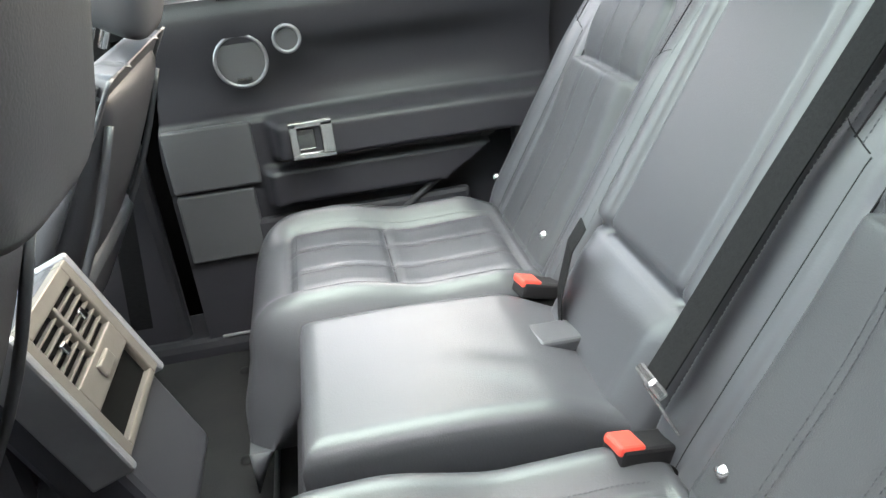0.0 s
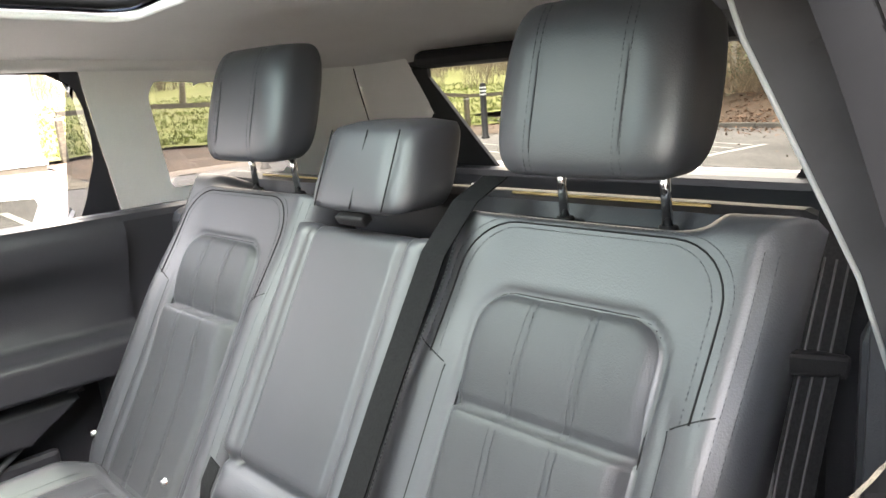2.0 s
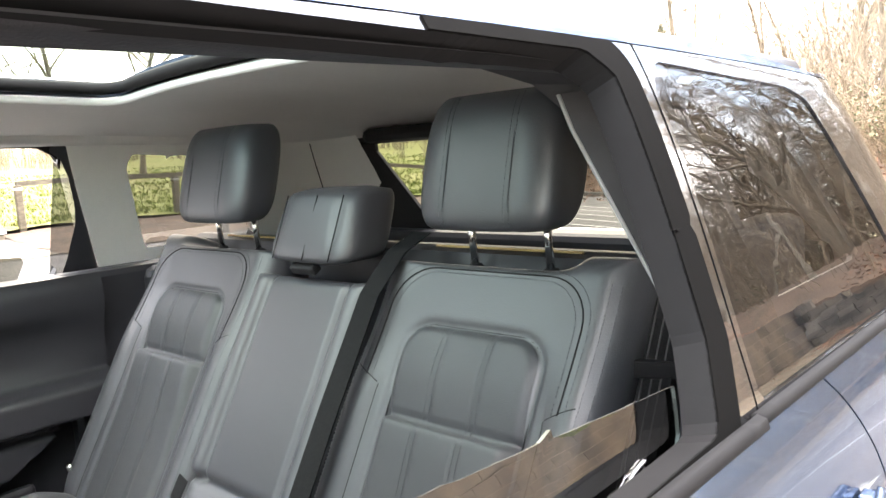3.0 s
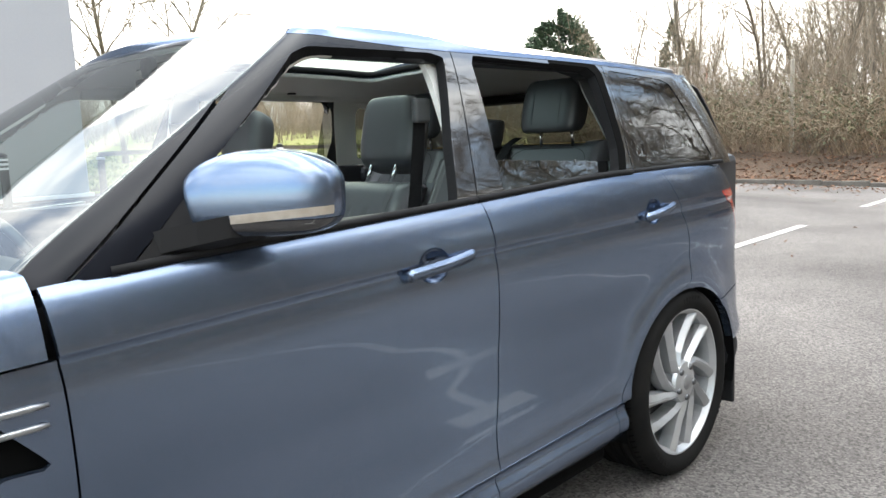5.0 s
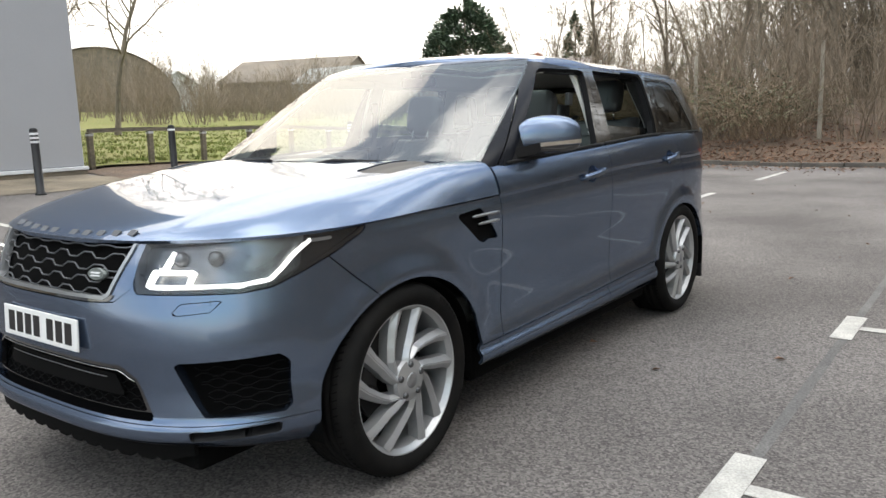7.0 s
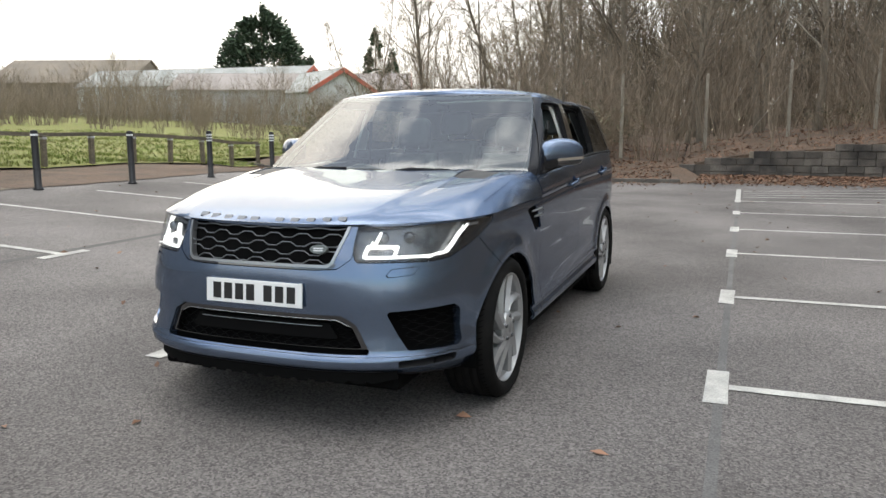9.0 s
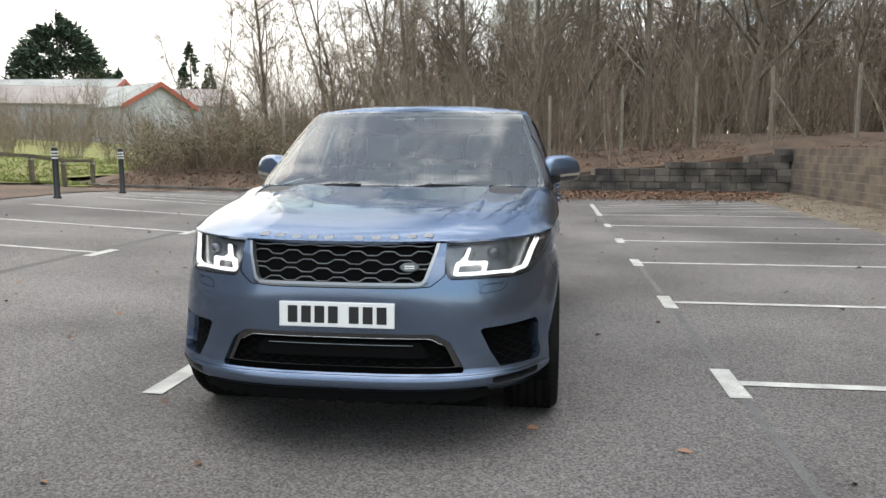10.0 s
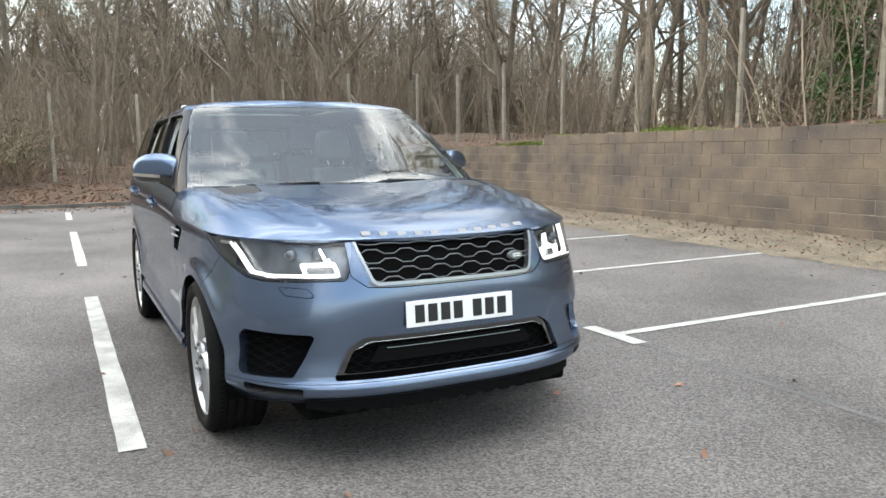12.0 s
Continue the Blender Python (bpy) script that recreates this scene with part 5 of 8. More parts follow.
def relief_block(name, origin, A, S, N, a0, a1, s0, s1, h, back, mat, parent, label="", na=56, ns=70):
    """A padded block: a relief h(a, s) over a face, with sides going back."""
    bm = bmesh.new()
    A, S, N, origin = Vector(A), Vector(S), Vector(N), Vector(origin)
    av = 0.5 - 0.5 * np.cos(np.linspace(0, math.pi, na)) * 0.35 + (np.linspace(0, 1, na) - 0.5) * 0.65
    av = (av - av[0]) / (av[-1] - av[0])
    sv = np.linspace(0, 1, ns)
    grid = [[bm.verts.new(origin + A * (a0 + (a1 - a0) * u) + S * (s0 + (s1 - s0) * w) + N * h(a0 + (a1 - a0) * u, s0 + (s1 - s0) * w)) for w in sv] for u in av]
    for i in range(na - 1):
        for j in range(ns - 1):
            bm.faces.new((grid[i][j], grid[i + 1][j], grid[i + 1][j + 1], grid[i][j + 1]))
    loop = [grid[i][0] for i in range(na)] + [grid[-1][j] for j in range(1, ns)] + [grid[i][-1] for i in range(na - 2, -1, -1)] + [grid[0][j] for j in range(ns - 2, 0, -1)]
    low = []
    for v in loop:
        rel = v.co - origin
        low.append(bm.verts.new(v.co - N * (rel.dot(N) + back)))
    k = len(loop)
    for i in range(k):
        bm.faces.new((loop[i], low[i], low[(i + 1) % k], loop[(i + 1) % k]))
    bm.faces.new(low)
    bmesh.ops.recalc_face_normals(bm, faces=bm.faces)
    ob = part(name, bm, mat, parent, label)
    for p in ob.data.polygons:
        p.use_smooth = len(p.vertices) == 4
    return ob


def stitching(name, lines, parent, pitch=0.0062, gap=0.40, size=0.0006):
    """Rows of small stitches along lines of points."""
    bm = bmesh.new()
    for pts in lines:
        pts = [Vector(p) for p in pts]
        carry = 0.0
        for a, b in zip(pts, pts[1:]):
            d = b - a
            n = d.length
            if n < 1e-6:
                continue
            u = d / n
            t = carry
            while t < n:
                e = min(t + pitch * (1 - gap), n)
                add_tube(bm, [a + u * t, a + u * e], size, 4)
                t += pitch
            carry = t - n
    return tagged(part(name, bm, THREAD, parent, "fine dark seam stitching"), kind="stuff")


def insert_line(a, s):
    """Distance from the edge of the perforated insert, positive inside; its top corners are round."""
    dx, top = 0.137 - abs(a), 0.568 - s
    if dx < 0.05 and top < 0.05:
        return 0.05 - math.hypot(0.05 - dx, 0.05 - top)
    return min(dx, top)


def insert_path():
    pts = [(-0.137, s) for s in np.linspace(0.03, 0.518, 24)]
    pts += [(-0.087 - 0.05 * math.cos(t), 0.518 + 0.05 * math.sin(t)) for t in np.linspace(0, math.pi / 2, 8)]
    pts += [(0.087 + 0.05 * math.sin(t), 0.518 + 0.05 * math.cos(t)) for t in np.linspace(0, math.pi / 2, 8)]
    return pts + [(0.137, s) for s in np.linspace(0.518, 0.03, 24)]


def insert_half(s):
    """Half the width of the insert's perforated face at a height."""
    k = max(0.0, s - 0.518) / 0.047
    return 0.087 + 0.047 * math.sqrt(max(0.0, 1 - min(1.0, k) ** 2))


def groove(d, width=0.005, deep=0.004):
    return -1.5 * deep * math.exp(-(d / width) ** 2)


def bolster_line(s):
    """How far out the side bolster's inner seam lies at a height."""
    return 0.166 - 0.012 * smooth_step(0.44, 0.515, s)


def yoke_path():
    pts = [(-0.190, s) for s in np.linspace(0.466, 0.588, 16)]
    pts += [(-0.115 - 0.075 * math.cos(t), 0.588 + 0.075 * math.sin(t)) for t in np.linspace(0, math.pi / 2, 9)][1:]
    pts += [(a, 0.663) for a in np.linspace(-0.10, 0.10, 12)]
    return pts + [(-a, s) for a, s in pts[23::-1]]


def back_relief(a, s, outer=1):
    h = 0.0
    h += 0.020 * smooth_step(0.135, 0.215, abs(a)) * (1 - 0.75 * smooth_step(0.40, 0.60, s)) * smooth_step(-0.02, 0.10, s)
    e = insert_line(a, s)
    h += 0.005 * smooth_step(-0.004, 0.022, e)
    h += groove(e, 0.006, 0.0045)
    if e > 0:
        if s < 0.413:
            h += 0.013 * math.exp(-((s - 0.395) / 0.09) ** 2) * smooth_step(0.0, 0.025, e) * smooth_step(0, 0.008, 0.413 - s)
        else:
            h -= 0.006 * math.exp(-((s - 0.413) / 0.05) ** 2)
            h += 0.006 * math.sin(math.pi * min(1, (s - 0.413) / 0.15))
        h += groove(abs(s - 0.4135), 0.005, 0.008)
        h += groove(abs(abs(a) - 0.046), 0.004, 0.0020)
    else:
        h += groove(abs(a) - bolster_line(s), 0.005, 0.0022) * (1 - smooth_step(0.42, 0.51, s))
        h += groove(abs(abs(a) - 0.224) + (0 if s < 0.66 else 1), 0.004, 0.0010)
    h -= rounded(min(0.245 - abs(a), 0.712 - s), 0.05)
    dip = smooth_step(0.668, 0.698, s) * (1 - smooth_step(0.085, 0.165, a * outer))
    h -= 0.075 * dip
    return h


def on_back(a, s, yc, up=0.001):
    return BACK_O + Vector((0, yc + a, 0)) + BACK_S * s + BACK_N * (back_relief(a, s, 1 if yc > 0 else -1) + up)


def headrest(parent, yc, w=0.284, height=0.216):
    """A soft head restraint on two chrome posts."""
    c = Vector((-1.392, yc, 1.468))
    bm = bmesh.new()
    rings = []

    def half(t):
        k = max(0.0, 1 - abs(t) ** 4) ** 0.42
        return (w / 2) * (1.0 - 0.05 * smooth_step(0.0, 1.0, t)) * (0.74 + 0.26 * k), 0.058 * (0.45 + 0.55 * k)

    def front_x(t, y):
        wide, deep = half(t)
        cb = min(1.0, abs(y) / wide) ** (1 / 0.36)
        return deep * math.sqrt(1 - cb * cb) ** 0.5 + 0.012 * (1 - (2 * y / w) ** 2) - 0.012 * t - t * height / 2 * 0.16

    for t in np.sin(np.linspace(-math.pi / 2 * 0.995, math.pi / 2 * 0.995, 34)):
        ring = []
        wide, deep = half(t)
        for b in np.linspace(0, 2 * math.pi, 57)[:-1]:
            cb, sb = math.cos(b), math.sin(b)
            y = math.copysign(abs(cb) ** 0.36, cb) * wide
            x = math.copysign(abs(sb) ** 0.5, sb) * deep
            z = t * height / 2
            x += 0.012 * (1 - (2 * y / w) ** 2) * (1 if sb > 0 else 0) - 0.012 * t
            if sb > 0:
                x += groove(abs(abs(y) - 0.066), 0.0045, 0.004)
            ring.append(bm.verts.new(c + Vector((x - z * 0.16, y, z))))
        rings.append(ring)
    n = 56
    for a, b in zip(rings, rings[1:]):
        for k in range(n):
            bm.faces.new((a[k], a[(k + 1) % n], b[(k + 1) % n], b[k]))
    bm.faces.new(rings[0][::-1])
    bm.faces.new(rings[-1])
    bmesh.ops.recalc_face_normals(bm, faces=bm.faces)
    hr = part("headrest", bm, LEATHER, parent, "black leather headrest on chrome posts", smooth=True)
    for dy in (-0.0785, 0.0785):
        part("headrest_post", tube([(-1.400, yc + dy, 1.285), (-1.392, yc + dy, 1.39)], 0.0068, 12), CHROME, hr, "chrome headrest post", smooth=True)
        part("post_collar", lathe([(0.0075, 0.008), (0.0115, 0.007), (0.013, 0.003), (0.013, -0.008)], "z", (-1.401, yc + dy, 1.286), 20), BLACK_PLASTIC, hr, smooth=True)
    lines = []
    for y in (-0.061, -0.071, 0.061, 0.071):
        lines.append([(c.x + front_x(t, y) + 0.0005, yc + y, c.z + t * height / 2) for t in np.linspace(-0.93, 0.93, 22)])
    stitching("stitching", lines, hr)
    for y in (-0.066, 0.066):
        part("seam", tube([(c.x + front_x(t, y) - 0.0045, yc + y, c.z + t * height / 2) for t in np.linspace(-0.95, 0.95, 22)], 0.0014, 5), THREAD, hr, "dark sewn seam", smooth=True)
    return hr


def cushion_edge(a, s):
    """Distance inside the cushion's outline, whose front corners are well rounded."""
    dx, front = 0.240 - abs(a), 0.540 - s
    if dx < 0.13 and front < 0.13:
        return 0.13 - math.hypot(0.13 - dx, 0.13 - front)
    return min(dx, front)


def cushion_relief(a, s):
    """Rear seat cushion; s runs forward from 0 at the back to the round front edge."""
    out = cushion_edge(a, s)
    h = 0.040 * math.exp(-((abs(a) - 0.188) / 0.045) ** 2) * smooth_step(-0.02, 0.10, s) + 0.030 * smooth_step(0.20, 0.36, s)
    e = min(0.135 - abs(a), s - 0.035, out - 0.088)
    h += groove(e, 0.005, 0.005) + 0.008 * smooth_step(0, 0.03, e)
    if e > 0:
        h += groove(abs(abs(a) - 0.046), 0.004, 0.0028)
        h += groove(abs(s - 0.262), 0.006, 0.006)
    h -= rounded(s, 0.03) + 1.5 * rounded(max(out, 0.0), 0.075)
    if out < 0:
        h -= min(0.30, 3.0 * -out)
    return h


def rear_seat(side):
    yc = IY + side * 0.420
    seat = relief_block("rear_seat", BACK_O + Vector((0, yc, 0)), (0, 1, 0), BACK_S, BACK_N, -0.245, 0.245, 0.0, 0.712, lambda a, s: back_relief(a, s, side), 0.11, LEATHER, car, "black leather rear seat with stitched panels", 84, 120)
    insert = bmesh.new()
    g = []
    rows = np.linspace(0.06, 0.5645, 84)
    for u in np.linspace(-1, 1, 40):
        g.append([insert.verts.new(on_back(u * insert_half(s), s, yc, 0.0014)) for s in rows])
    for i in range(39):
        for j in range(83):
            insert.faces.new((g[i][j], g[i + 1][j], g[i + 1][j + 1], g[i][j + 1]))
    bmesh.ops.recalc_face_normals(insert, faces=insert.faces)
    part("seat_insert", insert, LEATHER_PERF, seat, "perforated leather insert", smooth=True)
    lines = []
    for a in (-0.051, -0.041, 0.041, 0.051):
        lines.append([on_back(a, s, yc, 0.002) for s in np.linspace(0.07, 0.56, 40)])
    for sg in (-1, 1):
        for a in (0.218, 0.230):
            lines.append([on_back(sg * a, s, yc, 0.001) for s in np.linspace(0.06, 0.66, 44)])
    for k in (0.94, 1.06):
        lines.append([on_back(a * k, 0.33 + (s - 0.33) * (1 + (k - 1) * 0.35), yc, 0.001) for a, s in yoke_path()])
    stitching("stitching", lines, seat)
    seams = [[on_back(a, s, yc, 0.0) for a, s in insert_path()]]
    seams.append([on_back(a, 0.413, yc, -0.002) for a in np.linspace(-0.136, 0.136, 30)])
    for sg in (-1, 1):
        seams.append([on_back(sg * bolster_line(s), s, yc, 0.0) for s in np.linspace(0.05, 0.455, 40)])
        seams.append([on_back(sg * a, 0.455 + 0.5 * (a - 0.163), yc, -0.0008) for a in np.linspace(0.168, 0.214, 10)])
    seams.append([on_back(a, s, yc, 0.0004) for a, s in yoke_path()])
    for pts in seams:
        part("seam", tube(pts, 0.0013, 5), SEAM, seat, "dark sewn seam", smooth=True)
    cush = relief_block("seat_cushion", (-1.035, yc, 0.770), (0, 1, 0), (1, 0, -0.02), (0, 0, 1), -0.240, 0.240, 0.0, 0.560, cushion_relief, 0.20, LEATHER, seat, "black leather seat cushion", 70, 84)
    lines = []
    on_cush = lambda a, s, up: Vector((-1.035 + s, yc + a, 0.770 - 0.02 * s + cushion_relief(a, s) + up))
    for d in (0.096, 0.104):
        half, run = 0.240 - d, 0.540 - d
        arc = [(half - 0.13 + d + (0.13 - d) * math.cos(t), run - 0.13 + d + (0.13 - d) * math.sin(t)) for t in np.linspace(0, math.pi / 2, 7)]
        loop = [(half, s) for s in np.linspace(0.05, 0.40, 20)] + arc + [(-a, s) for a, s in arc[::-1]] + [(-half, s) for s in np.linspace(0.40, 0.05, 20)]
        lines.append([on_cush(a, s, 0.0012) for a, s in loop])
    for a in (-0.050, -0.042, 0.042, 0.050):
        lines.append([on_cush(a, s, 0.0012) for s in np.linspace(0.05, 0.43, 24)])
    part("seam", tube([on_cush(a, 0.262, 0.0) for a in np.linspace(-0.132, 0.132, 20)], 0.0018, 5), SEAM, seat, "dark sewn seam", smooth=True)
    stitching("stitching", lines, cush)
    headrest(seat, yc - side * 0.014)
    # isofix buttons and buckle
    for a in (-side * 0.10, side * 0.215):
        p = on_back(a, 0.105, yc, 0.004)
        part("anchor_button", lathe([(0.0005, 0.006), (0.007, 0.005), (0.009, -0.004)], "x", p, 14), CHROME_SATIN, seat, smooth=True)
    return seat


for side in (1, -1):
    rear_seat(side)


# centre seat
def centre_back(a, s):
    h = 0.0
    if s < 0.215:
        h += 0.020 * smooth_step(0.0, 0.06, 0.215 - s) * smooth_step(0, 0.05, 0.165 - abs(a))
        h += groove(0.215 - s, 0.008, 0.010)
    else:
        h += 0.006
        h += groove(s - 0.215, 0.008, 0.010)
        d = abs(abs(a) - 0.118)
        h += groove(d, 0.006, 0.010)
        h += 0.007 * smooth_step(0.118, 0.14, abs(a))
    h -= rounded(min(0.172 - abs(a), 0.632 - s), 0.03)
    return h


cs = relief_block("centre_seat", BACK_O + Vector((0.016, IY, 0)), (0, 1, 0), BACK_S, BACK_N, -0.172, 0.172, 0.0, 0.632, centre_back, 0.10, LEATHER, car, "black leather centre seat and folded armrest", 60, 80)


def centre_cushion(a, s):
    h = 0.012 * math.exp(-((s - 0.30) / 0.2) ** 2)
    crease = 0.003 * math.sin(60 * (a + 0.4 * s)) * math.exp(-((s - 0.17) / 0.06) ** 2) * math.exp(-((a - 0.05) / 0.06) ** 2)
    h += crease
    h -= rounded(min(0.165 - abs(a), 0.445 - s), 0.030)
    h -= 0.045 * (1 - smooth_step(0.0, 0.14, s))
    return h


cc = relief_block("seat_cushion", (-1.045, IY, 0.806), (0, 1, 0), (1, 0, 0.02), (0, 0, 1), -0.165, 0.165, 0.0, 0.445, centre_cushion, 0.24, LEATHER, cs, "smooth black leather centre cushion", 60, 60)
stitching("stitching", [[(-0.606, IY + a, 0.800 - 0.03 * k) for k in np.linspace(0, 5, 20)] for a in (-0.150, 0.150)], cc)
chc = Vector((-1.345, IY + 0.006, 1.362))
bm = bmesh.new()
rings = []
for t in np.linspace(-1, 1, 18):
    k = max(0.0, 1 - abs(t) ** 4) ** 0.25
    ring = []
    for b in np.linspace(0, 2 * math.pi, 41)[:-1]:
        cb, sb = math.cos(b), math.sin(b)
        y = math.copysign(abs(cb) ** 0.42, cb) * 0.120 * (0.6 + 0.4 * k) * (1 - 0.07 * t)
        x = math.copysign(abs(sb) ** 0.6, sb) * (0.055 if sb > 0 else 0.085) * (0.5 + 0.5 * k)
        if sb > 0:
            x += groove(abs(y - 0.008), 0.004, 0.003) + groove(abs(abs(y) - 0.085), 0.004, 0.004)
        ring.append(bm.verts.new(chc + Vector((x, y, 0)) + Vector((-0.40, 0, 0.92)) * t * 0.075))
    rings.append(ring)
for a, b in zip(rings, rings[1:]):
    for k in range(40):
        bm.faces.new((a[k], a[(k + 1) % 40], b[(k + 1) % 40], b[k]))
bm.faces.new(rings[0][::-1])
bm.faces.new(rings[-1])
bmesh.ops.recalc_face_normals(bm, faces=bm.faces)
ch = part("headrest", bm, LEATHER, cs, "low black leather centre headrest", smooth=True)
for y in (-0.085, 0.008, 0.085):
    part("seam", tube([chc + Vector((0.0535, y, 0)) + Vector((-0.40, 0, 0.92)) * t * 0.075 for t in np.linspace(-0.85, 0.85, 12)], 0.0013, 5), SEAM, ch, "dark sewn seam", smooth=True)
part("armrest_pull", boxed(-0.010, 0.012, -0.035, 0.035, -0.012, 0.006, 0.004, m=pose(-1.283, IY, 1.288, 0, 30, 0)), BLACK_PLASTIC, cs, "black armrest pull")
part("seat_tag", boxed(-1.40, -1.396, IY + 0.155, IY + 0.170, 1.318, 1.332, 0.001), LABEL_WHITE, cs, "small white tag")

# seat belts
def belt(name, pts, widths, thick, parent, width=0.047):
    bm = bmesh.new()
    add_strip(bm, pts, widths, width, thick, 0.0022)
    return part(name, bm, WEBBING, parent, "black woven belt webbing")


centre_belt = belt("seat_belt", [(-1.392, 0.232, 1.345), (-1.330, 0.228, 1.318), (-1.262, 0.226, 1.255), (-1.150, 0.226, 1.075), (-1.045, 0.228, 0.900), (-1.020, 0.230, 0.862)], (0, 1, 0), BACK_N, car)
b = part("belt_tongue", boxed(-0.007, 0.007, -0.034, 0.034, -0.013, 0.013, 0.004, m=pose(-1.012, 0.236, 0.868, 20, 30, 0)), CHROME_SATIN, centre_belt, "steel belt tongue")
bm = bmesh.new()
for y0, y1, z0, z1 in ((-0.018, -0.010, -0.058, 0.0), (0.010, 0.018, -0.058, 0.0), (-0.018, 0.018, -0.062, -0.052)):
    add_box(bm, -0.0015, 0.0015, y0, y1, z0, z1, 0.0008)
bmesh.ops.transform(bm, matrix=pose(-1.008, 0.236, 0.860, 18, 26, 0), verts=bm.verts)
part("tongue_plate", bm, CHROME_SATIN, b, "slotted steel tongue plate")
side_belt = belt("seat_belt", [(-1.475, 0.690, 1.345), (-1.445, 0.695, 1.315), (-1.413, 0.700, 1.270), (-1.368, 0.702, 1.194), (-1.303, 0.702, 1.070), (-1.25, 0.702, 0.95), (-1.20, 0.702, 0.80)], (0.38, -0.90, 0.20), (0.80, 0.38, 0.45), car, 0.050)
for k in (-0.012, 0.0, 0.012):
    add = Vector((0.38, -0.90, 0.20)).normalized() * k + Vector((0.80, 0.38, 0.45)).normalized() * 0.0014
    line = [Vector(p) + add for p in ((-1.413, 0.700, 1.270), (-1.368, 0.702, 1.194), (-1.303, 0.702, 1.070), (-1.25, 0.702, 0.95))]
    part("belt_rib", tube(line, 0.0013, 4), HAZED_TRIM, side_belt, "raised rib of the webbing", smooth=True)
tongue_at = pose(-1.352, 0.702, 1.172, 0, 8, 133)
g = part("belt_tongue", boxed(-0.040, 0.036, -0.008, 0.010, -0.014, 0.012, 0.005, m=tongue_at), BLACK_PLASTIC, side_belt, "black belt tongue")
bm = bmesh.new()
for x0, x1, z0, z1 in ((-0.070, -0.036, -0.010, -0.005), (-0.070, -0.036, 0.006, 0.011), (-0.075, -0.068, -0.010, 0.011)):
    add_box(bm, x0, x1, -0.0015, 0.0015, z0, z1, 0.0006, m=tongue_at)
part("tongue_plate", bm, NUT, g, "dark steel tongue plate")
part("catch", boxed(-0.014, 0.014, -0.006, 0.006, -0.008, 0.008, 0.003, m=pose(-1.455, 0.655, 1.300, 0, 0, 40)), CHROME_SATIN, side_belt, "bright seat catch")
for x, y, z, rx, ry in ((-0.996, IY + 0.232, 0.788, 0, 34), (-1.000, IY - 0.190, 0.784, 0, 30)):
    bk = part("seat_buckle", boxed(-0.045, 0.045, -0.020, 0.020, -0.014, 0.014, 0.005, m=pose(x, y, z, rx, ry - 50, 12)), BLACK_PLASTIC, car, "black belt buckle with red button")
    part("buckle_button", boxed(0.012, 0.048, -0.018, 0.018, 0.004, 0.0175, 0.004, m=pose(x, y, z, rx, ry - 50, 12)), BUCKLE_RED, bk, "red release button")
    part("buckle_pocket", boxed(-0.06, 0.07, -0.031, 0.031, -0.004, 0.002, 0.002, m=pose(x, y, z - 0.020, rx, 0, 0)), DARK, bk)
bk = part("seat_buckle", boxed(-0.036, 0.036, -0.030, 0.030, -0.010, 0.012, 0.005, m=pose(-0.970, IY - 0.028, 0.790, 0, -8, 10)), LEATHER, car, "leather-covered centre buckle")
part("buckle_button", boxed(0.034, 0.039, -0.024, 0.024, -0.006, 0.003, 0.002, m=pose(-0.970, IY - 0.028, 0.790, 0, -8, 10)), BUCKLE_RED, bk, "red release button")
belt("seat_belt", [(-1.045, IY - 0.10, 0.93), (-1.022, IY - 0.095, 0.90), (-1.000, IY - 0.085, 0.83), (-0.995, IY - 0.075, 0.78)], (0.2, 1, 0), (1, 0, 0.2), car, 0.045)


# door linings
def lining_relief(x, z):
    """How far the rear door's lining stands into the cabin."""
    h = 0.0
    h += 0.030 * smooth_step(1.06, 1.20, z) - 0.014 * smooth_step(1.205, 1.245, z)
    arm = (1 - smooth_step(0.975, 1.000, z)) * smooth_step(0.885, 0.905, z) * (1 - smooth_step(-0.60, -0.56, x))
    h += 0.072 * arm
    low = (1 - smooth_step(0.870, 0.888, z)) * smooth_step(0.775, 0.80, z) * (1 - smooth_step(-0.57, -0.53, x))
    h += 0.046 * low
    front = smooth_step(-0.60, -0.55, x) * (1 - smooth_step(0.99, 1.0, z))
    h += 0.016 * front
    h += groove(abs(z - 0.995) + (0 if x > -0.60 else 1), 0.004, 0.006) + groove(abs(z - 0.843) + (0 if x > -0.53 else 1), 0.004, 0.006)
    scoop = math.exp(-(((x + 0.88) / 0.24) ** 4 + ((z - 1.075) / 0.065) ** 4))
    h -= 0.022 * scoop
    return h


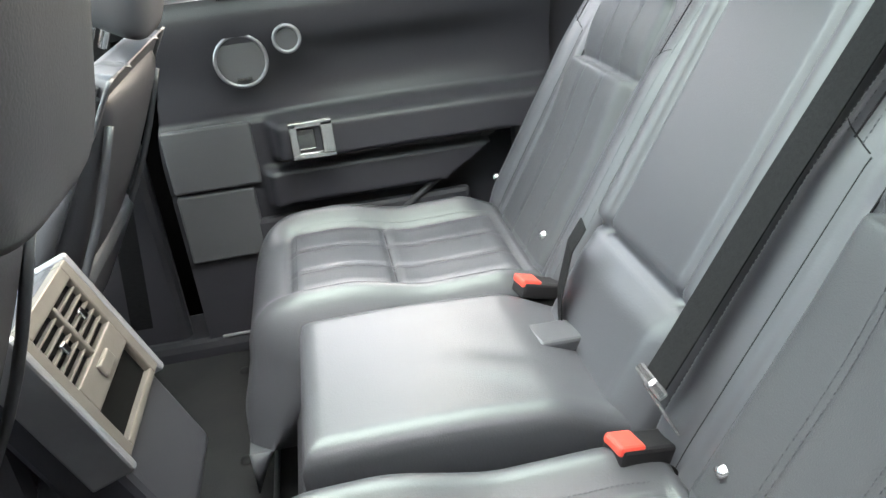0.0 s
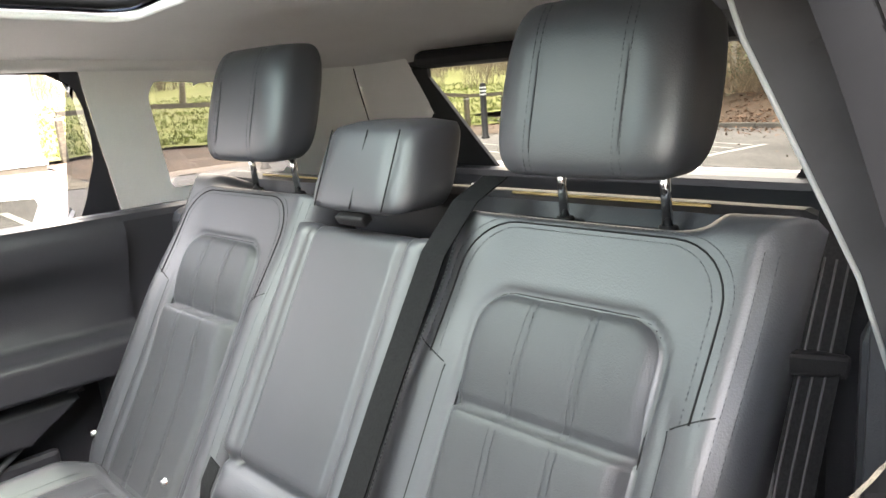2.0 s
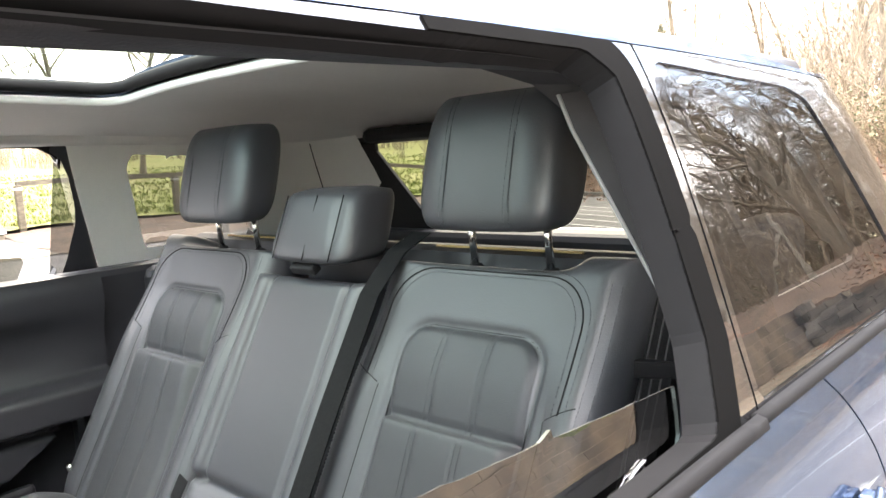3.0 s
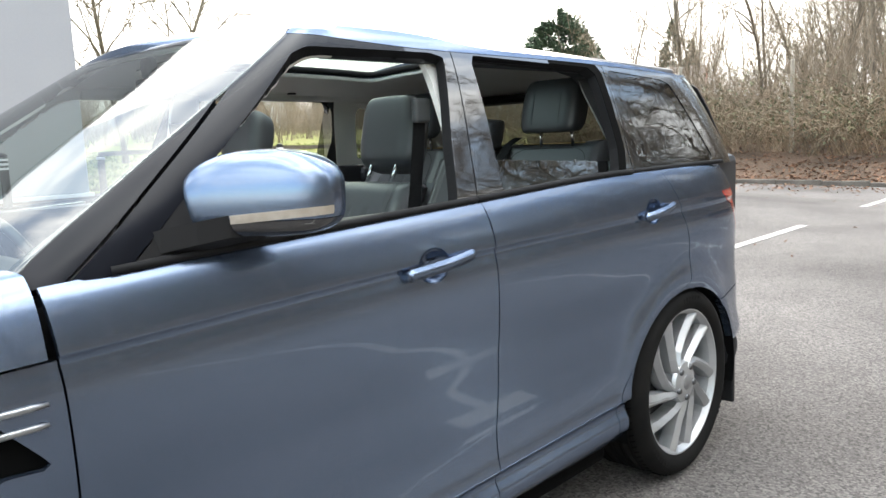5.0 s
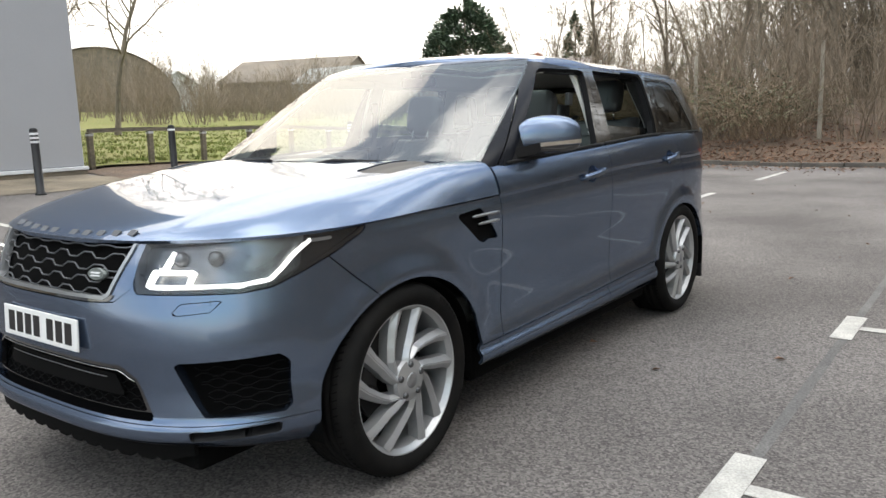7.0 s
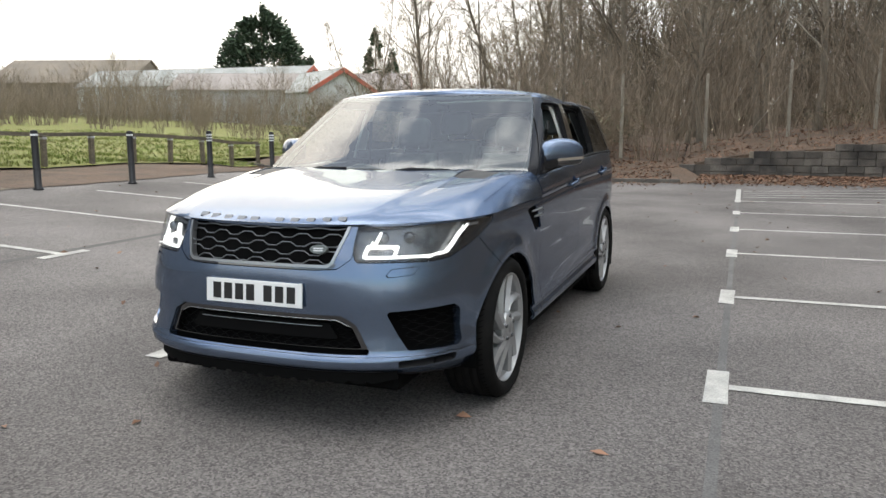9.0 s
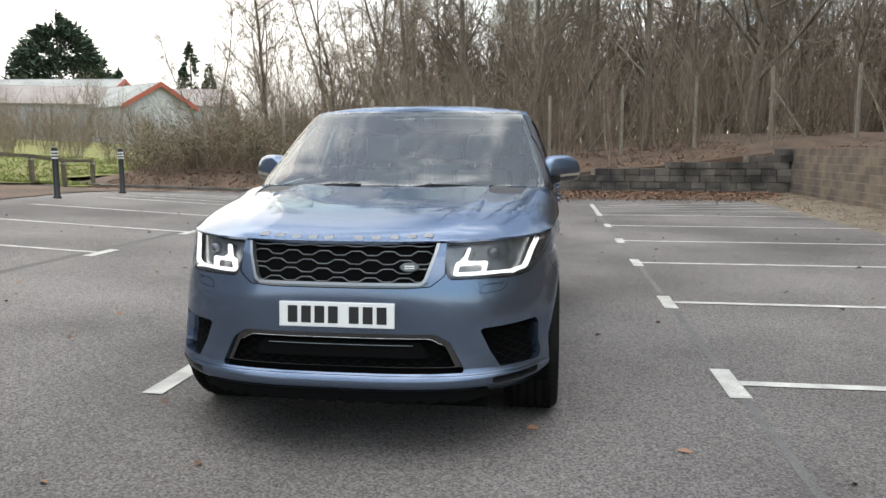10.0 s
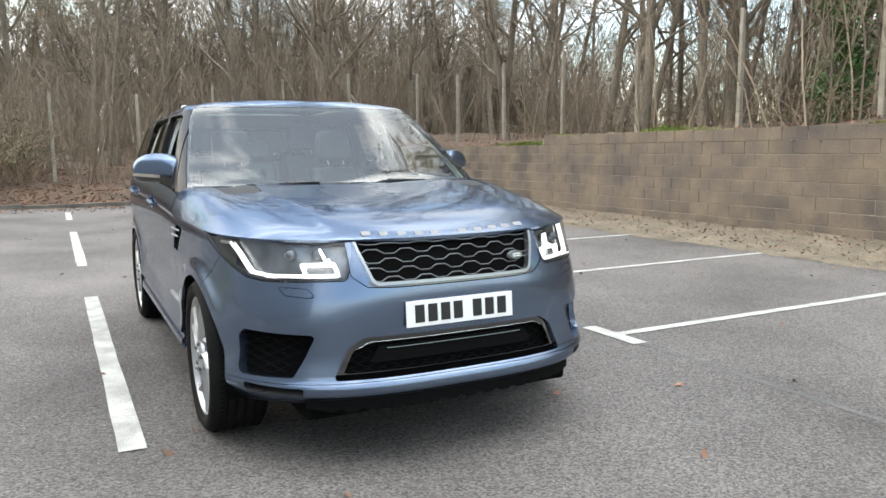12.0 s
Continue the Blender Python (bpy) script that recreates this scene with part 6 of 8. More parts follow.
for side in (1, -1):
    bm = bmesh.new()
    grid = []
    xs, zs = np.linspace(-0.335, -1.21, 94), np.linspace(0.46, 1.245, 110)
    for x in xs:
        col = []
        for z in zs:
            zz = z
            base = 0.765 - 0.012 * smooth_step(0.6, 1.1, z)
            xx = min(x, -0.335 - 0.04 * smooth_step(0.9, 1.2, z)) if x > -0.38 else x
            col.append(bm.verts.new((xx, side * (base - lining_relief(x, z)), zz)))
        grid.append(col)
    for i in range(len(xs) - 1):
        for j in range(len(zs) - 1):
            x, z = xs[i], zs[j]
            if x < -0.86 - 1.55 * (z - 0.748) and z < 0.90:
                continue
            bm.faces.new((grid[i][j], grid[i + 1][j], grid[i + 1][j + 1], grid[i][j + 1]))
    for v in [v for v in bm.verts if not v.link_faces]:
        bm.verts.remove(v)
    bmesh.ops.recalc_face_normals(bm, faces=bm.faces)
    card = part("door_lining", bm, TRIM_BLACK, rear_doors[side], "soft black door lining with armrest", smooth=True)
    if side > 0:
        card.matrix_world = pose(0, 0.060, -0.13)
    bm = bmesh.new()
    lo, hi = (0.745, 0.805) if side > 0 else (0.74, 0.86)
    add_box(bm, -1.15, -0.34, min(side * lo, side * hi), max(side * lo, side * hi), 1.175, 1.214 if side > 0 else 1.243, 0.012)
    part("door_sill_top", bm, TRIM_BLACK, card, "black window ledge", smooth=False)
    part("map_panel", boxed(-0.535, -0.345, min(side * 0.752, side * 0.731), max(side * 0.752, side * 0.731), 0.850, 0.990, 0.005), TRIM_GREY, card, "charcoal lower panel")
    part("map_panel", boxed(-0.515, -0.345, min(side * 0.758, side * 0.736), max(side * 0.758, side * 0.736), 0.680, 0.842, 0.005), TRIM_GREY, card)
    for x, z, r in ((-0.545, 1.118, 0.056), (-0.645, 1.152, 0.030)):
        yy = side * (0.753 - lining_relief(x, z) - 0.011)
        part("speaker_ring", lathe([(r, -0.004), (r, 0.004), (r - 0.007, 0.004), (r - 0.007, -0.004)], "y", (x, yy, z), 36, closed=True), SATIN, card, "satin speaker ring", smooth=True)
        part("speaker_grille", lathe([(0.0005, 0.001), (r - 0.007, 0.0), (r - 0.007, -0.003)], "y", (x, yy, z), 30), TRIM_GREY, card, "perforated speaker cover")
    part("speaker_badge", boxed(-0.560, -0.530, min(side * 0.722, side * 0.734), max(side * 0.722, side * 0.734), 1.080, 1.084), CHROME_SATIN, card)
    bm = bmesh.new()
    for x0, x1, z0, z1 in ((-0.632, -0.614, 0.912, 0.985), (-0.708, -0.680, 0.912, 0.985), (-0.708, -0.614, 0.974, 0.988), (-0.708, -0.614, 0.906, 0.920)):
        add_box(bm, x0, x1, -0.008, 0.008, z0, z1, 0.003)
    bmesh.ops.transform(bm, matrix=pose(0, side * 0.680, 0, 0, 0, 0), verts=bm.verts)
    rel = part("door_release", bm, CHROME_SATIN, card, "satin metal door release")
    part("release_lever", boxed(-0.668, -0.620, side * 0.684 - 0.004, side * 0.684 + 0.004, 0.925, 0.970, 0.003), BLACK_GLOSS, rel, "dark release lever")
    part("window_switch", boxed(-0.60, -0.52, side * 0.742 - 0.012, side * 0.742 + 0.012, 1.240, 1.248, 0.003), CHROME_SATIN, card, "satin window switch surround")
    part("switch_key", boxed(-0.575, -0.545, side * 0.742 - 0.008, side * 0.742 + 0.008, 1.247, 1.251, 0.002), BLACK_PLASTIC, card)
    part("door_pocket", boxed(-1.0, -0.50, min(side * 0.758, side * 0.735), max(side * 0.758, side * 0.735), 0.60, 0.765, 0.012), TRIM_BLACK, card, "black door pocket")
    part("trim_edge", tube([(-1.085, side * 0.742, 0.905), (-0.96, side * 0.738, 0.82), (-0.84, side * 0.735, 0.735)], 0.008, 8), TRIM_GREY, card, smooth=True)
    part("door_foot", boxed(-1.17, -0.45, min(side * 0.795, side * 0.835), max(side * 0.795, side * 0.835), 0.46, 0.97, 0.01), TRIM_BLACK, card, "black lower door panel")
    # the front door's lining, seen past the seats
    part("door_lining", boxed(-0.29, 0.80, min(side * 0.765, side * 0.82), max(side * 0.765, side * 0.82), 0.45, 1.165, 0.02), TRIM_BLACK, front_doors[side], "black front door lining")
    part("armrest", boxed(-0.25, 0.45, min(side * 0.69, side * 0.77), max(side * 0.69, side * 0.77), 0.90, 0.96, 0.02), TRIM_BLACK, front_doors[side], "black front armrest")

# headlining, pillar trims, parcel area
hl_polys = clip(ROOF, lambda p: sunroof_sdf(p[0], p[1]) + 0.0)
headlining = skin("headlining", hl_polys, HEADLINING, car, "pale grey fabric headlining", both=True, depth=0.0, lift=-0.040)
rim_pts = []
corner = 0.06
for cx, cy, a0 in ((-0.025, 0.445, 0), (-1.175, 0.445, 90), (-1.175, -0.445, 180), (-0.025, -0.445, 270), (-0.025, 0.445, 0)):
    for a in np.linspace(a0, a0 + 90, 7) if len(rim_pts) < 100 else [0]:
        x = cx + math.copysign(corner, -0.6 - cx) + corner * math.cos(radians(a))
        y = cy - math.copysign(corner, cy) + corner * math.sin(radians(a))
        rim_xy = [(x, y)]
        if rim_pts:
            px0, py0 = rim_pts[-1][:2]
            n = max(1, int(math.hypot(x - px0, y - py0) / 0.08))
            rim_xy = [(px0 + (x - px0) * k / n, py0 + (y - py0) * k / n) for k in range(1, n + 1)]
        for x, y in rim_xy:
            rim_pts.append((x, y, float(roof_mid(x)) - 0.052 - 0.06 * (abs(y) / 0.75) ** 2.6))
part("roof_opening_trim", tube(rim_pts, 0.009, 8), HEADLINING, headlining, "pale trim round the roof glass", smooth=True)
part("roof_opening_frame", tube([(p[0] * 0.985 - 0.009, p[1] * 0.965, p[2] + 0.026) for p in rim_pts], 0.013, 8), SEAL, headlining, "black roof glass frame", smooth=True)
inner_house = clip(flank, lambda p: p[2] - 1.20)
c_trim = clip(inner_house, lambda p: -1.135 - p[0])
qw_in = poly_sdf([(-1.395, 1.30), (-1.74, 1.30), (-1.60, 1.515), (-1.55, 1.53), (-1.345, 1.548), (-1.335, 1.52)], 0.008)
c_trim = clip(c_trim, lambda p: qw_in(p[0], p[2]))
b_trim = clip(clip(inner_house, lambda p: p[0] + 0.43 + 0.12 * (1.6 - p[2])), lambda p: -0.315 - p[0])
a_trim = clip(flank, lambda p: min(fw_sdf(p[0], p[2]), 0.03 + p[0] - 0.05) if p[3] < 1.5 else -1)
for side in (1, -1):
    c_edge = lambda p: -1.175 - 0.27 * (1.57 - p[2]) - p[0]
    if side > 0:
        skin("pillar_seal", c_trim, TRIM_BLACK, shell, "black door opening trim", side=side, depth=0.0, lift=-0.046)
        edge = [Vector((-1.268, 0.802, 1.195)), Vector((-1.245, 0.775, 1.30)), Vector((-1.215, 0.738, 1.40)), Vector((-1.183, 0.700, 1.503)), Vector((-1.172, 0.690, 1.545))]
        # thin pale tube painted as the highlight along the rubber seal
        part("aperture_edge", tube(edge, 0.0026, 8), SEAL_HIGHLIGHT, shell, "highlight on the seal's edge, painted as a pale line", smooth=True)
        bm = bmesh.new()
        row = [[bm.verts.new(p + Vector((-0.06 * w, 0.10 * w, 0.01 * w))) for w in (0.0, 0.35, 0.7, 1.0)] for p in edge]
        for p0, p1 in zip(row, row[1:]):
            for k in range(3):
                bm.faces.new((p0[k], p1[k], p1[k + 1], p0[k + 1]))
        # the haze over this dark panel is put into its colour
        part("aperture_trim", bm, HAZED_TRIM, shell, "inner door opening panel, black lightened for haze")
    if side < 0:
        skin("pillar_seal", clip(clip(c_trim, lambda p: -c_edge(p)), lambda p: rw_far_sdf(p[0], p[2]) - 0.006), TRIM_BLACK, shell, "black door opening trim", side=side, depth=0.0, lift=-0.053)
    skin("pillar_trim", clip(clip(c_trim, c_edge), lambda p: p[2] - 1.0), HEADLINING, shell, "pale grey rear pillar trim", side=side, depth=0.0, lift=-0.055)
    skin("pillar_trim", clip(clip(back, lambda p: p[1] - 0.58), lambda p: p[2] - 1.20), HEADLINING, shell, side=side, depth=0.0, lift=-0.050)
    part("pillar_base", boxed(-1.55, -1.27 if side > 0 else -1.12, min(side * 0.772, side * 0.845), max(side * 0.772, side * 0.845), 0.60, 1.37 if side > 0 else 1.245, 0.02), TRIM_BLACK, shell, "black pillar base trim")
    skin("pillar_trim", b_trim, HEADLINING, shell, side=side, depth=0.02, lift=-0.050)
    skin("pillar_trim", a_trim, HEADLINING, shell, side=side, depth=0.01, lift=-0.035)
    skin("frame_seal", door_frame_r if side > 0 else clip(door_frame_r, lambda p: rw_far_sdf(p[0], p[2])), SEAL, rear_doors[side], "black door frame inner", side=side, depth=0.0, lift=-0.034)
    skin("frame_seal", door_frame_f, SEAL, front_doors[side], side=side, depth=0.0, lift=-0.034)
    rail_pts = [(x, side * (float(glass_y(1.585)) - 0.050), 1.592 - 0.02 * smooth_step(-1.0, -1.9, x)) for x in np.linspace(0.05, -1.75, 24)]
    part("cant_rail_trim", tube(rail_pts, 0.030, 8), TRIM_BLACK if side > 0 else HEADLINING, headlining, smooth=True)
    if side > 0:
        bm = bmesh.new()
        inner = [(-0.30, 0.672, 1.588), (-0.95, 0.664, 1.581), (-1.06, 0.655, 1.578), (-1.17, 0.655, 1.560), (-1.21, 0.668, 1.530), (-1.20, 0.690, 1.500)]
        row = [[bm.verts.new((x - 0.02 * w, y + 0.12 * w, z - 0.012 * w)) for w in (0.0, 0.5, 1.0)] for x, y, z in inner]
        for p0, p1 in zip(row, row[1:]):
            for k in range(2):
                bm.faces.new((p0[k], p1[k], p1[k + 1], p0[k + 1]))
        # lightened in colour for haze, like the door opening panel
        part("aperture_trim", bm, HAZED_TRIM, shell, "trim along the roof edge, black lightened for haze")
    gh = part("grab_handle", boxed(-0.86, -0.66, side * 0.695 - 0.012, side * 0.695 + 0.012, 1.588, 1.618, 0.008), HEADLINING, headlining, "pale grab handle")
    part("coat_hook", boxed(-0.905, -0.862, side * 0.692 - 0.011, side * 0.692 + 0.011, 1.590, 1.614, 0.004), BLACK_PLASTIC, headlining, "dark coat hook")
    part("side_trim", boxed(-2.10, -1.34, min(side * 0.74, side * 0.90), max(side * 0.74, side * 0.90), 0.60, 1.235, 0.03), TRIM_BLACK, car, "black luggage side trim")
    part("seat_side_bolster", boxed(-0.20, -0.080, min(side * 0.660, side * 0.692), max(side * 0.660, side * 0.692), -0.20, 0.60, 0.012, m=BACK_FRAME), HAZED_TRIM, car, "black seat side trim")
part("rear_header_trim", boxed(-2.02, -1.90, -0.50, 0.50, 1.522, 1.565, 0.02), BLACK_PLASTIC, headlining, "black tailgate header")
part("tailgate_lining", boxed(-2.18, -2.05, -0.72, 0.72, 0.60, 1.255, 0.02), TRIM_BLACK, car, "black tailgate lining")
for side in (1, -1):
    ring = [(0.86, 1.20), (0.37, 1.20), (0.385, 1.247), (0.435, 1.32), (0.505, 1.43), (0.550, 1.500), (0.545, 1.525), (0.50, 1.532), (0.50, 1.565), (0.70, 1.560), (0.755, 1.525), (0.79, 1.44)]
    bm = bmesh.new()
    lean = lambda z: -2.135 + 0.32 * (z - 1.20)
    faces = [[bm.verts.new((lean(z) + d, side * y, z)) for y, z in ring] for d in (0.022, 0.034)]
    bm.faces.new(faces[0])
    bm.faces.new(faces[1])
    for k in range(len(ring)):
        j = (k + 1) % len(ring)
        bm.faces.new((faces[0][k], faces[0][j], faces[1][j], faces[1][k]))
    bmesh.ops.recalc_face_normals(bm, faces=bm.faces)
    part("tailgate_pillar", bm, BLACK_PLASTIC, car, "black tailgate pillar trim")
part("load_cover", boxed(-2.06, -1.46, -0.70, 0.70, 1.13, 1.15, 0.006), TRIM_BLACK, car, "black load cover")
for sd in (1, -1):
    yc = IY + sd * 0.420
    pts = [on_back(sd * a, 0.652 + 0.046 * smooth_step(0.105, 0.15, a), yc, -0.010 - 0.02 * smooth_step(0.10, 0.15, a)) for a in np.linspace(0.09, 0.225, 16)]
    part("seat_top_piping", tube(pts, 0.0035, 6), CURTAIN_GOLD, cs, "tan seat top edge", smooth=True)
    part("seat_top_piping", tube([(-1.440, IY + sd * y, 1.314) for y in np.linspace(0.20, 0.52, 8)], 0.0022, 6), CURTAIN_GOLD, cs, smooth=True)
part("seat_back_panel", boxed(-1.50, -1.42, -0.68, 0.68, 0.55, 1.315, 0.03), TRIM_BLACK, car, "black carpeted seat back")

# floor, mats and sill
floor = part("cabin_floor", boxed(-1.25, 1.1, -0.80, 0.80, 0.36, 0.435, 0.02), CARPET, car, "black carpeted floor")
for side in (1, -1):
    mat = part("floor_mat", boxed(-0.500, -0.10, min(side * 0.16, side * 0.73) + IY, max(side * 0.16, side * 0.73) + IY, 0.436, 0.450, 0.006), CARPET, floor, "black carpet mat")
    x0, x1, y0, y1 = -0.497, -0.10, side * 0.16 + IY, side * 0.73 + IY
    part("mat_edge", tube([(x1, y0, 0.450), (x0 + 0.02, y0, 0.450), (x0, y0 + side * 0.02, 0.450), (x0, y1, 0.450)], 0.006, 6), TRIM_GREY, mat, "bound mat edge", smooth=True)
    for x, y in ((-0.44, 0.30), (-0.42, 0.62)):
        part("mat_clip", lathe([(0.0005, 0.006), (0.012, 0.005), (0.014, 0.0)], "z", (x, side * y, 0.450), 14), BLACK_PLASTIC, mat, smooth=True)
    part("sill_trim", boxed(-1.0, 0.7, min(side * 0.735, side * 0.90), max(side * 0.735, side * 0.90), 0.40, 0.478, 0.02), TRIM_BLACK, floor, "black sill trim")
    part("tread_plate", boxed(-0.62, -0.365, min(side * 0.742, side * 0.80), max(side * 0.742, side * 0.80), 0.476, 0.481, 0.002), ALLOY, floor, "bright metal tread plate")
part("tunnel", boxed(-0.55, 1.0, IY - 0.14, IY + 0.14, 0.40, 0.52, 0.04), CARPET, floor, "carpeted tunnel")
part("seat_base", boxed(-1.15, -0.565, -0.70, 0.70, 0.40, 0.66, 0.04), TRIM_BLACK, car, "black rear seat base")

# centre console with its rear air vents
con = part("centre_console", boxed(-0.275, 0.85, IY - 0.112, IY + 0.112, 0.45, 0.955, 0.025), TRIM_BLACK, car, "black centre console with rear vents")
face = pose(-0.352, IY, 0.912, 0, 0, 0) @ Matrix.Rotation(radians(22), 4, "Y") @ Matrix.Diagonal((1, 1.05, 1.16, 1))
def on_face(x0, x1, y0, y1, z0, z1, bevel=0.0):
    return boxed(x0, x1, y0, y1, z0, z1, bevel, m=face)
part("console_body", on_face(0.005, 0.09, -0.108, 0.108, -0.22, 0.085, 0.012), TRIM_BLACK, con)
vent_frame = bmesh.new()
for x0, x1, y0, y1, z0, z1 in ((-0.010, 0.006, -0.10, -0.078, -0.088, 0.085), (-0.010, 0.006, 0.078, 0.10, -0.088, 0.085), (-0.010, 0.006, -0.078, 0.078, 0.066, 0.085),
                               (-0.010, 0.006, -0.078, 0.078, -0.088, -0.078), (-0.010, 0.006, -0.078, 0.078, -0.034, 0.000), (-0.010, 0.006, -0.004, 0.004, 0.0, 0.066)):
    add_box(vent_frame, x0, x1, y0, y1, z0, z1, 0.002)
bmesh.ops.transform(vent_frame, matrix=face, verts=vent_frame.verts)
vf = part("vent_frame", vent_frame, CHAMPAGNE, con, "satin silver vent panel")
part("vent_recess", on_face(0.001, 0.004, -0.078, 0.078, -0.080, 0.066), DARK, vf)
for s in (-1, 1):
    for k in range(5):
        z = 0.010 + 0.0115 * k
        part("vent_slat", on_face(-0.007, 0.002, s * 0.041 - 0.035, s * 0.041 + 0.035, z - 0.0012, z + 0.0012, 0.0004), CHAMPAGNE, vf, "thin vent slat")
    part("vent_tab", on_face(-0.012, -0.006, s * 0.041 - 0.007, s * 0.041 + 0.007, 0.026, 0.040, 0.002), CHROME, vf)
part("vent_knob", on_face(-0.015, -0.008, -0.022, 0.022, -0.026, -0.008, 0.003), CHAMPAGNE, vf, "satin rocker")
part("console_side", on_face(-0.012, 0.05, 0.098, 0.112, -0.098, 0.09, 0.004), SATIN, con, "grey console edge")
part("console_side", on_face(-0.012, 0.05, -0.112, -0.098, -0.098, 0.09, 0.004), SATIN, con)
part("console_low", boxed(-0.395, -0.27, IY - 0.100, IY + 0.100, 0.44, 0.80, 0.02), TRIM_BLACK, con)


# front seats
def front_seat(yc, back=0.0, rest=0.0):
    N = Vector((0.857, 0, 0.515))
    S = Vector((-0.515, 0, 0.857))
    def front_relief(a, s):
        h = 0.030 * smooth_step(0.12, 0.19, abs(a)) * (1 - smooth_step(0.38, 0.55, s))
        h += groove(abs(abs(a) - 0.125), 0.005, 0.006) + (groove(abs(abs(a) - 0.042), 0.005, 0.004) if s < 0.5 else 0) + groove(abs(s - 0.38) + (0 if abs(a) < 0.125 else 1), 0.006, 0.006)
        w = 0.245 - 0.03 * smooth_step(0.35, 0.6, s)
        h -= rounded(min(w - abs(a), 0.62 - s), 0.06)
        return h
    foot = Vector((-0.060 - back, yc, 0.715))
    seat = relief_block("front_seat", foot, (0, 1, 0), S, N, -0.245, 0.245, 0.0, 0.62, front_relief, 0.055, LEATHER, car, "black leather front seat", 48, 60)
    def shell_relief(a, s):
        return 0.030 * math.sin(math.pi * min(1, max(0, (s + 0.02) / 0.66))) - rounded(min(0.235 - abs(a), 0.60 - s), 0.05) + 0.012 * (1 - (a / 0.235) ** 2)
    relief_block("seat_back_shell", foot - N * 0.055, (0, 1, 0), S, -N, -0.235, 0.235, 0.0, 0.60, shell_relief, 0.01, TRIM_BLACK, seat, "black seat back shell", 30, 40)
    relief_block("seat_pocket", foot - N * 0.096 + S * 0.10, (0, 1, 0), S, -N, -0.185, 0.185, 0.0, 0.20, lambda a, s: 0.016 - rounded(min(0.185 - abs(a), s, 0.2 - s), 0.016), 0.01, LEATHER, seat, "slack leather map pocket", 24, 20)
    for s in (-1, 1):
        part("seat_piping", tube([foot - N * (0.070 + 0.03 * math.sin(math.pi * t)) + S * (0.05 + 0.5 * t) + Vector((0, s * (0.225 - 0.02 * t), 0)) for t in np.linspace(0, 1, 10)], 0.007, 6), LEATHER, seat, "sewn piping along the seat back", smooth=True)
    def cush(a, s):
        return 0.02 * smooth_step(0.13, 0.2, abs(a)) - rounded(min(0.25 - abs(a), 0.52 - s), 0.05) + groove(abs(abs(a) - 0.125), 0.005, 0.005)
    relief_block("seat_cushion", (-0.07, yc, 0.715), (0, 1, 0), (1, 0, 0.05), (0, 0, 1), -0.25, 0.25, 0.0, 0.52, cush, 0.18, LEATHER, seat, "black leather front cushion", 36, 40)
    part("seat_rail", boxed(-0.12, 0.40, yc - 0.20, yc + 0.20, 0.435, 0.55, 0.02), BLACK_PLASTIC, seat, "black seat base")
    c = foot + S * 0.755 + N * 0.015 - Vector((rest, 0, 0))
    bm = bmesh.new()
    rings = []
    for t in np.linspace(-1, 1, 24):
        k = max(0.0, 1 - abs(t) ** 4) ** 0.25
        ring = []
        for b in np.linspace(0, 2 * math.pi, 45)[:-1]:
            cb, sb = math.cos(b), math.sin(b)
            y = math.copysign(abs(cb) ** 0.5, cb) * 0.135 * (0.45 + 0.55 * k)
            x = math.copysign(abs(sb) ** 0.7, sb) * 0.058 * (0.3 + 0.7 * k)
            x += groove(abs(abs(y) - 0.055), 0.005, 0.004) * (1 if sb > 0 else 0)
            ring.append(bm.verts.new(c + Vector((0, y, 0)) + N * x + Vector((-0.22, 0, 0.975)) * t * 0.118))
        rings.append(ring)
    for a, b in zip(rings, rings[1:]):
        for k in range(44):
            bm.faces.new((a[k], a[(k + 1) % 44], b[(k + 1) % 44], b[k]))
    bm.faces.new(rings[0][::-1])
    bm.faces.new(rings[-1])
    bmesh.ops.recalc_face_normals(bm, faces=bm.faces)
    hr = part("headrest", bm, LEATHER, seat, "black leather headrest", smooth=True)
    for dy in (-0.06, 0.06):
        part("headrest_post", tube([c - S * 0.17 - N * 0.01 + Vector((0, dy, 0)), c - S * 0.08 + Vector((0, dy, 0))], 0.007, 10), CHROME, hr, smooth=True)
    return seat


front_seat(0.405, 0.004, 0.06)
front_seat(-0.385)

# dashboard, screens and steering wheel
bm = bmesh.new()
prof = [(1.04, 1.128), (0.86, 1.122), (0.70, 1.118), (0.60, 1.090), (0.565, 1.03), (0.60, 0.93), (0.66, 0.75), (0.75, 0.60), (1.0, 0.55)]
rings = []
for y in np.linspace(-0.80, 0.80, 21):
    k = 1 - 0.25 * (abs(y) / 0.8) ** 3
    rings.append([bm.verts.new((x - 0.20 * (abs(y) / 0.8) ** 2.5 * (1 if x > 0.8 else 0.1), y, z - 0.012 * (abs(y) / 0.8) ** 2)) for x, z in prof])
for a, b in zip(rings, rings[1:]):
    for k in range(len(prof) - 1):
        bm.faces.new((a[k], a[k + 1], b[k + 1], b[k]))
bm.faces.new(rings[0])
bm.faces.new(rings[-1][::-1])
bmesh.ops.recalc_face_normals(bm, faces=bm.faces)
dash = part("dashboard", bm, TRIM_BLACK, car, "dark padded dashboard", smooth=True)
part("dash_trim", boxed(0.56, 0.585, -0.70, 0.70, 0.985, 1.005, 0.004), SATIN, dash, "satin dash strip")
part("screen", boxed(0.545, 0.57, -0.13, 0.16, 0.86, 0.985, 0.006), BLACK_GLOSS, dash, "dark centre screen")
part("instrument_hood", boxed(0.55, 0.78, -0.56, -0.18, 1.08, 1.155, 0.03), TRIM_BLACK, dash, "black instrument hood")
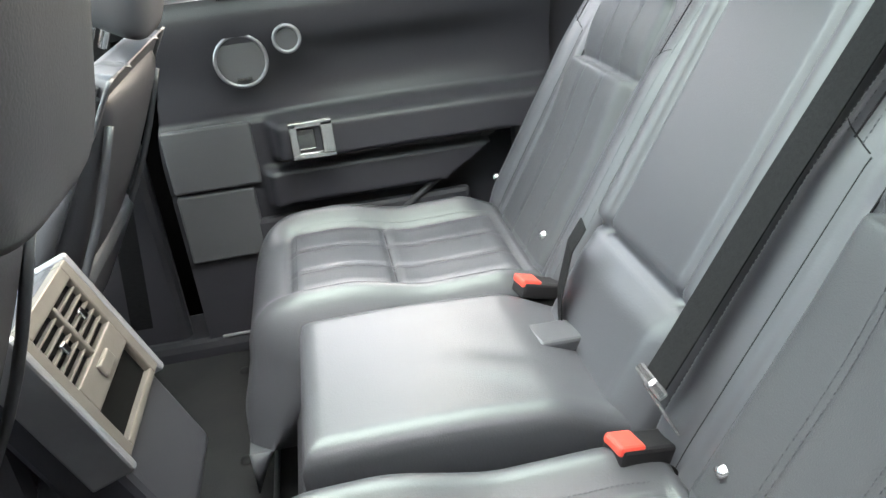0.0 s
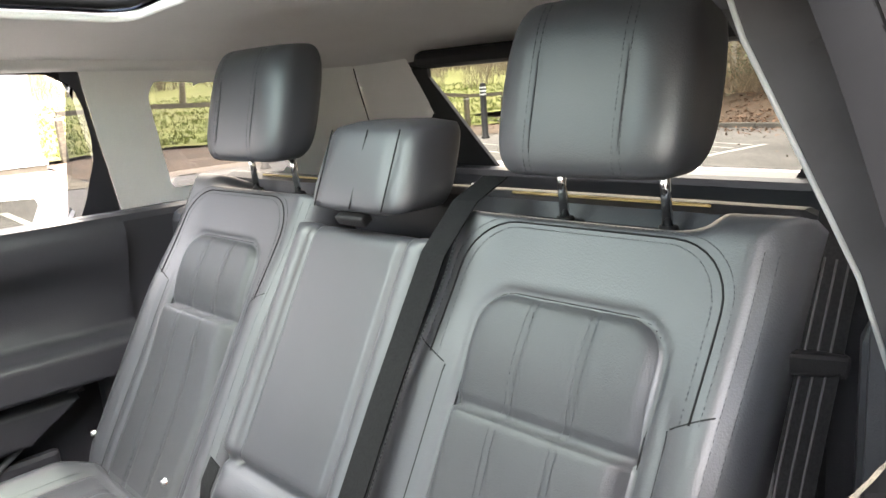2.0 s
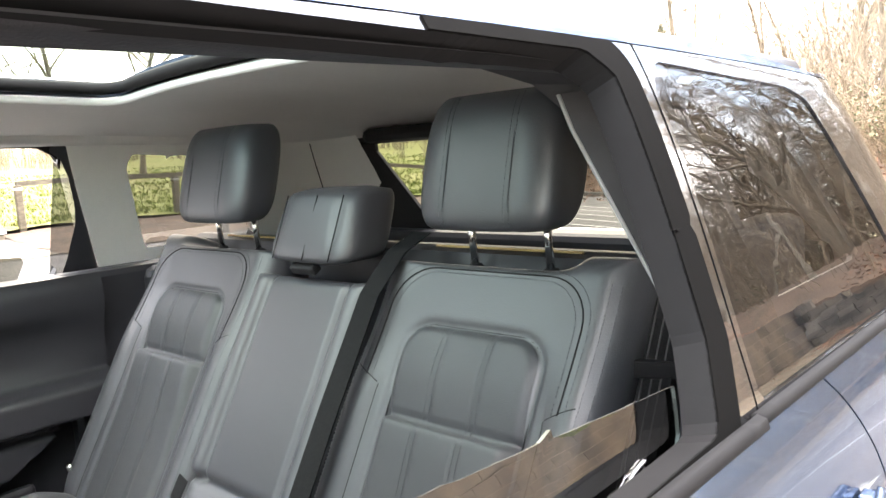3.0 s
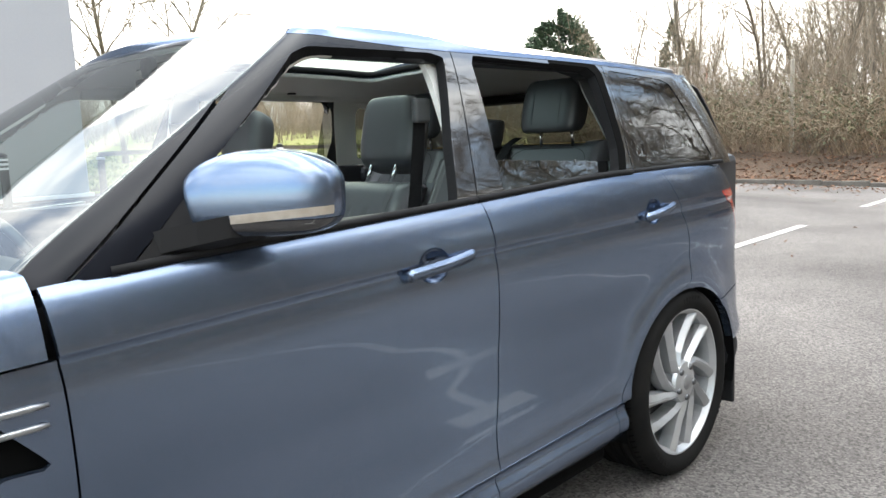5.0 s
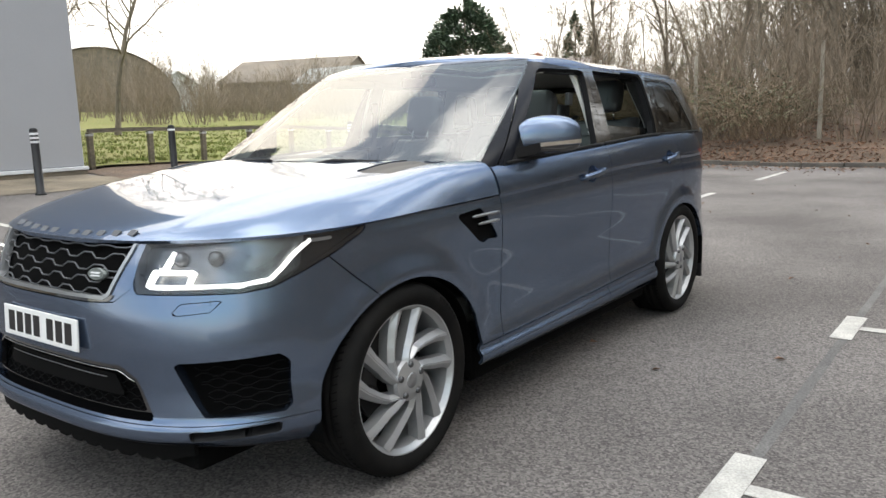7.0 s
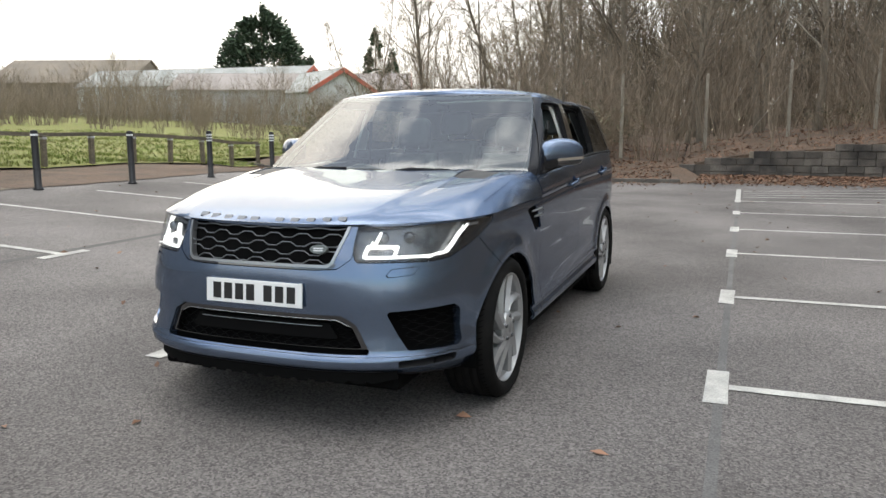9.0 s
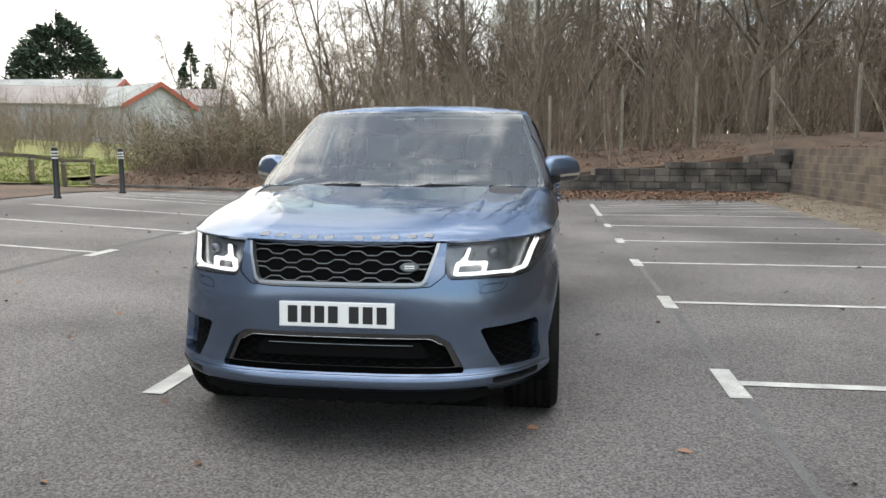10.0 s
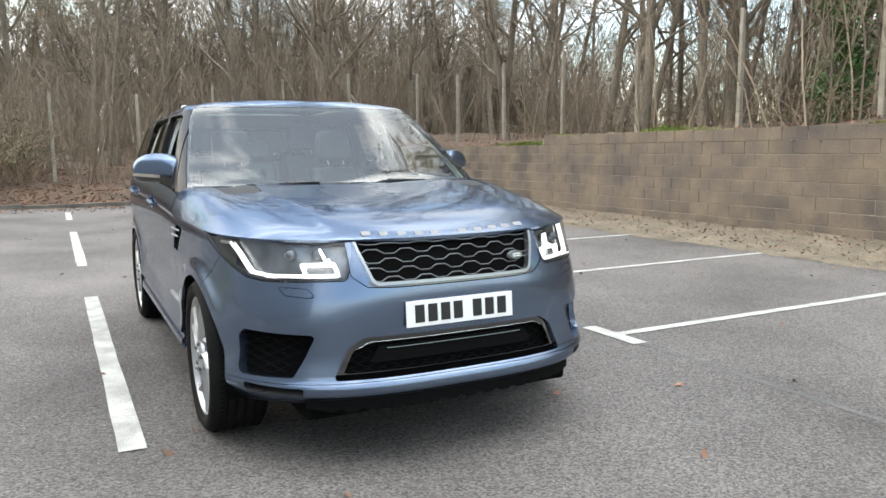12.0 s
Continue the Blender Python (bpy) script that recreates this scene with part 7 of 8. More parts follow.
wheel_c, tilt = Vector((0.43, -0.37, 0.985)), radians(66)
pts = []
for a in np.linspace(0, 2 * math.pi, 49):
    pts.append(wheel_c + Vector((0.19 * math.sin(a) * math.cos(tilt), 0.19 * math.cos(a), 0.19 * math.sin(a) * math.sin(tilt))))
sw = part("steering_wheel", tube(pts, 0.0165, 10), LEATHER, car, "black leather steering wheel", smooth=True)
part("wheel_hub", boxed(-0.05, 0.03, -0.085, 0.085, -0.07, 0.06, 0.03, m=pose(*wheel_c, 0, -24, 0)), BLACK_PLASTIC, sw, "black wheel hub")
for dy in (-0.13, 0.13):
    part("wheel_spoke", boxed(-0.012, 0.012, dy - 0.06, dy + 0.06, -0.018, 0.012, 0.006, m=pose(*wheel_c, 0, -24, 0)), SATIN, sw)
part("column", tube([wheel_c + Vector((0.02, 0, -0.01)), wheel_c + Vector((0.25, 0, -0.06))], 0.05, 12), BLACK_PLASTIC, sw, smooth=True)
mir = part("rear_view_mirror", boxed(0.100, 0.130, -0.12, 0.12, 1.525, 1.585, 0.015), BLACK_PLASTIC, car, "black rear-view mirror")
part("mirror_stalk", boxed(0.115, 0.150, -0.03, 0.03, 1.575, 1.640, 0.012), BLACK_PLASTIC, mir, "black sensor housing")
for side in (1, -1):
    ob = belt("seat_belt", [(-0.315, side * 0.715, 1.42), (-0.30, side * 0.715, 1.30), (-0.25, side * 0.715, 1.0), (-0.2, side * 0.715, 0.55)], (1, 0, 0), (0, 1, 0), car, 0.048)
    part("belt_anchor", boxed(-0.345, -0.285, side * 0.722 - 0.012, side * 0.722 + 0.012, 1.40, 1.47, 0.008), TRIM_GREY, ob, "grey belt anchor")

# side trim between the rear seat and the door opening
for side in (1, -1):
    part("quarter_trim", boxed(-1.52, -1.44, min(side * 0.668, side * 0.875), max(side * 0.668, side * 0.875), 0.72, 1.262, 0.02), TRIM_BLACK, car, "soft black side trim beside the rear seat")

lamp = part("reading_lamp", boxed(-1.10, -0.96, -0.622, -0.560, -0.012, 0.012, 0.006, m=pose(0, 0, 1.610, -8, 0, 0)), HEADLINING, headlining, "pale roof reading lamp")
part("lamp_lens", boxed(-1.095, -1.045, -0.612, -0.570, -0.015, -0.008, 0.003, m=pose(0, 0, 1.610, -8, 0, 0)), TRIM_BLACK, lamp, "dark lamp lens")


# ---- car park markings ----
rng = random.Random(11)


def sheet(x0, x1, y0, y1, step, height, mat, name, label, category, ragged=0.0, kind="structure"):
    """A laid surface that follows a height rule, with an uneven edge."""
    nx, ny = max(1, round((x1 - x0) / step)), max(1, round((y1 - y0) / step))
    verts, faces = [], []
    for i in range(nx + 1):
        for j in range(ny + 1):
            x, y = x0 + (x1 - x0) * i / nx, y0 + (y1 - y0) * j / ny
            if ragged and i in (0, nx):
                x += rng.uniform(-ragged, ragged)
            if ragged and j in (0, ny):
                y += rng.uniform(-ragged, ragged)
            verts.append((x, y, height(x, y)))
    n = ny + 1
    faces = [(i * n + j, (i + 1) * n + j, (i + 1) * n + j + 1, i * n + j + 1) for i in range(nx) for j in range(ny)]
    return tagged(mesh_part(name, verts, faces, mat, smooth=True), label, category, kind=kind)


def painted_line(x0, y0, x1, y1, width, mat=LINE_PAINT, lift=0.006):
    """A strip of road paint with slightly worn edges, 3 mm thick."""
    d = Vector((x1 - x0, y1 - y0, 0))
    length = d.length
    d.normalize()
    s = Vector((-d.y, d.x, 0)) * width / 2
    n = max(2, round(length / 0.25))
    verts, faces = [], []
    for i in range(n + 1):
        p = Vector((x0, y0, 0)) + d * length * i / n
        for k in (-1, 1):
            q = p + s * k * rng.uniform(0.93, 1.05)
            verts.append((q.x, q.y, ground_z(q.x, q.y) + lift))
    faces = [(2 * i, 2 * i + 2, 2 * i + 3, 2 * i + 1) for i in range(n)]
    return tagged(mesh_part("bay_line", verts, faces, mat), "worn white painted parking bay line", "road marking", group="bay markings", kind="structure")


for x in (3.42, 0.94, -1.53, -4.03, -6.35, -8.75, -11.1):
    painted_line(x - 0.29, 2.0, x + 0.29, 2.0, 0.12)
    painted_line(x, 2.06, x, 6.5, 0.09)
for k in range(4):
    painted_line(-12.1 - 0.55 * k, 2.1, -12.6 - 0.95 * k, 6.3, 0.08)
painted_line(-11.4, 2.0, -14.4, 2.0, 0.10)
for a, b in ((1.6, -2.65), (-4.9, -9.5), (-12.2, -14.5)):
    painted_line(a, -1.3, b, -1.3, 0.12)
for k in range(-2, 4):
    x = -0.56 - 2.32 * k
    painted_line(x - 0.29, -4.36, x + 0.29, -4.36, 0.12)
    painted_line(x, -4.42, x, -8.6, 0.09)
for k in range(6):
    painted_line(-9.75 - 0.60 * k, -4.5, -9.7 - 0.75 * k, -8.5, 0.08)
painted_line(-9.5, -4.40, -13.0, -4.40, 0.1)
TAR_OLD = material("old_burnt_line", (0.125, 0.12, 0.115), 0.8, 0, (0.08, 0.077, 0.074), 3, 0.9, detail=8, bump=0.006, bump_scale=95, fine=0.4)
old = painted_line(5.5, 2.02, -12.0, 2.0, 0.05, TAR_OLD, 0.002)
old["label"] = "faint trace of an old burnt off line"
seam = painted_line(8.0, -4.52, -13.0, -4.48, 0.12, TAR, 0.002)
seam["label"] = "dark tar seam across the asphalt"


# ---- banks, verges and the field ----
def lump(x, y, k=1.0):
    return 0.05 * k * (math.sin(1.7 * x + 0.6 * y) + math.sin(2.3 * y - 0.9 * x) + 0.6 * math.sin(4.1 * x + 3.7 * y))


step_top = spline([(-14, 0.55), (-6, 0.50), (-2, 0.36), (0.3, 0.40), (1.0, 0.58), (2.1, 0.78), (4.4, 0.98), (8, 1.40), (9, 1.44), (30, 1.5)])


def bank_back(x, y):
    """The leaf-strewn bank behind the kerb, easing into the trodden path and the ground behind the stepped wall."""
    u = max(0.0, -16.3 - x)
    bank = 0.08 + 0.30 * min(u, 2.6) + 0.04 * max(0.0, u - 2.6)
    path = 0.01 + 0.16 * min(u, 5.4) + 0.02 * max(0.0, u - 5.4)
    if y > 0.31:
        back = max(0.0, -18.72 - x)
        path = float(step_top(y)) - 0.07 + 0.16 * min(back, 3.0) + 0.02 * max(0.0, back - 3)
        return path + lump(x, y) * min(1.0, 0.6 * back)
    k = ease(-3.2, -0.6, y)
    return (bank + (path - bank) * k + lump(x, y) * min(1.0, 0.6 * u)) * ease(-15.2, -12.4, y) + 0.30 * (1 - ease(-15.2, -12.4, y))


def bank_side(x, y):
    """The bank held up by the long wall."""
    base = 1.42 if x < -8.9 else 1.57
    back = max(0.0, y - 8.2)
    return base + 0.045 * min(back, 3.0) + 0.03 * max(0.0, back - 3) + lump(x, y) * min(1.0, back)


def field_z(x, y):
    """The grass field, rising gently away from the car park."""
    return ground_z(x, min(y, -12.5)) + 0.06 + 0.4 * max(-0.05, lump(x, y)) + 0.050 * min(60.0, max(0.0, -12.6 - y))


def verge(x, y):
    t = (y - 6.35) / 1.65
    return ground_z(x, y) + 0.004 + 0.10 * max(0.0, t) ** 0.95 + 0.25 * max(0.0, t) * abs(lump(x, y))


sheet(-46, -16.3, -15.2, 0.3, 0.5, bank_back, SOIL, "soil_bank", "brown leaf-strewn soil bank behind the kerb", "bank")
sheet(-46, -18.72, 0.32, 40, 0.6, bank_back, SOIL, "soil_bank", "bare trodden soil bank rising behind the stepped wall", "bank")
sheet(-18.72, 26, 8.22, 40, 0.7, bank_side, SOIL, "soil_bank", "leaf-covered soil bank above the long wall", "bank")
sheet(-18.6, -16.3, 0.3, 1.1, 0.2, lambda x, y: 0.012 + bank_back(x, 0.29) * (1 - ease(0.3, 1.1, y)), SOIL, "soil_shoulder", "soil spilling off the path beside the wall", "bank")
face_y = [0.32 + 0.35 * i for i in range(110)]
face_v = [(-18.71, y, z) for y in face_y for z in (-0.1, bank_back(-18.72, y))]
face_f = [(2 * i, 2 * i + 2, 2 * i + 3, 2 * i + 1) for i in range(109)]
tagged(mesh_part("soil_face", face_v, face_f, SOIL), "earth packed behind the stepped wall", "bank", kind="structure")
sheet(-18.35, 14, 6.35, 7.98, 0.28, verge, STRAW, "verge", "strip of straw, grit and dead leaves below the wall", "verge", 0.07)
sheet(-18.3, -16.6, 0.6, 6.35, 0.28, lambda x, y: 0.012 + 0.05 * (-16.6 - x), SOIL, "verge", "strip of soil and leaves before the stepped wall", "verge", 0.10)
sheet(-16.3, -4.4, -12.55, -9.55, 0.35, lambda x, y: ground_z(x, y) + 0.015 + 0.3 * max(0, lump(x, y)) * ease(-9.6, -10.4, y), SOIL, "verge", "strip of trodden soil behind the bollards", "verge", 0.10)
sheet(-4.4, 14, -11.95, -9.65, 0.35, lambda x, y: ground_z(x, y) + 0.010, STRAW, "verge", "gritty path before the grey building", "verge", 0.08)
sheet(-16.3, -4.41, -90, -12.5, 0.8, field_z, GRASS, "grass_field", "green winter grass field behind the fence", "field", 0.1)
sheet(-100, -16.3, -90, -14.6, 1.0, field_z, GRASS, "grass_field", "green winter grass field beside the wood", "field")


def kerb_stone():
    bm = boxed(-0.075, 0.075, -0.455, 0.455, -0.05, 0.105, 0.018, 2)
    return bm


kerb = thing("kerb", "low weathered kerb of concrete lengths with leaves behind", "kerb", kind="structure")
stone = part("kerb_stone", kerb_stone(), KERB, kerb)
stone.matrix_world = pose(-15.9, -12.9, ground_z(-16, -12.9), 0, 0, 0)
for i in range(1, 15):
    y = -12.9 + 0.925 * i
    ob = new("kerb_stone", stone.data)
    ob.parent = kerb
    ob.matrix_world = pose(-15.9 - 0.03 * i + rng.uniform(-0.01, 0.01), y, ground_z(-16, y) + rng.uniform(-0.01, 0.006), 0, 0, rng.uniform(-1, 3))


# ---- fences, posts and bollards ----
def fence_post(x, y, z, height, strut):
    """A cast concrete fence post with a tapered cranked top, and a raking strut at some."""
    ob = thing("fence_post", "tall weathered concrete fence post with a raking strut" if strut else "tall weathered concrete fence post with wire holes", "fence post", (x, y, z - 0.2), "concrete fence posts", turn=rng.uniform(-8, 8))
    bm = bmesh.new()
    s = 0.050
    add_box(bm, -s, s, -s, s, 0, height + 0.2, 0.012, 1)
    for v in bm.verts:
        k = v.co.z / (height + 0.2)
        v.co.x *= 1.08 - 0.25 * k
        v.co.y *= 1.08 - 0.25 * k
        v.co.x += 0.03 * math.sin(3 * x) * k
    part("shaft", bm, CONCRETE, ob)
    part("cap", boxed(-0.042, 0.042, -0.042, 0.042, height + 0.19, height + 0.235, 0.018, 1), CONCRETE, ob)
    if strut:
        bm = bmesh.new()
        add_strip(bm, [(0.03, strut * 0.05, height * 0.78), (0.05, strut * 1.25, 0.1)], (1, 0, 0), 0.070, (0, 0.8, 0.6), 0.070)
        part("strut", bm, CONCRETE, ob)
    return ob


POSTS = [(-19.1, -1.5, 2.55, 0), (-20.4, 0.9, 2.3, 0), (-21.0, 3.3, 2.25, -1), (-21.2, 5.7, 2.3, 0), (-21.2, 8.1, 2.3, 1), (-21.0, 10.7, 2.35, 0)]
POSTS += [(-18.0 + 3.0 * i, 10.8, 2.25 + 0.08 * (i % 3), 0) for i in range(10)]
POSTS += [(-18.4, -4.6, 2.2, 0), (-18.6, -7.6, 2.2, 0), (-18.9, -10.4, 2.2, 0)]
for x, y, h, s in POSTS:
    z = bank_side(x, y) if y > 9 and x > -18.7 else bank_back(x, y)
    fence_post(x, y, z, h, s)
wires = thing("fence_wire", "slack rusty strands of fence wire", "fence wire", kind="stuff")
bm = bmesh.new()
run = [(p[0], p[1], (bank_side(*p[:2]) if p[1] > 9 and p[0] > -18.7 else bank_back(*p[:2])), p[2]) for p in POSTS[:16]]
for a, b in zip(run, run[1:]):
    for k in (0.35, 0.65, 0.93):
        pa, pb = Vector((a[0], a[1], a[2] + a[3] * k)), Vector((b[0], b[1], b[2] + b[3] * k))
        mid = (pa + pb) / 2 - Vector((0, 0, 0.06))
        add_tube(bm, [pa, (pa + mid) / 2 - Vector((0, 0, 0.015)), mid, (pb + mid) / 2 - Vector((0, 0, 0.015)), pb], 0.004, 3, False)
part("strand", bm, WIRE, wires)


def bollard(x, y, bands):
    """A round plastic bollard with a flared foot, domed cap and white bands."""
    words = "black plastic bollard with three white reflective bands" if bands == 3 else "black plastic bollard with one white reflective band"
    ob = thing("bollard", words, "bollard", (x, y, ground_z(x, y)), "bollards along the bays")
    part("shaft", lathe([(0, 0), (0.085, 0), (0.085, 0.02), (0.062, 0.05), (0.060, 0.80), (0.060, 0.985), (0.055, 1.01), (0.035, 1.028), (0, 1.032)], "z", sides=24), BOLLARD, ob, smooth=True)
    for k in range(bands):
        z = (0.80 if bands == 3 else 0.93) + 0.062 * k
        part("band", lathe([(0.0605, z), (0.0625, z + 0.002), (0.0625, z + 0.030), (0.0605, z + 0.032)], "z", sides=24), BAND, ob)
    part("lid", lathe([(0.0612, 0.985), (0.0612, 0.993), (0.050, 1.02)], "z", sides=24), BLACK_PLASTIC, ob, smooth=True)
    return ob


for x, y, b in ((-2.26, -9.42, 3), (-4.60, -9.30, 1), (-6.55, -9.05, 1), (-8.90, -9.02, 3), (-11.30, -9.0, 3)):
    bollard(x, y, b)

rail_fence = thing("timber_fence", "low weathered timber post and rail fence with metal straps", "fence")
prev = None
line_pts = [(-4.92 - 1.40 * i, -12.62 - 0.02 * i) for i in range(9)]
for x, y in line_pts:
    z = field_z(x, y) - 0.05
    lean = rng.uniform(-1.5, 1.5)
    bm = boxed(-0.055, 0.055, -0.055, 0.055, -0.1, 0.75, 0.012, 1)
    post = part("post", bm, TIMBER, rail_fence)
    post.matrix_world = pose(x, y, z, lean, lean, rng.uniform(-5, 5))
    strap = boxed(-0.062, 0.062, -0.060, 0.060, 0.665, 0.71, 0.004, 1)
    part("strap", strap, GALV, post)
    if prev:
        a, b = Vector((prev[0], prev[1], prev[2] + 0.77)), Vector((x, y, z + 0.77))
        bm = bmesh.new()
        d = (b - a).normalized()
        add_strip(bm, [a - d * 0.02, (a + b) / 2 + Vector((0, 0, rng.uniform(-0.015, 0.01))), b + d * 0.02], (0, 0, 1), 0.085, (d.y, -d.x, 0), 0.085)
        part("rail", bm, TIMBER, rail_fence)
    prev = (x, y, z)


# ---- buildings ----
def grey_building():
    """A tall building in flat grey cladding on a pale plinth strip over a dirty base course."""
    ob = thing("grey_building", "tall building clad in plain grey panels", "building")
    x0, x1, y0, y1 = -4.38, 14.0, -28.0, -11.92
    z = 0.555
    part("wall", boxed(x0, x1, y0, y1, z + 0.16, 8.6, 0.02, 1), RENDER_GREY, ob, "smooth grey panel cladding")
    part("base_course", boxed(x0 - 0.03, x1, y0, y1 + 0.03, z - 0.3, z + 0.09, 0.01, 1), PLINTH_BRICK, ob, "dirty brown base course")
    part("plinth_strip", boxed(x0 - 0.055, x1, y0, y1 + 0.055, z + 0.09, z + 0.16, 0.008, 1), PLINTH, ob, "pale metal plinth strip")
    part("parapet", boxed(x0 - 0.06, x1 + 0.06, y0 - 0.06, y1 + 0.06, 8.6, 8.78, 0.02, 1), PLINTH, ob)
    return ob


grey_building()


def shed(name, label, at, turn, length, depth, eave, ridge, wall_mat, roof_mat, barge=None, doors=()):
    """A pitched-roof shed, its gable towards +y; the ridge runs along y."""
    ob = thing(name, label, "shed", at, turn=turn)
    w = depth / 2
    v = [(-w, 0, -1), (w, 0, -1), (w, 0, eave), (0, 0, ridge), (-w, 0, eave)]
    v += [(x, -length, z) for x, _, z in v]
    mesh_part("wall", v, [(0, 1, 2, 3, 4), (9, 8, 7, 6, 5), (1, 6, 7, 2), (4, 9, 5, 0)], wall_mat, ob)
    for s in (-1, 1):
        bm = bmesh.new()
        over = 1.06
        add_strip(bm, [(0, 0.4, ridge + 0.1), (0, -length - 0.4, ridge + 0.1)], (1, 0, 0), 0.2, (0, 0, 1), 0.1)
        q = [(0, 0.35, ridge + 0.05), (s * w * over, 0.35, eave - (ridge - eave) * (over - 1) + 0.05),
             (s * w * over, -length - 0.35, eave - (ridge - eave) * (over - 1) + 0.05), (0, -length - 0.35, ridge + 0.05)]
        vs = [bm.verts.new(p) for p in q] + [bm.verts.new((p[0], p[1], p[2] + 0.12)) for p in q]
        for f in ((0, 1, 2, 3), (7, 6, 5, 4), (0, 4, 5, 1), (1, 5, 6, 2), (2, 6, 7, 3)):
            bm.faces.new([vs[i] for i in f])
        part("roof", bm, roof_mat, ob)
        if barge:
            bm = bmesh.new()
            add_strip(bm, [(0, 0.42, ridge - 0.05), (s * w * over, 0.42, eave - 0.05)], (0, 0.02, 1), 0.5, (0, 1, 0), 0.08)
            part("barge_board", bm, barge, ob)
    for d in doors:
        part("door", boxed(*d, 0.03, 1), SHED_BLUE, ob, "blue sheeted door")
    return ob


def far(direction, dist):
    return 5.4 + dist * math.cos(radians(direction)), 1.5 + dist * math.sin(radians(direction))


x, y = far(210.5, 96)
shed("industrial_shed", "pale shed with red barge boards and blue doors", (x, y, 0.4), 6, 30, 9, 6.6, 8.8, SHED_WHITE, SHED_ROOF, SHED_RED, ((4.45, 4.6, -14, -2, -1, 5.6), (-3.4, 3.2, 0.0, 0.12, -1, 5.2)))
x, y = far(216.5, 118)
shed("industrial_shed", "long pale shed with a grey sheet roof", (x, y, 0.4), 4, 22, 14, 7.4, 9.8, SHED_WHITE, SHED_ROOF)
x, y = far(221.5, 125)
shed("industrial_shed", "low brown-roofed shed behind bare scrub", (x, y, 0.4), 20, 20, 16, 8.0, 11.6, HUT_BROWN, HUT_BROWN)
x, y = far(203.5, 92)
shed("industrial_shed", "low shed with rusty red roof edges behind scrub", (x, y, 0.4), 24, 26, 10, 5.6, 7.6, SHED_WHITE, SHED_RUST, SHED_RED)
x, y = far(208.2, 84)
shed("industrial_shed", "small white shed with red barge boards", (x, y, 0.4), -32, 12, 8, 5.2, 7.6, SHED_WHITE, SHED_ROOF, SHED_RED)


def arched_barn(at, turn, radius, length):
    """A barn under one curved roof, its gable end bricked in."""
    ob = thing("arched_barn", "old barn with a curved brown sheet roof", "barn", at, turn=turn)
    n = 16
    verts, faces = [], []
    for y in (0, -length):
        for k in range(n + 1):
            a = math.pi * (0.08 + 0.84 * k / n)
            verts.append((radius * math.cos(a), y, radius * 0.85 * math.sin(a)))
    faces = [(k, k + 1, n + 2 + k, n + 1 + k) for k in range(n)]
    mesh_part("roof", verts, faces, HUT_BROWN, ob, smooth=True)
    mesh_part("gable", [(v[0] * 0.985, -0.3, v[2] * 0.985) for v in verts[:n + 1]] + [(-radius, -0.3, -1), (radius, -0.3, -1)], [tuple(range(n + 1)) + (n + 1, n + 2)], PLINTH_BRICK, ob)
    return ob


x, y = far(238.6, 88)
arched_barn((x, y, 3.2), -28, 8.2, 24)
x, y = far(233.8, 100)
shed("industrial_shed", "white roofed shed beside the curved barn", (x, y, 0.4), 10, 16, 9, 6.0, 8.0, SHED_WHITE, SHED_WHITE)


# ---- trees, scrub and leaves ----
def stroke(V, F, pts, radii, sides=3):
    """Adds a tapered branch to lists of vertices and faces."""
    base = len(V)
    n = len(pts)
    for i, p in enumerate(pts):
        d = (pts[min(i + 1, n - 1)] - pts[max(i - 1, 0)])
        if d.length < 1e-6:
            d = Vector((0, 0, 1))
        d.normalize()
        ref = d.cross(Vector((0.31, 0.95, 0.05))).normalized()
        side = d.cross(ref)
        for k in range(sides):
            a = 2 * math.pi * k / sides
            V.append(p + (ref * math.cos(a) + side * math.sin(a)) * radii[i])
    for i in range(n - 1):
        for k in range(sides):
            a, b = base + i * sides + k, base + i * sides + (k + 1) % sides
            F.append((a, b, b + sides, a + sides))


def wander(r, start, direction, length, segments, droop=0.0, jitter=0.16):
    pts, d, p = [start.copy()], direction.normalized(), start.copy()
    for i in range(segments):
        d = (d + Vector((r.gauss(0, jitter), r.gauss(0, jitter), r.gauss(0, jitter) + droop))).normalized()
        p = p + d * (length / segments)
        pts.append(p.copy())
    return pts


def taper(r0, r1, n):
    return [r0 + (r1 - r0) * i / (n - 1) for i in range(n)]


def along(pts, t):
    k = t * (len(pts) - 1)
    i = min(int(k), len(pts) - 2)
    return pts[i].lerp(pts[i + 1], k - i), (pts[i + 1] - pts[i]).normalized()


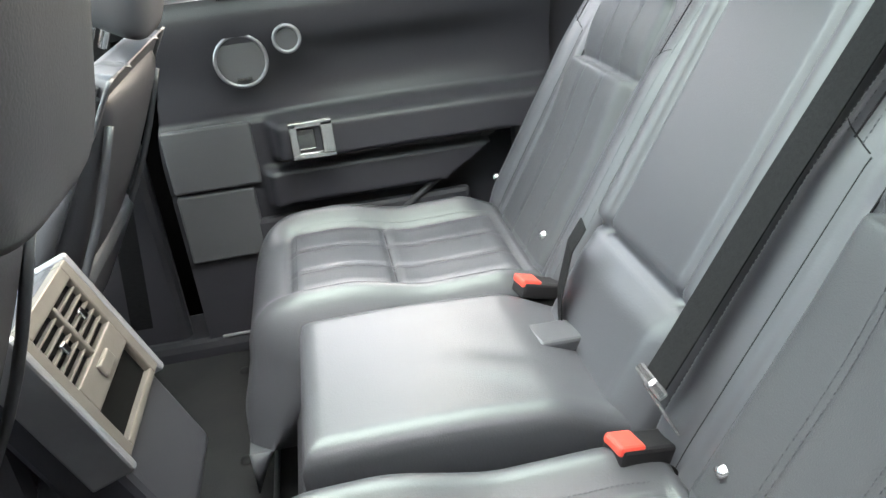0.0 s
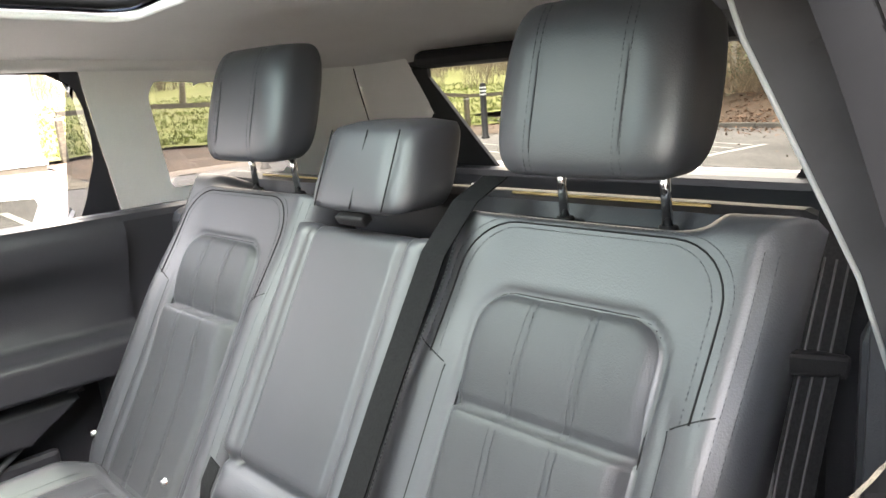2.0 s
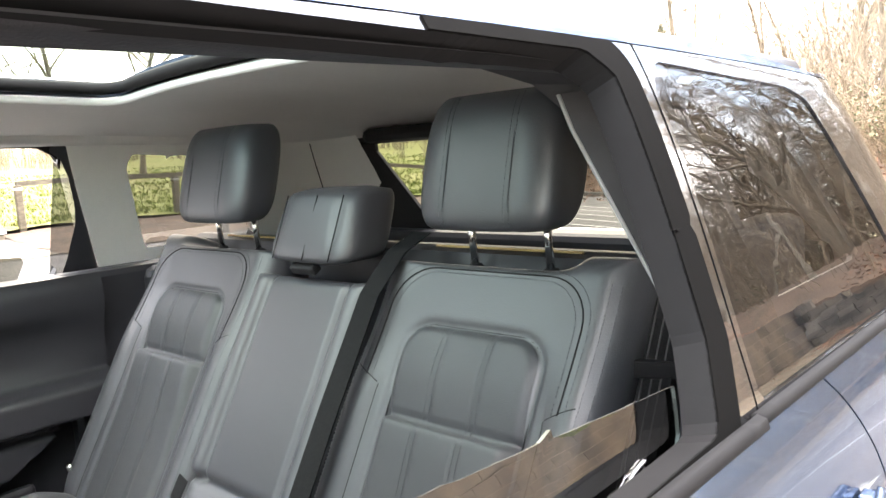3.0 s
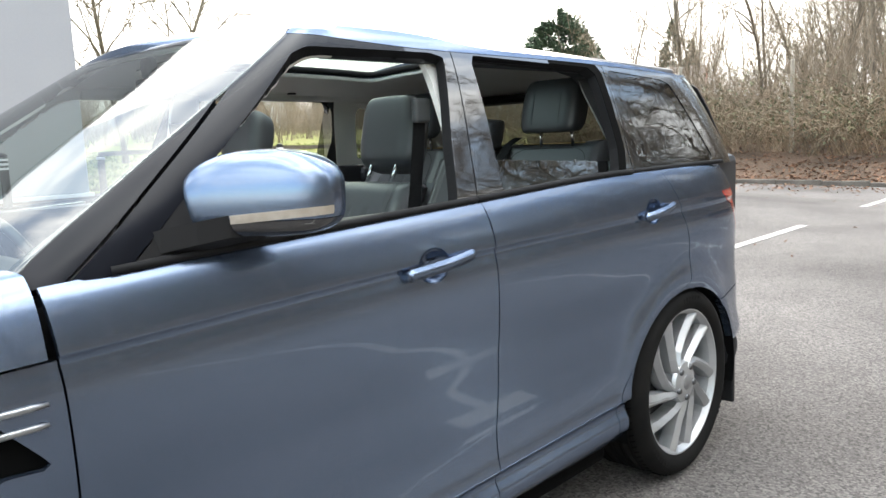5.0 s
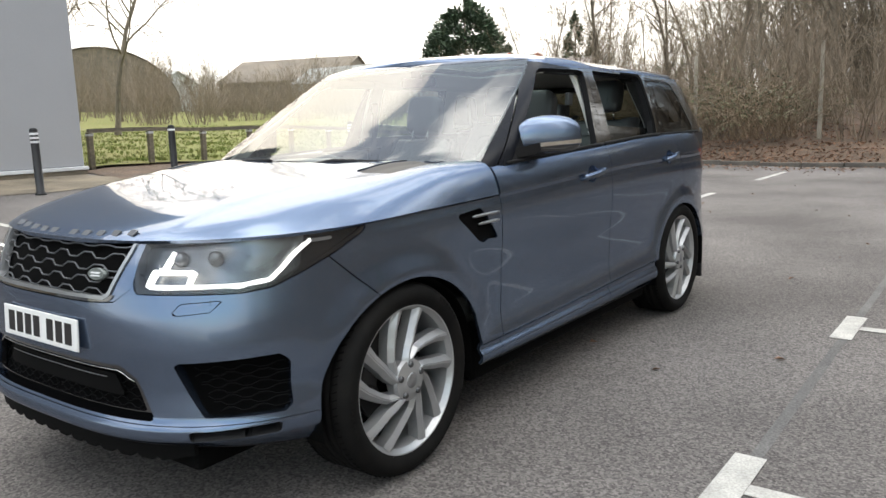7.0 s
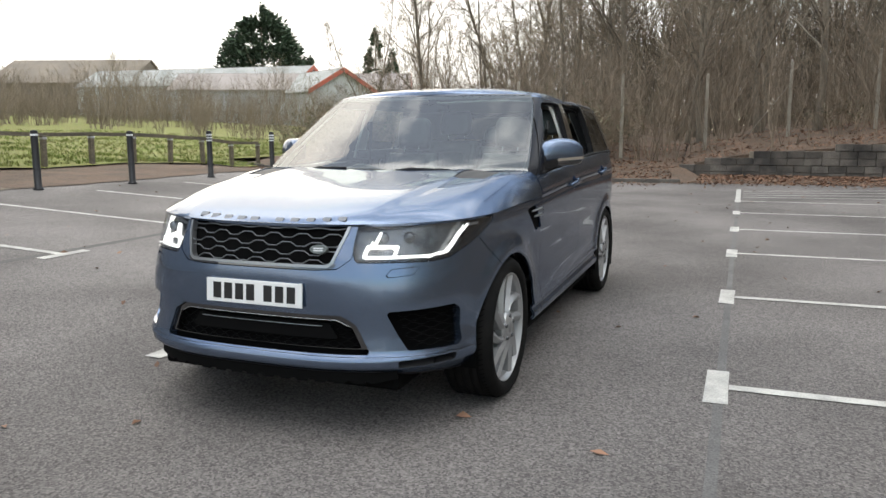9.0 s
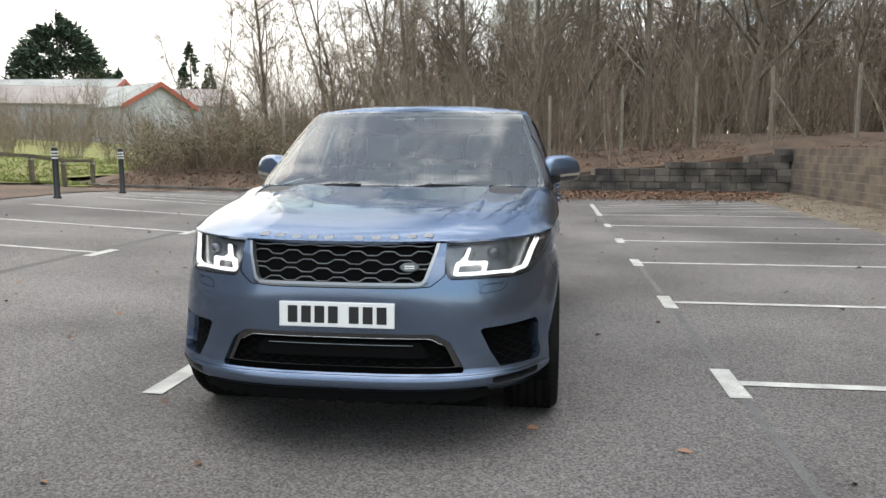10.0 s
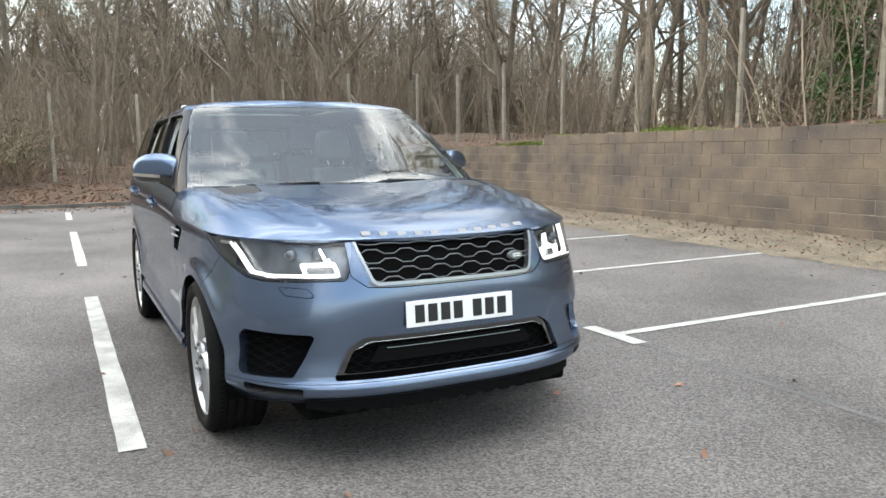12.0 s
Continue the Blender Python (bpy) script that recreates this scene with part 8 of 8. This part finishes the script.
def grow(seed, height, radius, limbs, spread, low=0.35, twigs=9, droop=0.02, fork=False):
    """Trunk, limbs and twigs of a bare tree as three meshes."""
    r = random.Random(seed)
    T, TF, L, LF, W, WF = [], [], [], [], [], []
    trunk = wander(r, Vector((0, 0, -0.3)), Vector((r.uniform(-0.12, 0.12), r.uniform(-0.12, 0.12), 1)), height, 9, 0.03, 0.06)
    stroke(T, TF, trunk, [radius * (1.5 if i == 0 else 1.0) * (1 - 0.088 * i) for i in range(10)], 8)
    branches = []
    for i in range(limbs):
        t = low + (0.98 - low) * (i + r.random()) / limbs
        p, d = along(trunk, t)
        a = r.uniform(0, 2 * math.pi)
        out = Vector((math.cos(a), math.sin(a), 0))
        ln = height * spread * (1.15 - t) * r.uniform(0.7, 1.25) + 0.4
        br = wander(r, p, d * r.uniform(0.5, 1.2) + out * r.uniform(0.6, 1.1), ln, 6, 0.05, 0.17)
        rb = max(0.012, radius * (1.05 - t) * r.uniform(0.4, 0.65))
        stroke(L, LF, br, taper(rb, 0.006, 7), 5)
        branches.append((br, ln, rb))
    for br, ln, rb in branches:
        for k in range(max(3, round(twigs * 0.5))):
            t = r.uniform(0.2, 1.0)
            p, d = along(br, t)
            v = Vector((r.gauss(0, 1), r.gauss(0, 1), r.gauss(0.25, 0.8))).normalized()
            l2 = ln * r.uniform(0.25, 0.5)
            sub = wander(r, p, d * 0.7 + v * 0.8, l2, 4, droop, 0.2)
            stroke(L, LF, sub, taper(max(0.008, rb * 0.4), 0.004, 5), 3)
            for m in range(twigs):
                q, e = along(sub, r.uniform(0.15, 1.0))
                v = Vector((r.gauss(0, 1), r.gauss(0, 1), r.gauss(0.2, 0.8))).normalized()
                tw = wander(r, q, e * 0.8 + v * 0.7, r.uniform(0.3, 0.9) * (0.6 + 0.05 * height), 2, droop, 0.22)
                stroke(W, WF, tw, [0.0085, 0.0065, 0.004], 3)
    return (T, TF), (L, LF), (W, WF)


def joined(a, b):
    n = len(a[0])
    return a[0] + b[0], a[1] + [tuple(i + n for i in f) for f in b[1]]


def tree(name, label, seed, bark=BARK, **kw):
    ob = thing(name, label, "tree", group="bare trees")
    t, l, w = grow(seed, **kw)
    mesh_part("trunk", *joined(t, l), bark, ob, smooth=True)
    mesh_part("crown", *w, TWIG, ob, "haze of fine bare twigs")
    return ob


def shrub(seed, stems, height, label):
    """A thicket of thin upright stems with side twigs."""
    r = random.Random(seed)
    ob = thing("shrub", label, "shrub", group="bare shrubs", kind="stuff")
    V, F, W, WF = [], [], [], []
    for i in range(stems):
        a, d = r.uniform(0, 6.28), r.uniform(0, 0.9)
        base = Vector((d * math.cos(a), d * math.sin(a), -0.15))
        h = height * r.uniform(0.55, 1.1)
        pts = wander(r, base, Vector((math.cos(a) * 0.35 * r.random(), math.sin(a) * 0.35 * r.random(), 1)), h, 5, 0.0, 0.12)
        stroke(V, F, pts, taper(r.uniform(0.008, 0.022), 0.003, 6), 4)
        for k in range(13):
            p, e = along(pts, r.uniform(0.15, 1))
            v = Vector((r.gauss(0, 1), r.gauss(0, 1), r.gauss(0.6, 0.7))).normalized()
            stroke(W, WF, wander(r, p, e + v * 0.8, h * r.uniform(0.12, 0.35), 2, 0, 0.2), [0.007, 0.005, 0.003], 3)
    mesh_part("thicket", *joined((V, F), (W, WF)), TWIG, ob)
    return ob


def place(ob, x, y, z, turn, size, lean=0.0):
    return copy_thing(ob, pose(x, y, z, lean, 0, turn) @ Matrix.Scale(size, 4))


def bank_at(x, y):
    if y > 8.2 and x > -18.72:
        return bank_side(x, y)
    if x < -16.3 and y > -14.8:
        return bank_back(x, y)
    return field_z(x, y) if x < -4.41 and y < -12.5 else ground_z(x, y)


slender = [tree("tree", "slender bare woodland tree with many fine twigs", 20 + i, height=14.5 + 1.2 * i, radius=0.095 + 0.014 * i, limbs=26, spread=0.20, low=0.16, twigs=9) for i in range(4)]
spreading = [tree("tree", "large bare spreading tree with dark limbs", 40 + i, height=14.5, radius=0.20, limbs=24, spread=0.5, low=0.16, twigs=9) for i in range(2)]
bushy = [shrub(60 + i, 26, 3.6 + 0.5 * i, "thicket of bare brown stems and twigs") for i in range(3)]
saplings = [shrub(65 + i, 9, 4.6 + 0.7 * i, "loose clump of thin pale bare saplings") for i in range(2)]

spots = []
r = random.Random(5)


def fill(kinds, count, x0, x1, y0, y1, gap, size, keep):
    """Scatters copies over a stretch of the plan, none closer than gap to another."""
    done = tries = 0
    while done < count and tries < 4000:
        tries += 1
        x, y = r.uniform(x0, x1), r.uniform(y0, y1)
        if not keep(x, y) or any((x - a) ** 2 + (y - b) ** 2 < gap * gap for a, b in spots):
            continue
        spots.append((x, y))
        ob = kinds[r.randrange(len(kinds))]
        place(ob, x, y, bank_at(x, y), r.uniform(0, 360), r.uniform(*size), r.uniform(-4, 4))
        done += 1


def scrub_edge(x, y):
    return y > -12.6 + 0.56 * (x + 22)


def wood_edge(x, y):
    """Tall wood stands only on this side; low scrub goes on towards the field."""
    return y > -7.4 + 0.30 * (x + 22)


for ob, (x, y, turn, size) in zip(slender + spreading, ((-24.0, -10.0, 0, 0.85), (-25.0, 2.5, 40, 1.0), (-12.0, 12.6, 90, 0.9), (1.5, 13.0, 10, 0.95), (-26.0, 8.5, 30, 1.0), (-10.5, 15.5, 100, 0.9))):
    ob.matrix_world = pose(x, y, bank_at(x, y), 0, 0, turn) @ Matrix.Scale(size, 4)
    spots.append((x, y))
for ob, (x, y) in zip(bushy + saplings, ((-20.5, -4.5), (-21.5, -8.5), (-22.5, 1.5), (-7.5, 10.2), (-3.2, 10.6))):
    ob.matrix_world = pose(x, y, bank_at(x, y), 0, 0, 0)
    spots.append((x, y))
fill(spreading, 4, -40, -24, -12, 20, 6, (0.8, 1.1), wood_edge)
fill(slender, 9, -34, -20, -16, -5, 2.2, (0.40, 0.62), scrub_edge)
fill(slender, 68, -48, -22.2, -24, 26, 1.4, (0.75, 1.15), wood_edge)
fill(slender, 92, -20, 14, 11.8, 32, 1.35, (0.8, 1.25), lambda x, y: True)
fill(spreading, 5, -18, 14, 16, 30, 4.0, (0.7, 1.0), lambda x, y: True)
fill(bushy, 26, -30, -19.5, -14, 0, 1.2, (0.6, 1.15), lambda x, y: scrub_edge(x, y) and x < -19.5)
fill(bushy, 22, -34, -22.2, 0, 14, 1.4, (0.6, 1.1), lambda x, y: True)
fill(bushy, 26, -20, 12, 13, 30, 1.6, (0.6, 1.2), lambda x, y: True)
fill(saplings, 20, -19, 12, 10.2, 17, 1.3, (0.5, 1.0), lambda x, y: True)
fill(saplings, 14, -24, -19.6, -13, 9, 1.1, (0.6, 1.1), scrub_edge)
# scrub along the far side of the field
fill(bushy, 150, -80, -9, -62, -25, 1.3, (0.75, 1.3), lambda x, y: y < -36 - 0.12 * (x + 20) and not scrub_edge(x, y))
fill(bushy, 14, -34, -24, -27, -14, 1.4, (0.35, 0.6), lambda x, y: not scrub_edge(x, y) and x < -25.5)
fill(slender, 4, -40, -20, -50, -36, 4, (0.35, 0.5), lambda x, y: not scrub_edge(x, y))
willow = tree("tree", "young weeping tree with thin hanging shoots", 77, height=6.5, radius=0.07, limbs=22, spread=0.42, low=0.3, twigs=7, droop=-0.22)
willow.matrix_world = pose(-9.4, -21.5, field_z(-9.4, -21.5), 0, 0, 0) @ Matrix.Scale(1.35, 4)
place(willow, -13.5, -26.0, field_z(-13.5, -26), 120, 1.2)


def leaf_cloud(r, count, sample, size, flat=0.4):
    """Many small folded leaves, each where sample() puts it."""
    V, F = [], []
    for i in range(count):
        p = sample()
        s = size * r.uniform(0.6, 1.3)
        a = r.uniform(0, 6.28)
        u = Vector((math.cos(a), math.sin(a), r.gauss(0, flat))).normalized() * s
        w = Vector((-math.sin(a), math.cos(a), r.gauss(0, flat))).normalized() * s * 0.42
        c = Vector((0, 0, 1)) * s * r.uniform(0.1, 0.35)
        b = len(V)
        V += [p - u, p + w + c, p + u, p - w + c]
        F += [(b, b + 1, b + 2), (b, b + 2, b + 3)]
    return V, F


def stuff(name, V, F, mat, label, category):
    return tagged(mesh_part(name, V, F, mat), label, category, kind="stuff")


r = random.Random(8)


def on_bank():
    while True:
        x, y = -16.35 - 6.5 * r.random() ** 1.7, r.uniform(-13, 7)
        if y < 0.2 or x < -18.8:
            return Vector((x, y, bank_back(x, y) + 0.01))


def on_side():
    x, y = r.uniform(-18, 9), 8.3 + 5 * r.random() ** 1.5
    return Vector((x, y, bank_side(x, y) + 0.01))


def on_verge():
    x, y = r.uniform(-18.2, 6), 7.95 - 1.5 * r.random() ** 1.4
    return Vector((x, y, verge(x, y) + 0.008))


def at_kerb():
    y = r.uniform(-13, 6.4)
    x = (-16.0 if y < 0 else -16.9) + abs(r.gauss(0, 0.8)) * (1 if y < 0 else 0.9)
    return Vector((x, y, ground_z(x, y) + 0.02))


def at_steps():
    y = r.uniform(0.9, 7.6)
    x = -18.35 + abs(r.gauss(0, 1.1))
    return Vector((x, y, 0.05 + max(0.0, 0.05 * (-16.6 - x))))


def on_asphalt():
    x, y = r.uniform(-14, 4.6), r.uniform(-9, 6.3)
    return Vector((x, y, ground_z(x, y) + 0.006))


stuff("fallen_leaves", *leaf_cloud(r, 11000, on_bank, 0.052), LEAF_DEAD, "brown fallen leaves lying on the soil bank", "leaves")
stuff("fallen_leaves", *leaf_cloud(r, 2600, on_side, 0.055), LEAF_DEAD, "brown fallen leaves on the bank above the wall", "leaves")
stuff("fallen_leaves", *leaf_cloud(r, 2300, on_verge, 0.030), LEAF_DEAD, "brown fallen leaves in the straw below the wall", "leaves")
stuff("fallen_leaves", *leaf_cloud(r, 1500, at_kerb, 0.045), LEAF_DEAD, "brown fallen leaves gathered at the kerb", "leaves")
stuff("fallen_leaves", *leaf_cloud(r, 2600, at_steps, 0.055), LEAF_DEAD, "red-brown fallen leaves drifted before the stepped wall", "leaves")
stuff("fallen_leaves", *leaf_cloud(r, 240, on_asphalt, 0.034), LEAF_DEAD, "single brown leaves scattered on the asphalt", "leaves")


def bramble(cx, cy, rad, high, stalks, leaves, seed):
    """Arching dead stalks with dark evergreen leaves among them."""
    r = random.Random(seed)
    ob = thing("bramble", "tangle of arching dead bramble stalks and dark leaves", "bramble", (cx, cy, bank_at(cx, cy)), "brambles behind the kerb", kind="stuff")
    V, F, tips = [], [], []
    for i in range(stalks):
        a, d = r.uniform(0, 6.28), rad * math.sqrt(r.random())
        b = r.uniform(0, 6.28)
        pts = wander(r, Vector((d * math.cos(a), d * math.sin(a), -0.1)), Vector((0.5 * math.cos(b), 0.5 * math.sin(b), 1.2)), high * r.uniform(0.8, 1.7), 5, -0.26, 0.12)
        stroke(V, F, pts, taper(0.009, 0.004, 6), 3)
        tips += pts[2:]
    mesh_part("stalks", V, F, STALK, ob)

    def spot():
        return tips[r.randrange(len(tips))] + Vector((r.gauss(0, 0.12), r.gauss(0, 0.12), r.gauss(0, 0.10)))
    mesh_part("leaves", *leaf_cloud(r, leaves, spot, 0.046, 0.8), LEAF_GREEN, ob)
    return ob


for i, (x, y) in enumerate(((-18.6, -3.2), (-18.9, -5.2), (-18.7, -7.4), (-19.0, -9.6), (-18.9, -11.8), (-20.8, -6.4), (-20.9, -10.6), (-21.6, -3.0), (-22.5, -13.0), (-23.5, -8.0))):
    bramble(x, y, 1.25, 1.35 if i % 3 else 1.8, 300, 900 if i % 2 else 2400, 300 + i)
for i, (x, y) in enumerate(((-23.0, 5.0), (-23.0, 9.5), (-15.5, 12.0), (-10.0, 12.2), (-4.5, 12.0), (1.5, 12.2))):
    bramble(x, y, 1.5, 1.0, 120, 260, 330 + i)


def tufts(seed, count, sample, high):
    r = random.Random(seed)
    V, F = [], []
    for i in range(count):
        c = sample(r)
        for k in range(7):
            a = r.uniform(0, 6.28)
            h = high * r.uniform(0.5, 1.2)
            o = Vector((math.cos(a), math.sin(a), 0))
            p = c + o * r.uniform(0, 0.06)
            s = Vector((-o.y, o.x, 0)) * 0.006
            b = len(V)
            m = p + o * h * 0.25 + Vector((0, 0, h * 0.7))
            V += [p - s, p + s, m + s * 0.7, m - s * 0.7, p + o * h * 0.6 + Vector((0, 0, h))]
            F += [(b, b + 1, b + 2, b + 3), (b + 3, b + 2, b + 4)]
    return V, F


def field_spot(r):
    x = r.uniform(-30, -4.6)
    y = -12.75 - 18 * r.random() ** 1.6
    if x < -16.3:
        y -= 2.2
    return Vector((x, y, field_z(x, y)))


clumps = [(r.uniform(-12, -8.6), 8.30 + abs(r.gauss(0, 0.2))) for _ in range(9)] + [(r.uniform(-6.5, 6), 8.32 + abs(r.gauss(0, 0.3))) for _ in range(11)]


def top_spot(r):
    c = clumps[r.randrange(len(clumps))]
    x, y = c[0] + r.gauss(0, 0.35), max(8.24, c[1] + r.gauss(0, 0.16))
    return Vector((x, y, bank_side(x, y) - 0.01))


stuff("grass", *tufts(1, 9000, field_spot, 0.085), BLADE, "tufts of green grass in the field", "grass")
stuff("grass", *tufts(2, 1600, top_spot, 0.085), BLADE, "green grass tufts along the top of the wall", "grass")


def straw_bits(seed, count):
    r = random.Random(seed)
    V, F = [], []
    for i in range(count):
        x, y = r.uniform(-18, 6), 7.9 - 1.6 * r.random() ** 1.2
        a, l = r.uniform(0, 3.14), r.uniform(0.04, 0.14)
        p = Vector((x, y, verge(x, y) + 0.012))
        u, w = Vector((math.cos(a), math.sin(a), r.gauss(0, 0.12))) * l, Vector((-math.sin(a), math.cos(a), 0)) * 0.004
        b = len(V)
        V += [p - u - w, p + u - w, p + u + w, p - u + w]
        F.append((b, b + 1, b + 2, b + 3))
    return V, F


stuff("straw", *straw_bits(4, 3600), STALK, "pale dead straw strewn below the wall", "straw")


def conifer(x, y, z, high, wide, seed, count, label):
    """A broad evergreen: trunk and thousands of small sprays in tiers, with an uneven outline."""
    r = random.Random(seed)
    ob = thing("conifer", label, "tree", (x, y, z), "evergreens")
    part("trunk", tube([(0, 0, 0), (0, 0, high * 0.9)], [high * 0.02, high * 0.004], 8), BARK, ob)
    tiers = [(r.uniform(0.06, 1.0), r.uniform(0, 6.28)) for _ in range(90)]
    V, F = [], []
    for i in range(count):
        t, a = tiers[r.randrange(len(tiers))]
        a += r.gauss(0, 0.16)
        t = min(1.0, max(0.02, t + r.gauss(0, 0.018)))
        rad = wide * (1 - t) ** 0.48 * min(1.0, 0.55 + 2.2 * t) * r.uniform(0.55, 1.06)
        p = Vector((rad * math.cos(a), rad * math.sin(a), high * (t * 0.98 - 0.05 * rad / wide) + r.gauss(0, 0.02) * high))
        s = high * r.uniform(0.012, 0.028)
        u = Vector((math.cos(a) + r.gauss(0, 0.4), math.sin(a) + r.gauss(0, 0.4), r.gauss(0.35, 0.4))).normalized() * s
        w = u.cross(Vector((r.gauss(0, 1), r.gauss(0, 1), 1))).normalized() * s * 0.45
        b = len(V)
        V += [p - u * 0.6, p + w, p + u * 1.2, p - w]
        F.append((b, b + 1, b + 2, b + 3))
    mesh_part("crown", V, F, CONIFER, ob)
    return ob


conifer(-167, -115, 0, 33.0, 17.5, 3, 14000, "large dark broad conifer far behind the sheds")
conifer(-102, -62, 0, 13.0, 3.2, 4, 2500, "small dark conifer beside the far sheds")
conifer(-116, -57.5, 0, 18.5, 3.4, 5, 3000, "narrow dark conifer behind the red-edged sheds")
conifer(-114, -53.5, 0, 15.0, 2.2, 6, 2000, "narrow dark conifer behind the red-edged sheds")


def ivy_tree(x, y):
    ob = thing("tree", "tall tree trunk thickly clad in green ivy", "tree", (x, y, bank_side(x, y)), "bare trees")
    t, l, w = grow(91, height=13.0, radius=0.17, limbs=16, spread=0.35, low=0.45, twigs=7)
    mesh_part("trunk", *joined(t, l), BARK, ob, smooth=True)
    mesh_part("crown", *w, TWIG, ob, "haze of fine bare twigs")
    rr = random.Random(4)

    def spot():
        z = 9 * rr.random() ** 1.3
        a, d = rr.uniform(0, 6.28), 0.22 + abs(rr.gauss(0, 0.16)) + 0.20 * math.sin(1.7 * z) ** 2
        return Vector((d * math.cos(a), d * math.sin(a), z))
    mesh_part("ivy", *leaf_cloud(rr, 7500, spot, 0.075, 1.0), IVY, ob, "glossy green ivy leaves")
    return ob


ivy_tree(-6.1, 14.0)


def far_hedge(name, label, a, b, high, seed, count):
    """A far belt of bare wood, many thin stems on a low hill."""
    r = random.Random(seed)
    V, F = [], []
    a, b = Vector(a), Vector(b)
    for i in range(count):
        p = a.lerp(b, r.random()) + Vector((r.gauss(0, 4), r.gauss(0, 4), 0))
        h = high * r.uniform(0.55, 1.15) * (0.8 + 0.2 * math.sin(p.x * 0.11 + p.y * 0.07))
        for k in range(2):
            pts = wander(r, p + Vector((r.gauss(0, 1), r.gauss(0, 1), 0)), Vector((r.gauss(0, 0.2), r.gauss(0, 0.2), 1)), h, 4, 0, 0.16)
            stroke(V, F, pts, taper(0.0055 * high, 0.02, 5), 3)
            for m in range(9):
                q, e = along(pts, r.uniform(0.2, 1.0))
                v = Vector((r.gauss(0, 1), r.gauss(0, 1), r.gauss(0.4, 0.6))).normalized()
                stroke(V, F, wander(r, q, e * 0.7 + v, h * r.uniform(0.1, 0.28), 2, 0, 0.2), [0.0022 * high, 0.0018 * high, 0.01], 3)
    return stuff(name, V, F, HILL, label, "woodland")


far_hedge("far_woodland", "belt of bare winter woodland beyond the sheds", (-190, -60, 0), (-60, -190, 0), 13.5, 6, 1700)
far_hedge("far_woodland", "bare hedge before the sheds", (-95, -38, 0), (-38, -72, 0), 4.6, 7, 900)
far_hedge("far_woodland", "deep bare woodland behind the banks", (-52, -12, 1), (-50, 40, 1), 12.0, 21, 1000)
far_hedge("far_woodland", "deep bare woodland above the long wall", (-50, 38, 1), (26, 40, 1), 12.0, 22, 520)
# unseen belt, added to close the horizon behind the viewpoint
far_hedge("far_woodland", "unseen bare woodland added past the far side of the car park", (60, -70, 0), (75, 80, 0), 9.0, 9, 500)


# ---- walls of blocks ----
def block_mesh(name, lx, ly, lz, seed, mat):
    """A split-face block with chipped edges."""
    r = random.Random(seed)
    bm = boxed(-lx / 2, lx / 2, -ly / 2, ly / 2, -lz / 2, lz / 2, 0.005, 1)
    for v in bm.verts:
        v.co += Vector((r.gauss(0, 0.0012), r.gauss(0, 0.0015), r.gauss(0, 0.0012)))
    me = bpy.data.meshes.new(name)
    bm.to_mesh(me)
    bm.free()
    me.materials.append(mat)
    return me


def lay(parent, mesh_list, m, r):
    ob = new("block", mesh_list[r.randrange(len(mesh_list))])
    ob.parent = parent
    ob.matrix_world = m
    return ob


def long_wall():
    r = random.Random(31)
    wall = thing("wall_long", "long retaining wall of mottled brown concrete blocks", "wall", kind="structure")
    for course in range(8):
        front = 7.987 + 0.011 * course
        part("mortar", boxed(-8.9 if course == 7 else -18.75, 16.0, front, 8.30, 0.2 * course - (0.2 if course == 0 else -0.02), 0.2 * course + (0.16 if course == 7 else 0.18 if course == 6 else 0.22)), JOINT, wall)
    blocks = [block_mesh("block", 0.432, 0.20, 0.192, 70 + i, BLOCK) for i in range(6)]
    V, F = [], []
    cube = bmesh.new()
    add_box(cube, -0.216, 0.216, -0.1, 0.1, -0.096, 0.096, 0.005, 1)
    cube.verts.ensure_lookup_table()
    cv = [v.co.copy() for v in cube.verts]
    cube.verts.index_update()
    cf = [[v.index for v in fc.verts] for fc in cube.faces]
    cube.free()
    for course in range(8):
        z = 0.02 + 0.2 * course + 0.1
        x = -18.75 + (0.22 if course % 2 else 0.0)
        while x < 15.8:
            cx = x + 0.22
            if course == 7 and cx < -8.9:
                x += 0.44
                continue
            pos = Vector((cx, 8.08 + 0.011 * course + r.gauss(0, 0.0015), z + r.gauss(0, 0.001)))
            if -9.0 < cx < 4.6:
                lay(wall, blocks, pose(*pos, r.gauss(0, 0.2), r.gauss(0, 0.12), r.gauss(0, 0.2)), r)
            else:
                b = len(V)
                V += [pos + c for c in cv]
                F += [[b + i for i in fc] for fc in cf]
            x += 0.44
    far_part = mesh_part("block_courses", V, F, BLOCK_FAR, wall)
    far_part["kind"] = "stuff"
    return wall


def stepped_wall():
    r = random.Random(33)
    wall = thing("wall_stepped", "dark mossy block wall stepping up beside the soil path", "wall", kind="structure")
    blocks = [block_mesh("block", 0.20, 0.428, 0.189, 90 + i, BLOCK_DARK) for i in range(6)]
    starts = (0.3, 0.3, 1.0, 2.1, 4.4, 6.6, 7.5)
    for course, y0 in enumerate(starts):
        z = 0.02 + 0.2 * course + 0.1
        part("core", boxed(-18.80, -18.52, y0 + 0.1, 7.98, z - 0.1, z + 0.085), JOINT, wall)
        y = y0 + (0.22 if course % 2 and course > 1 else 0.0)
        while y < 7.75:
            lay(wall, blocks, pose(-18.5 + r.gauss(0, 0.008), y + 0.22, z + r.gauss(0, 0.003), r.gauss(0, 0.6), r.gauss(0, 0.6), r.gauss(0, 1.0)), r)
            y += 0.44
    return wall


long_wall()
stepped_wall()
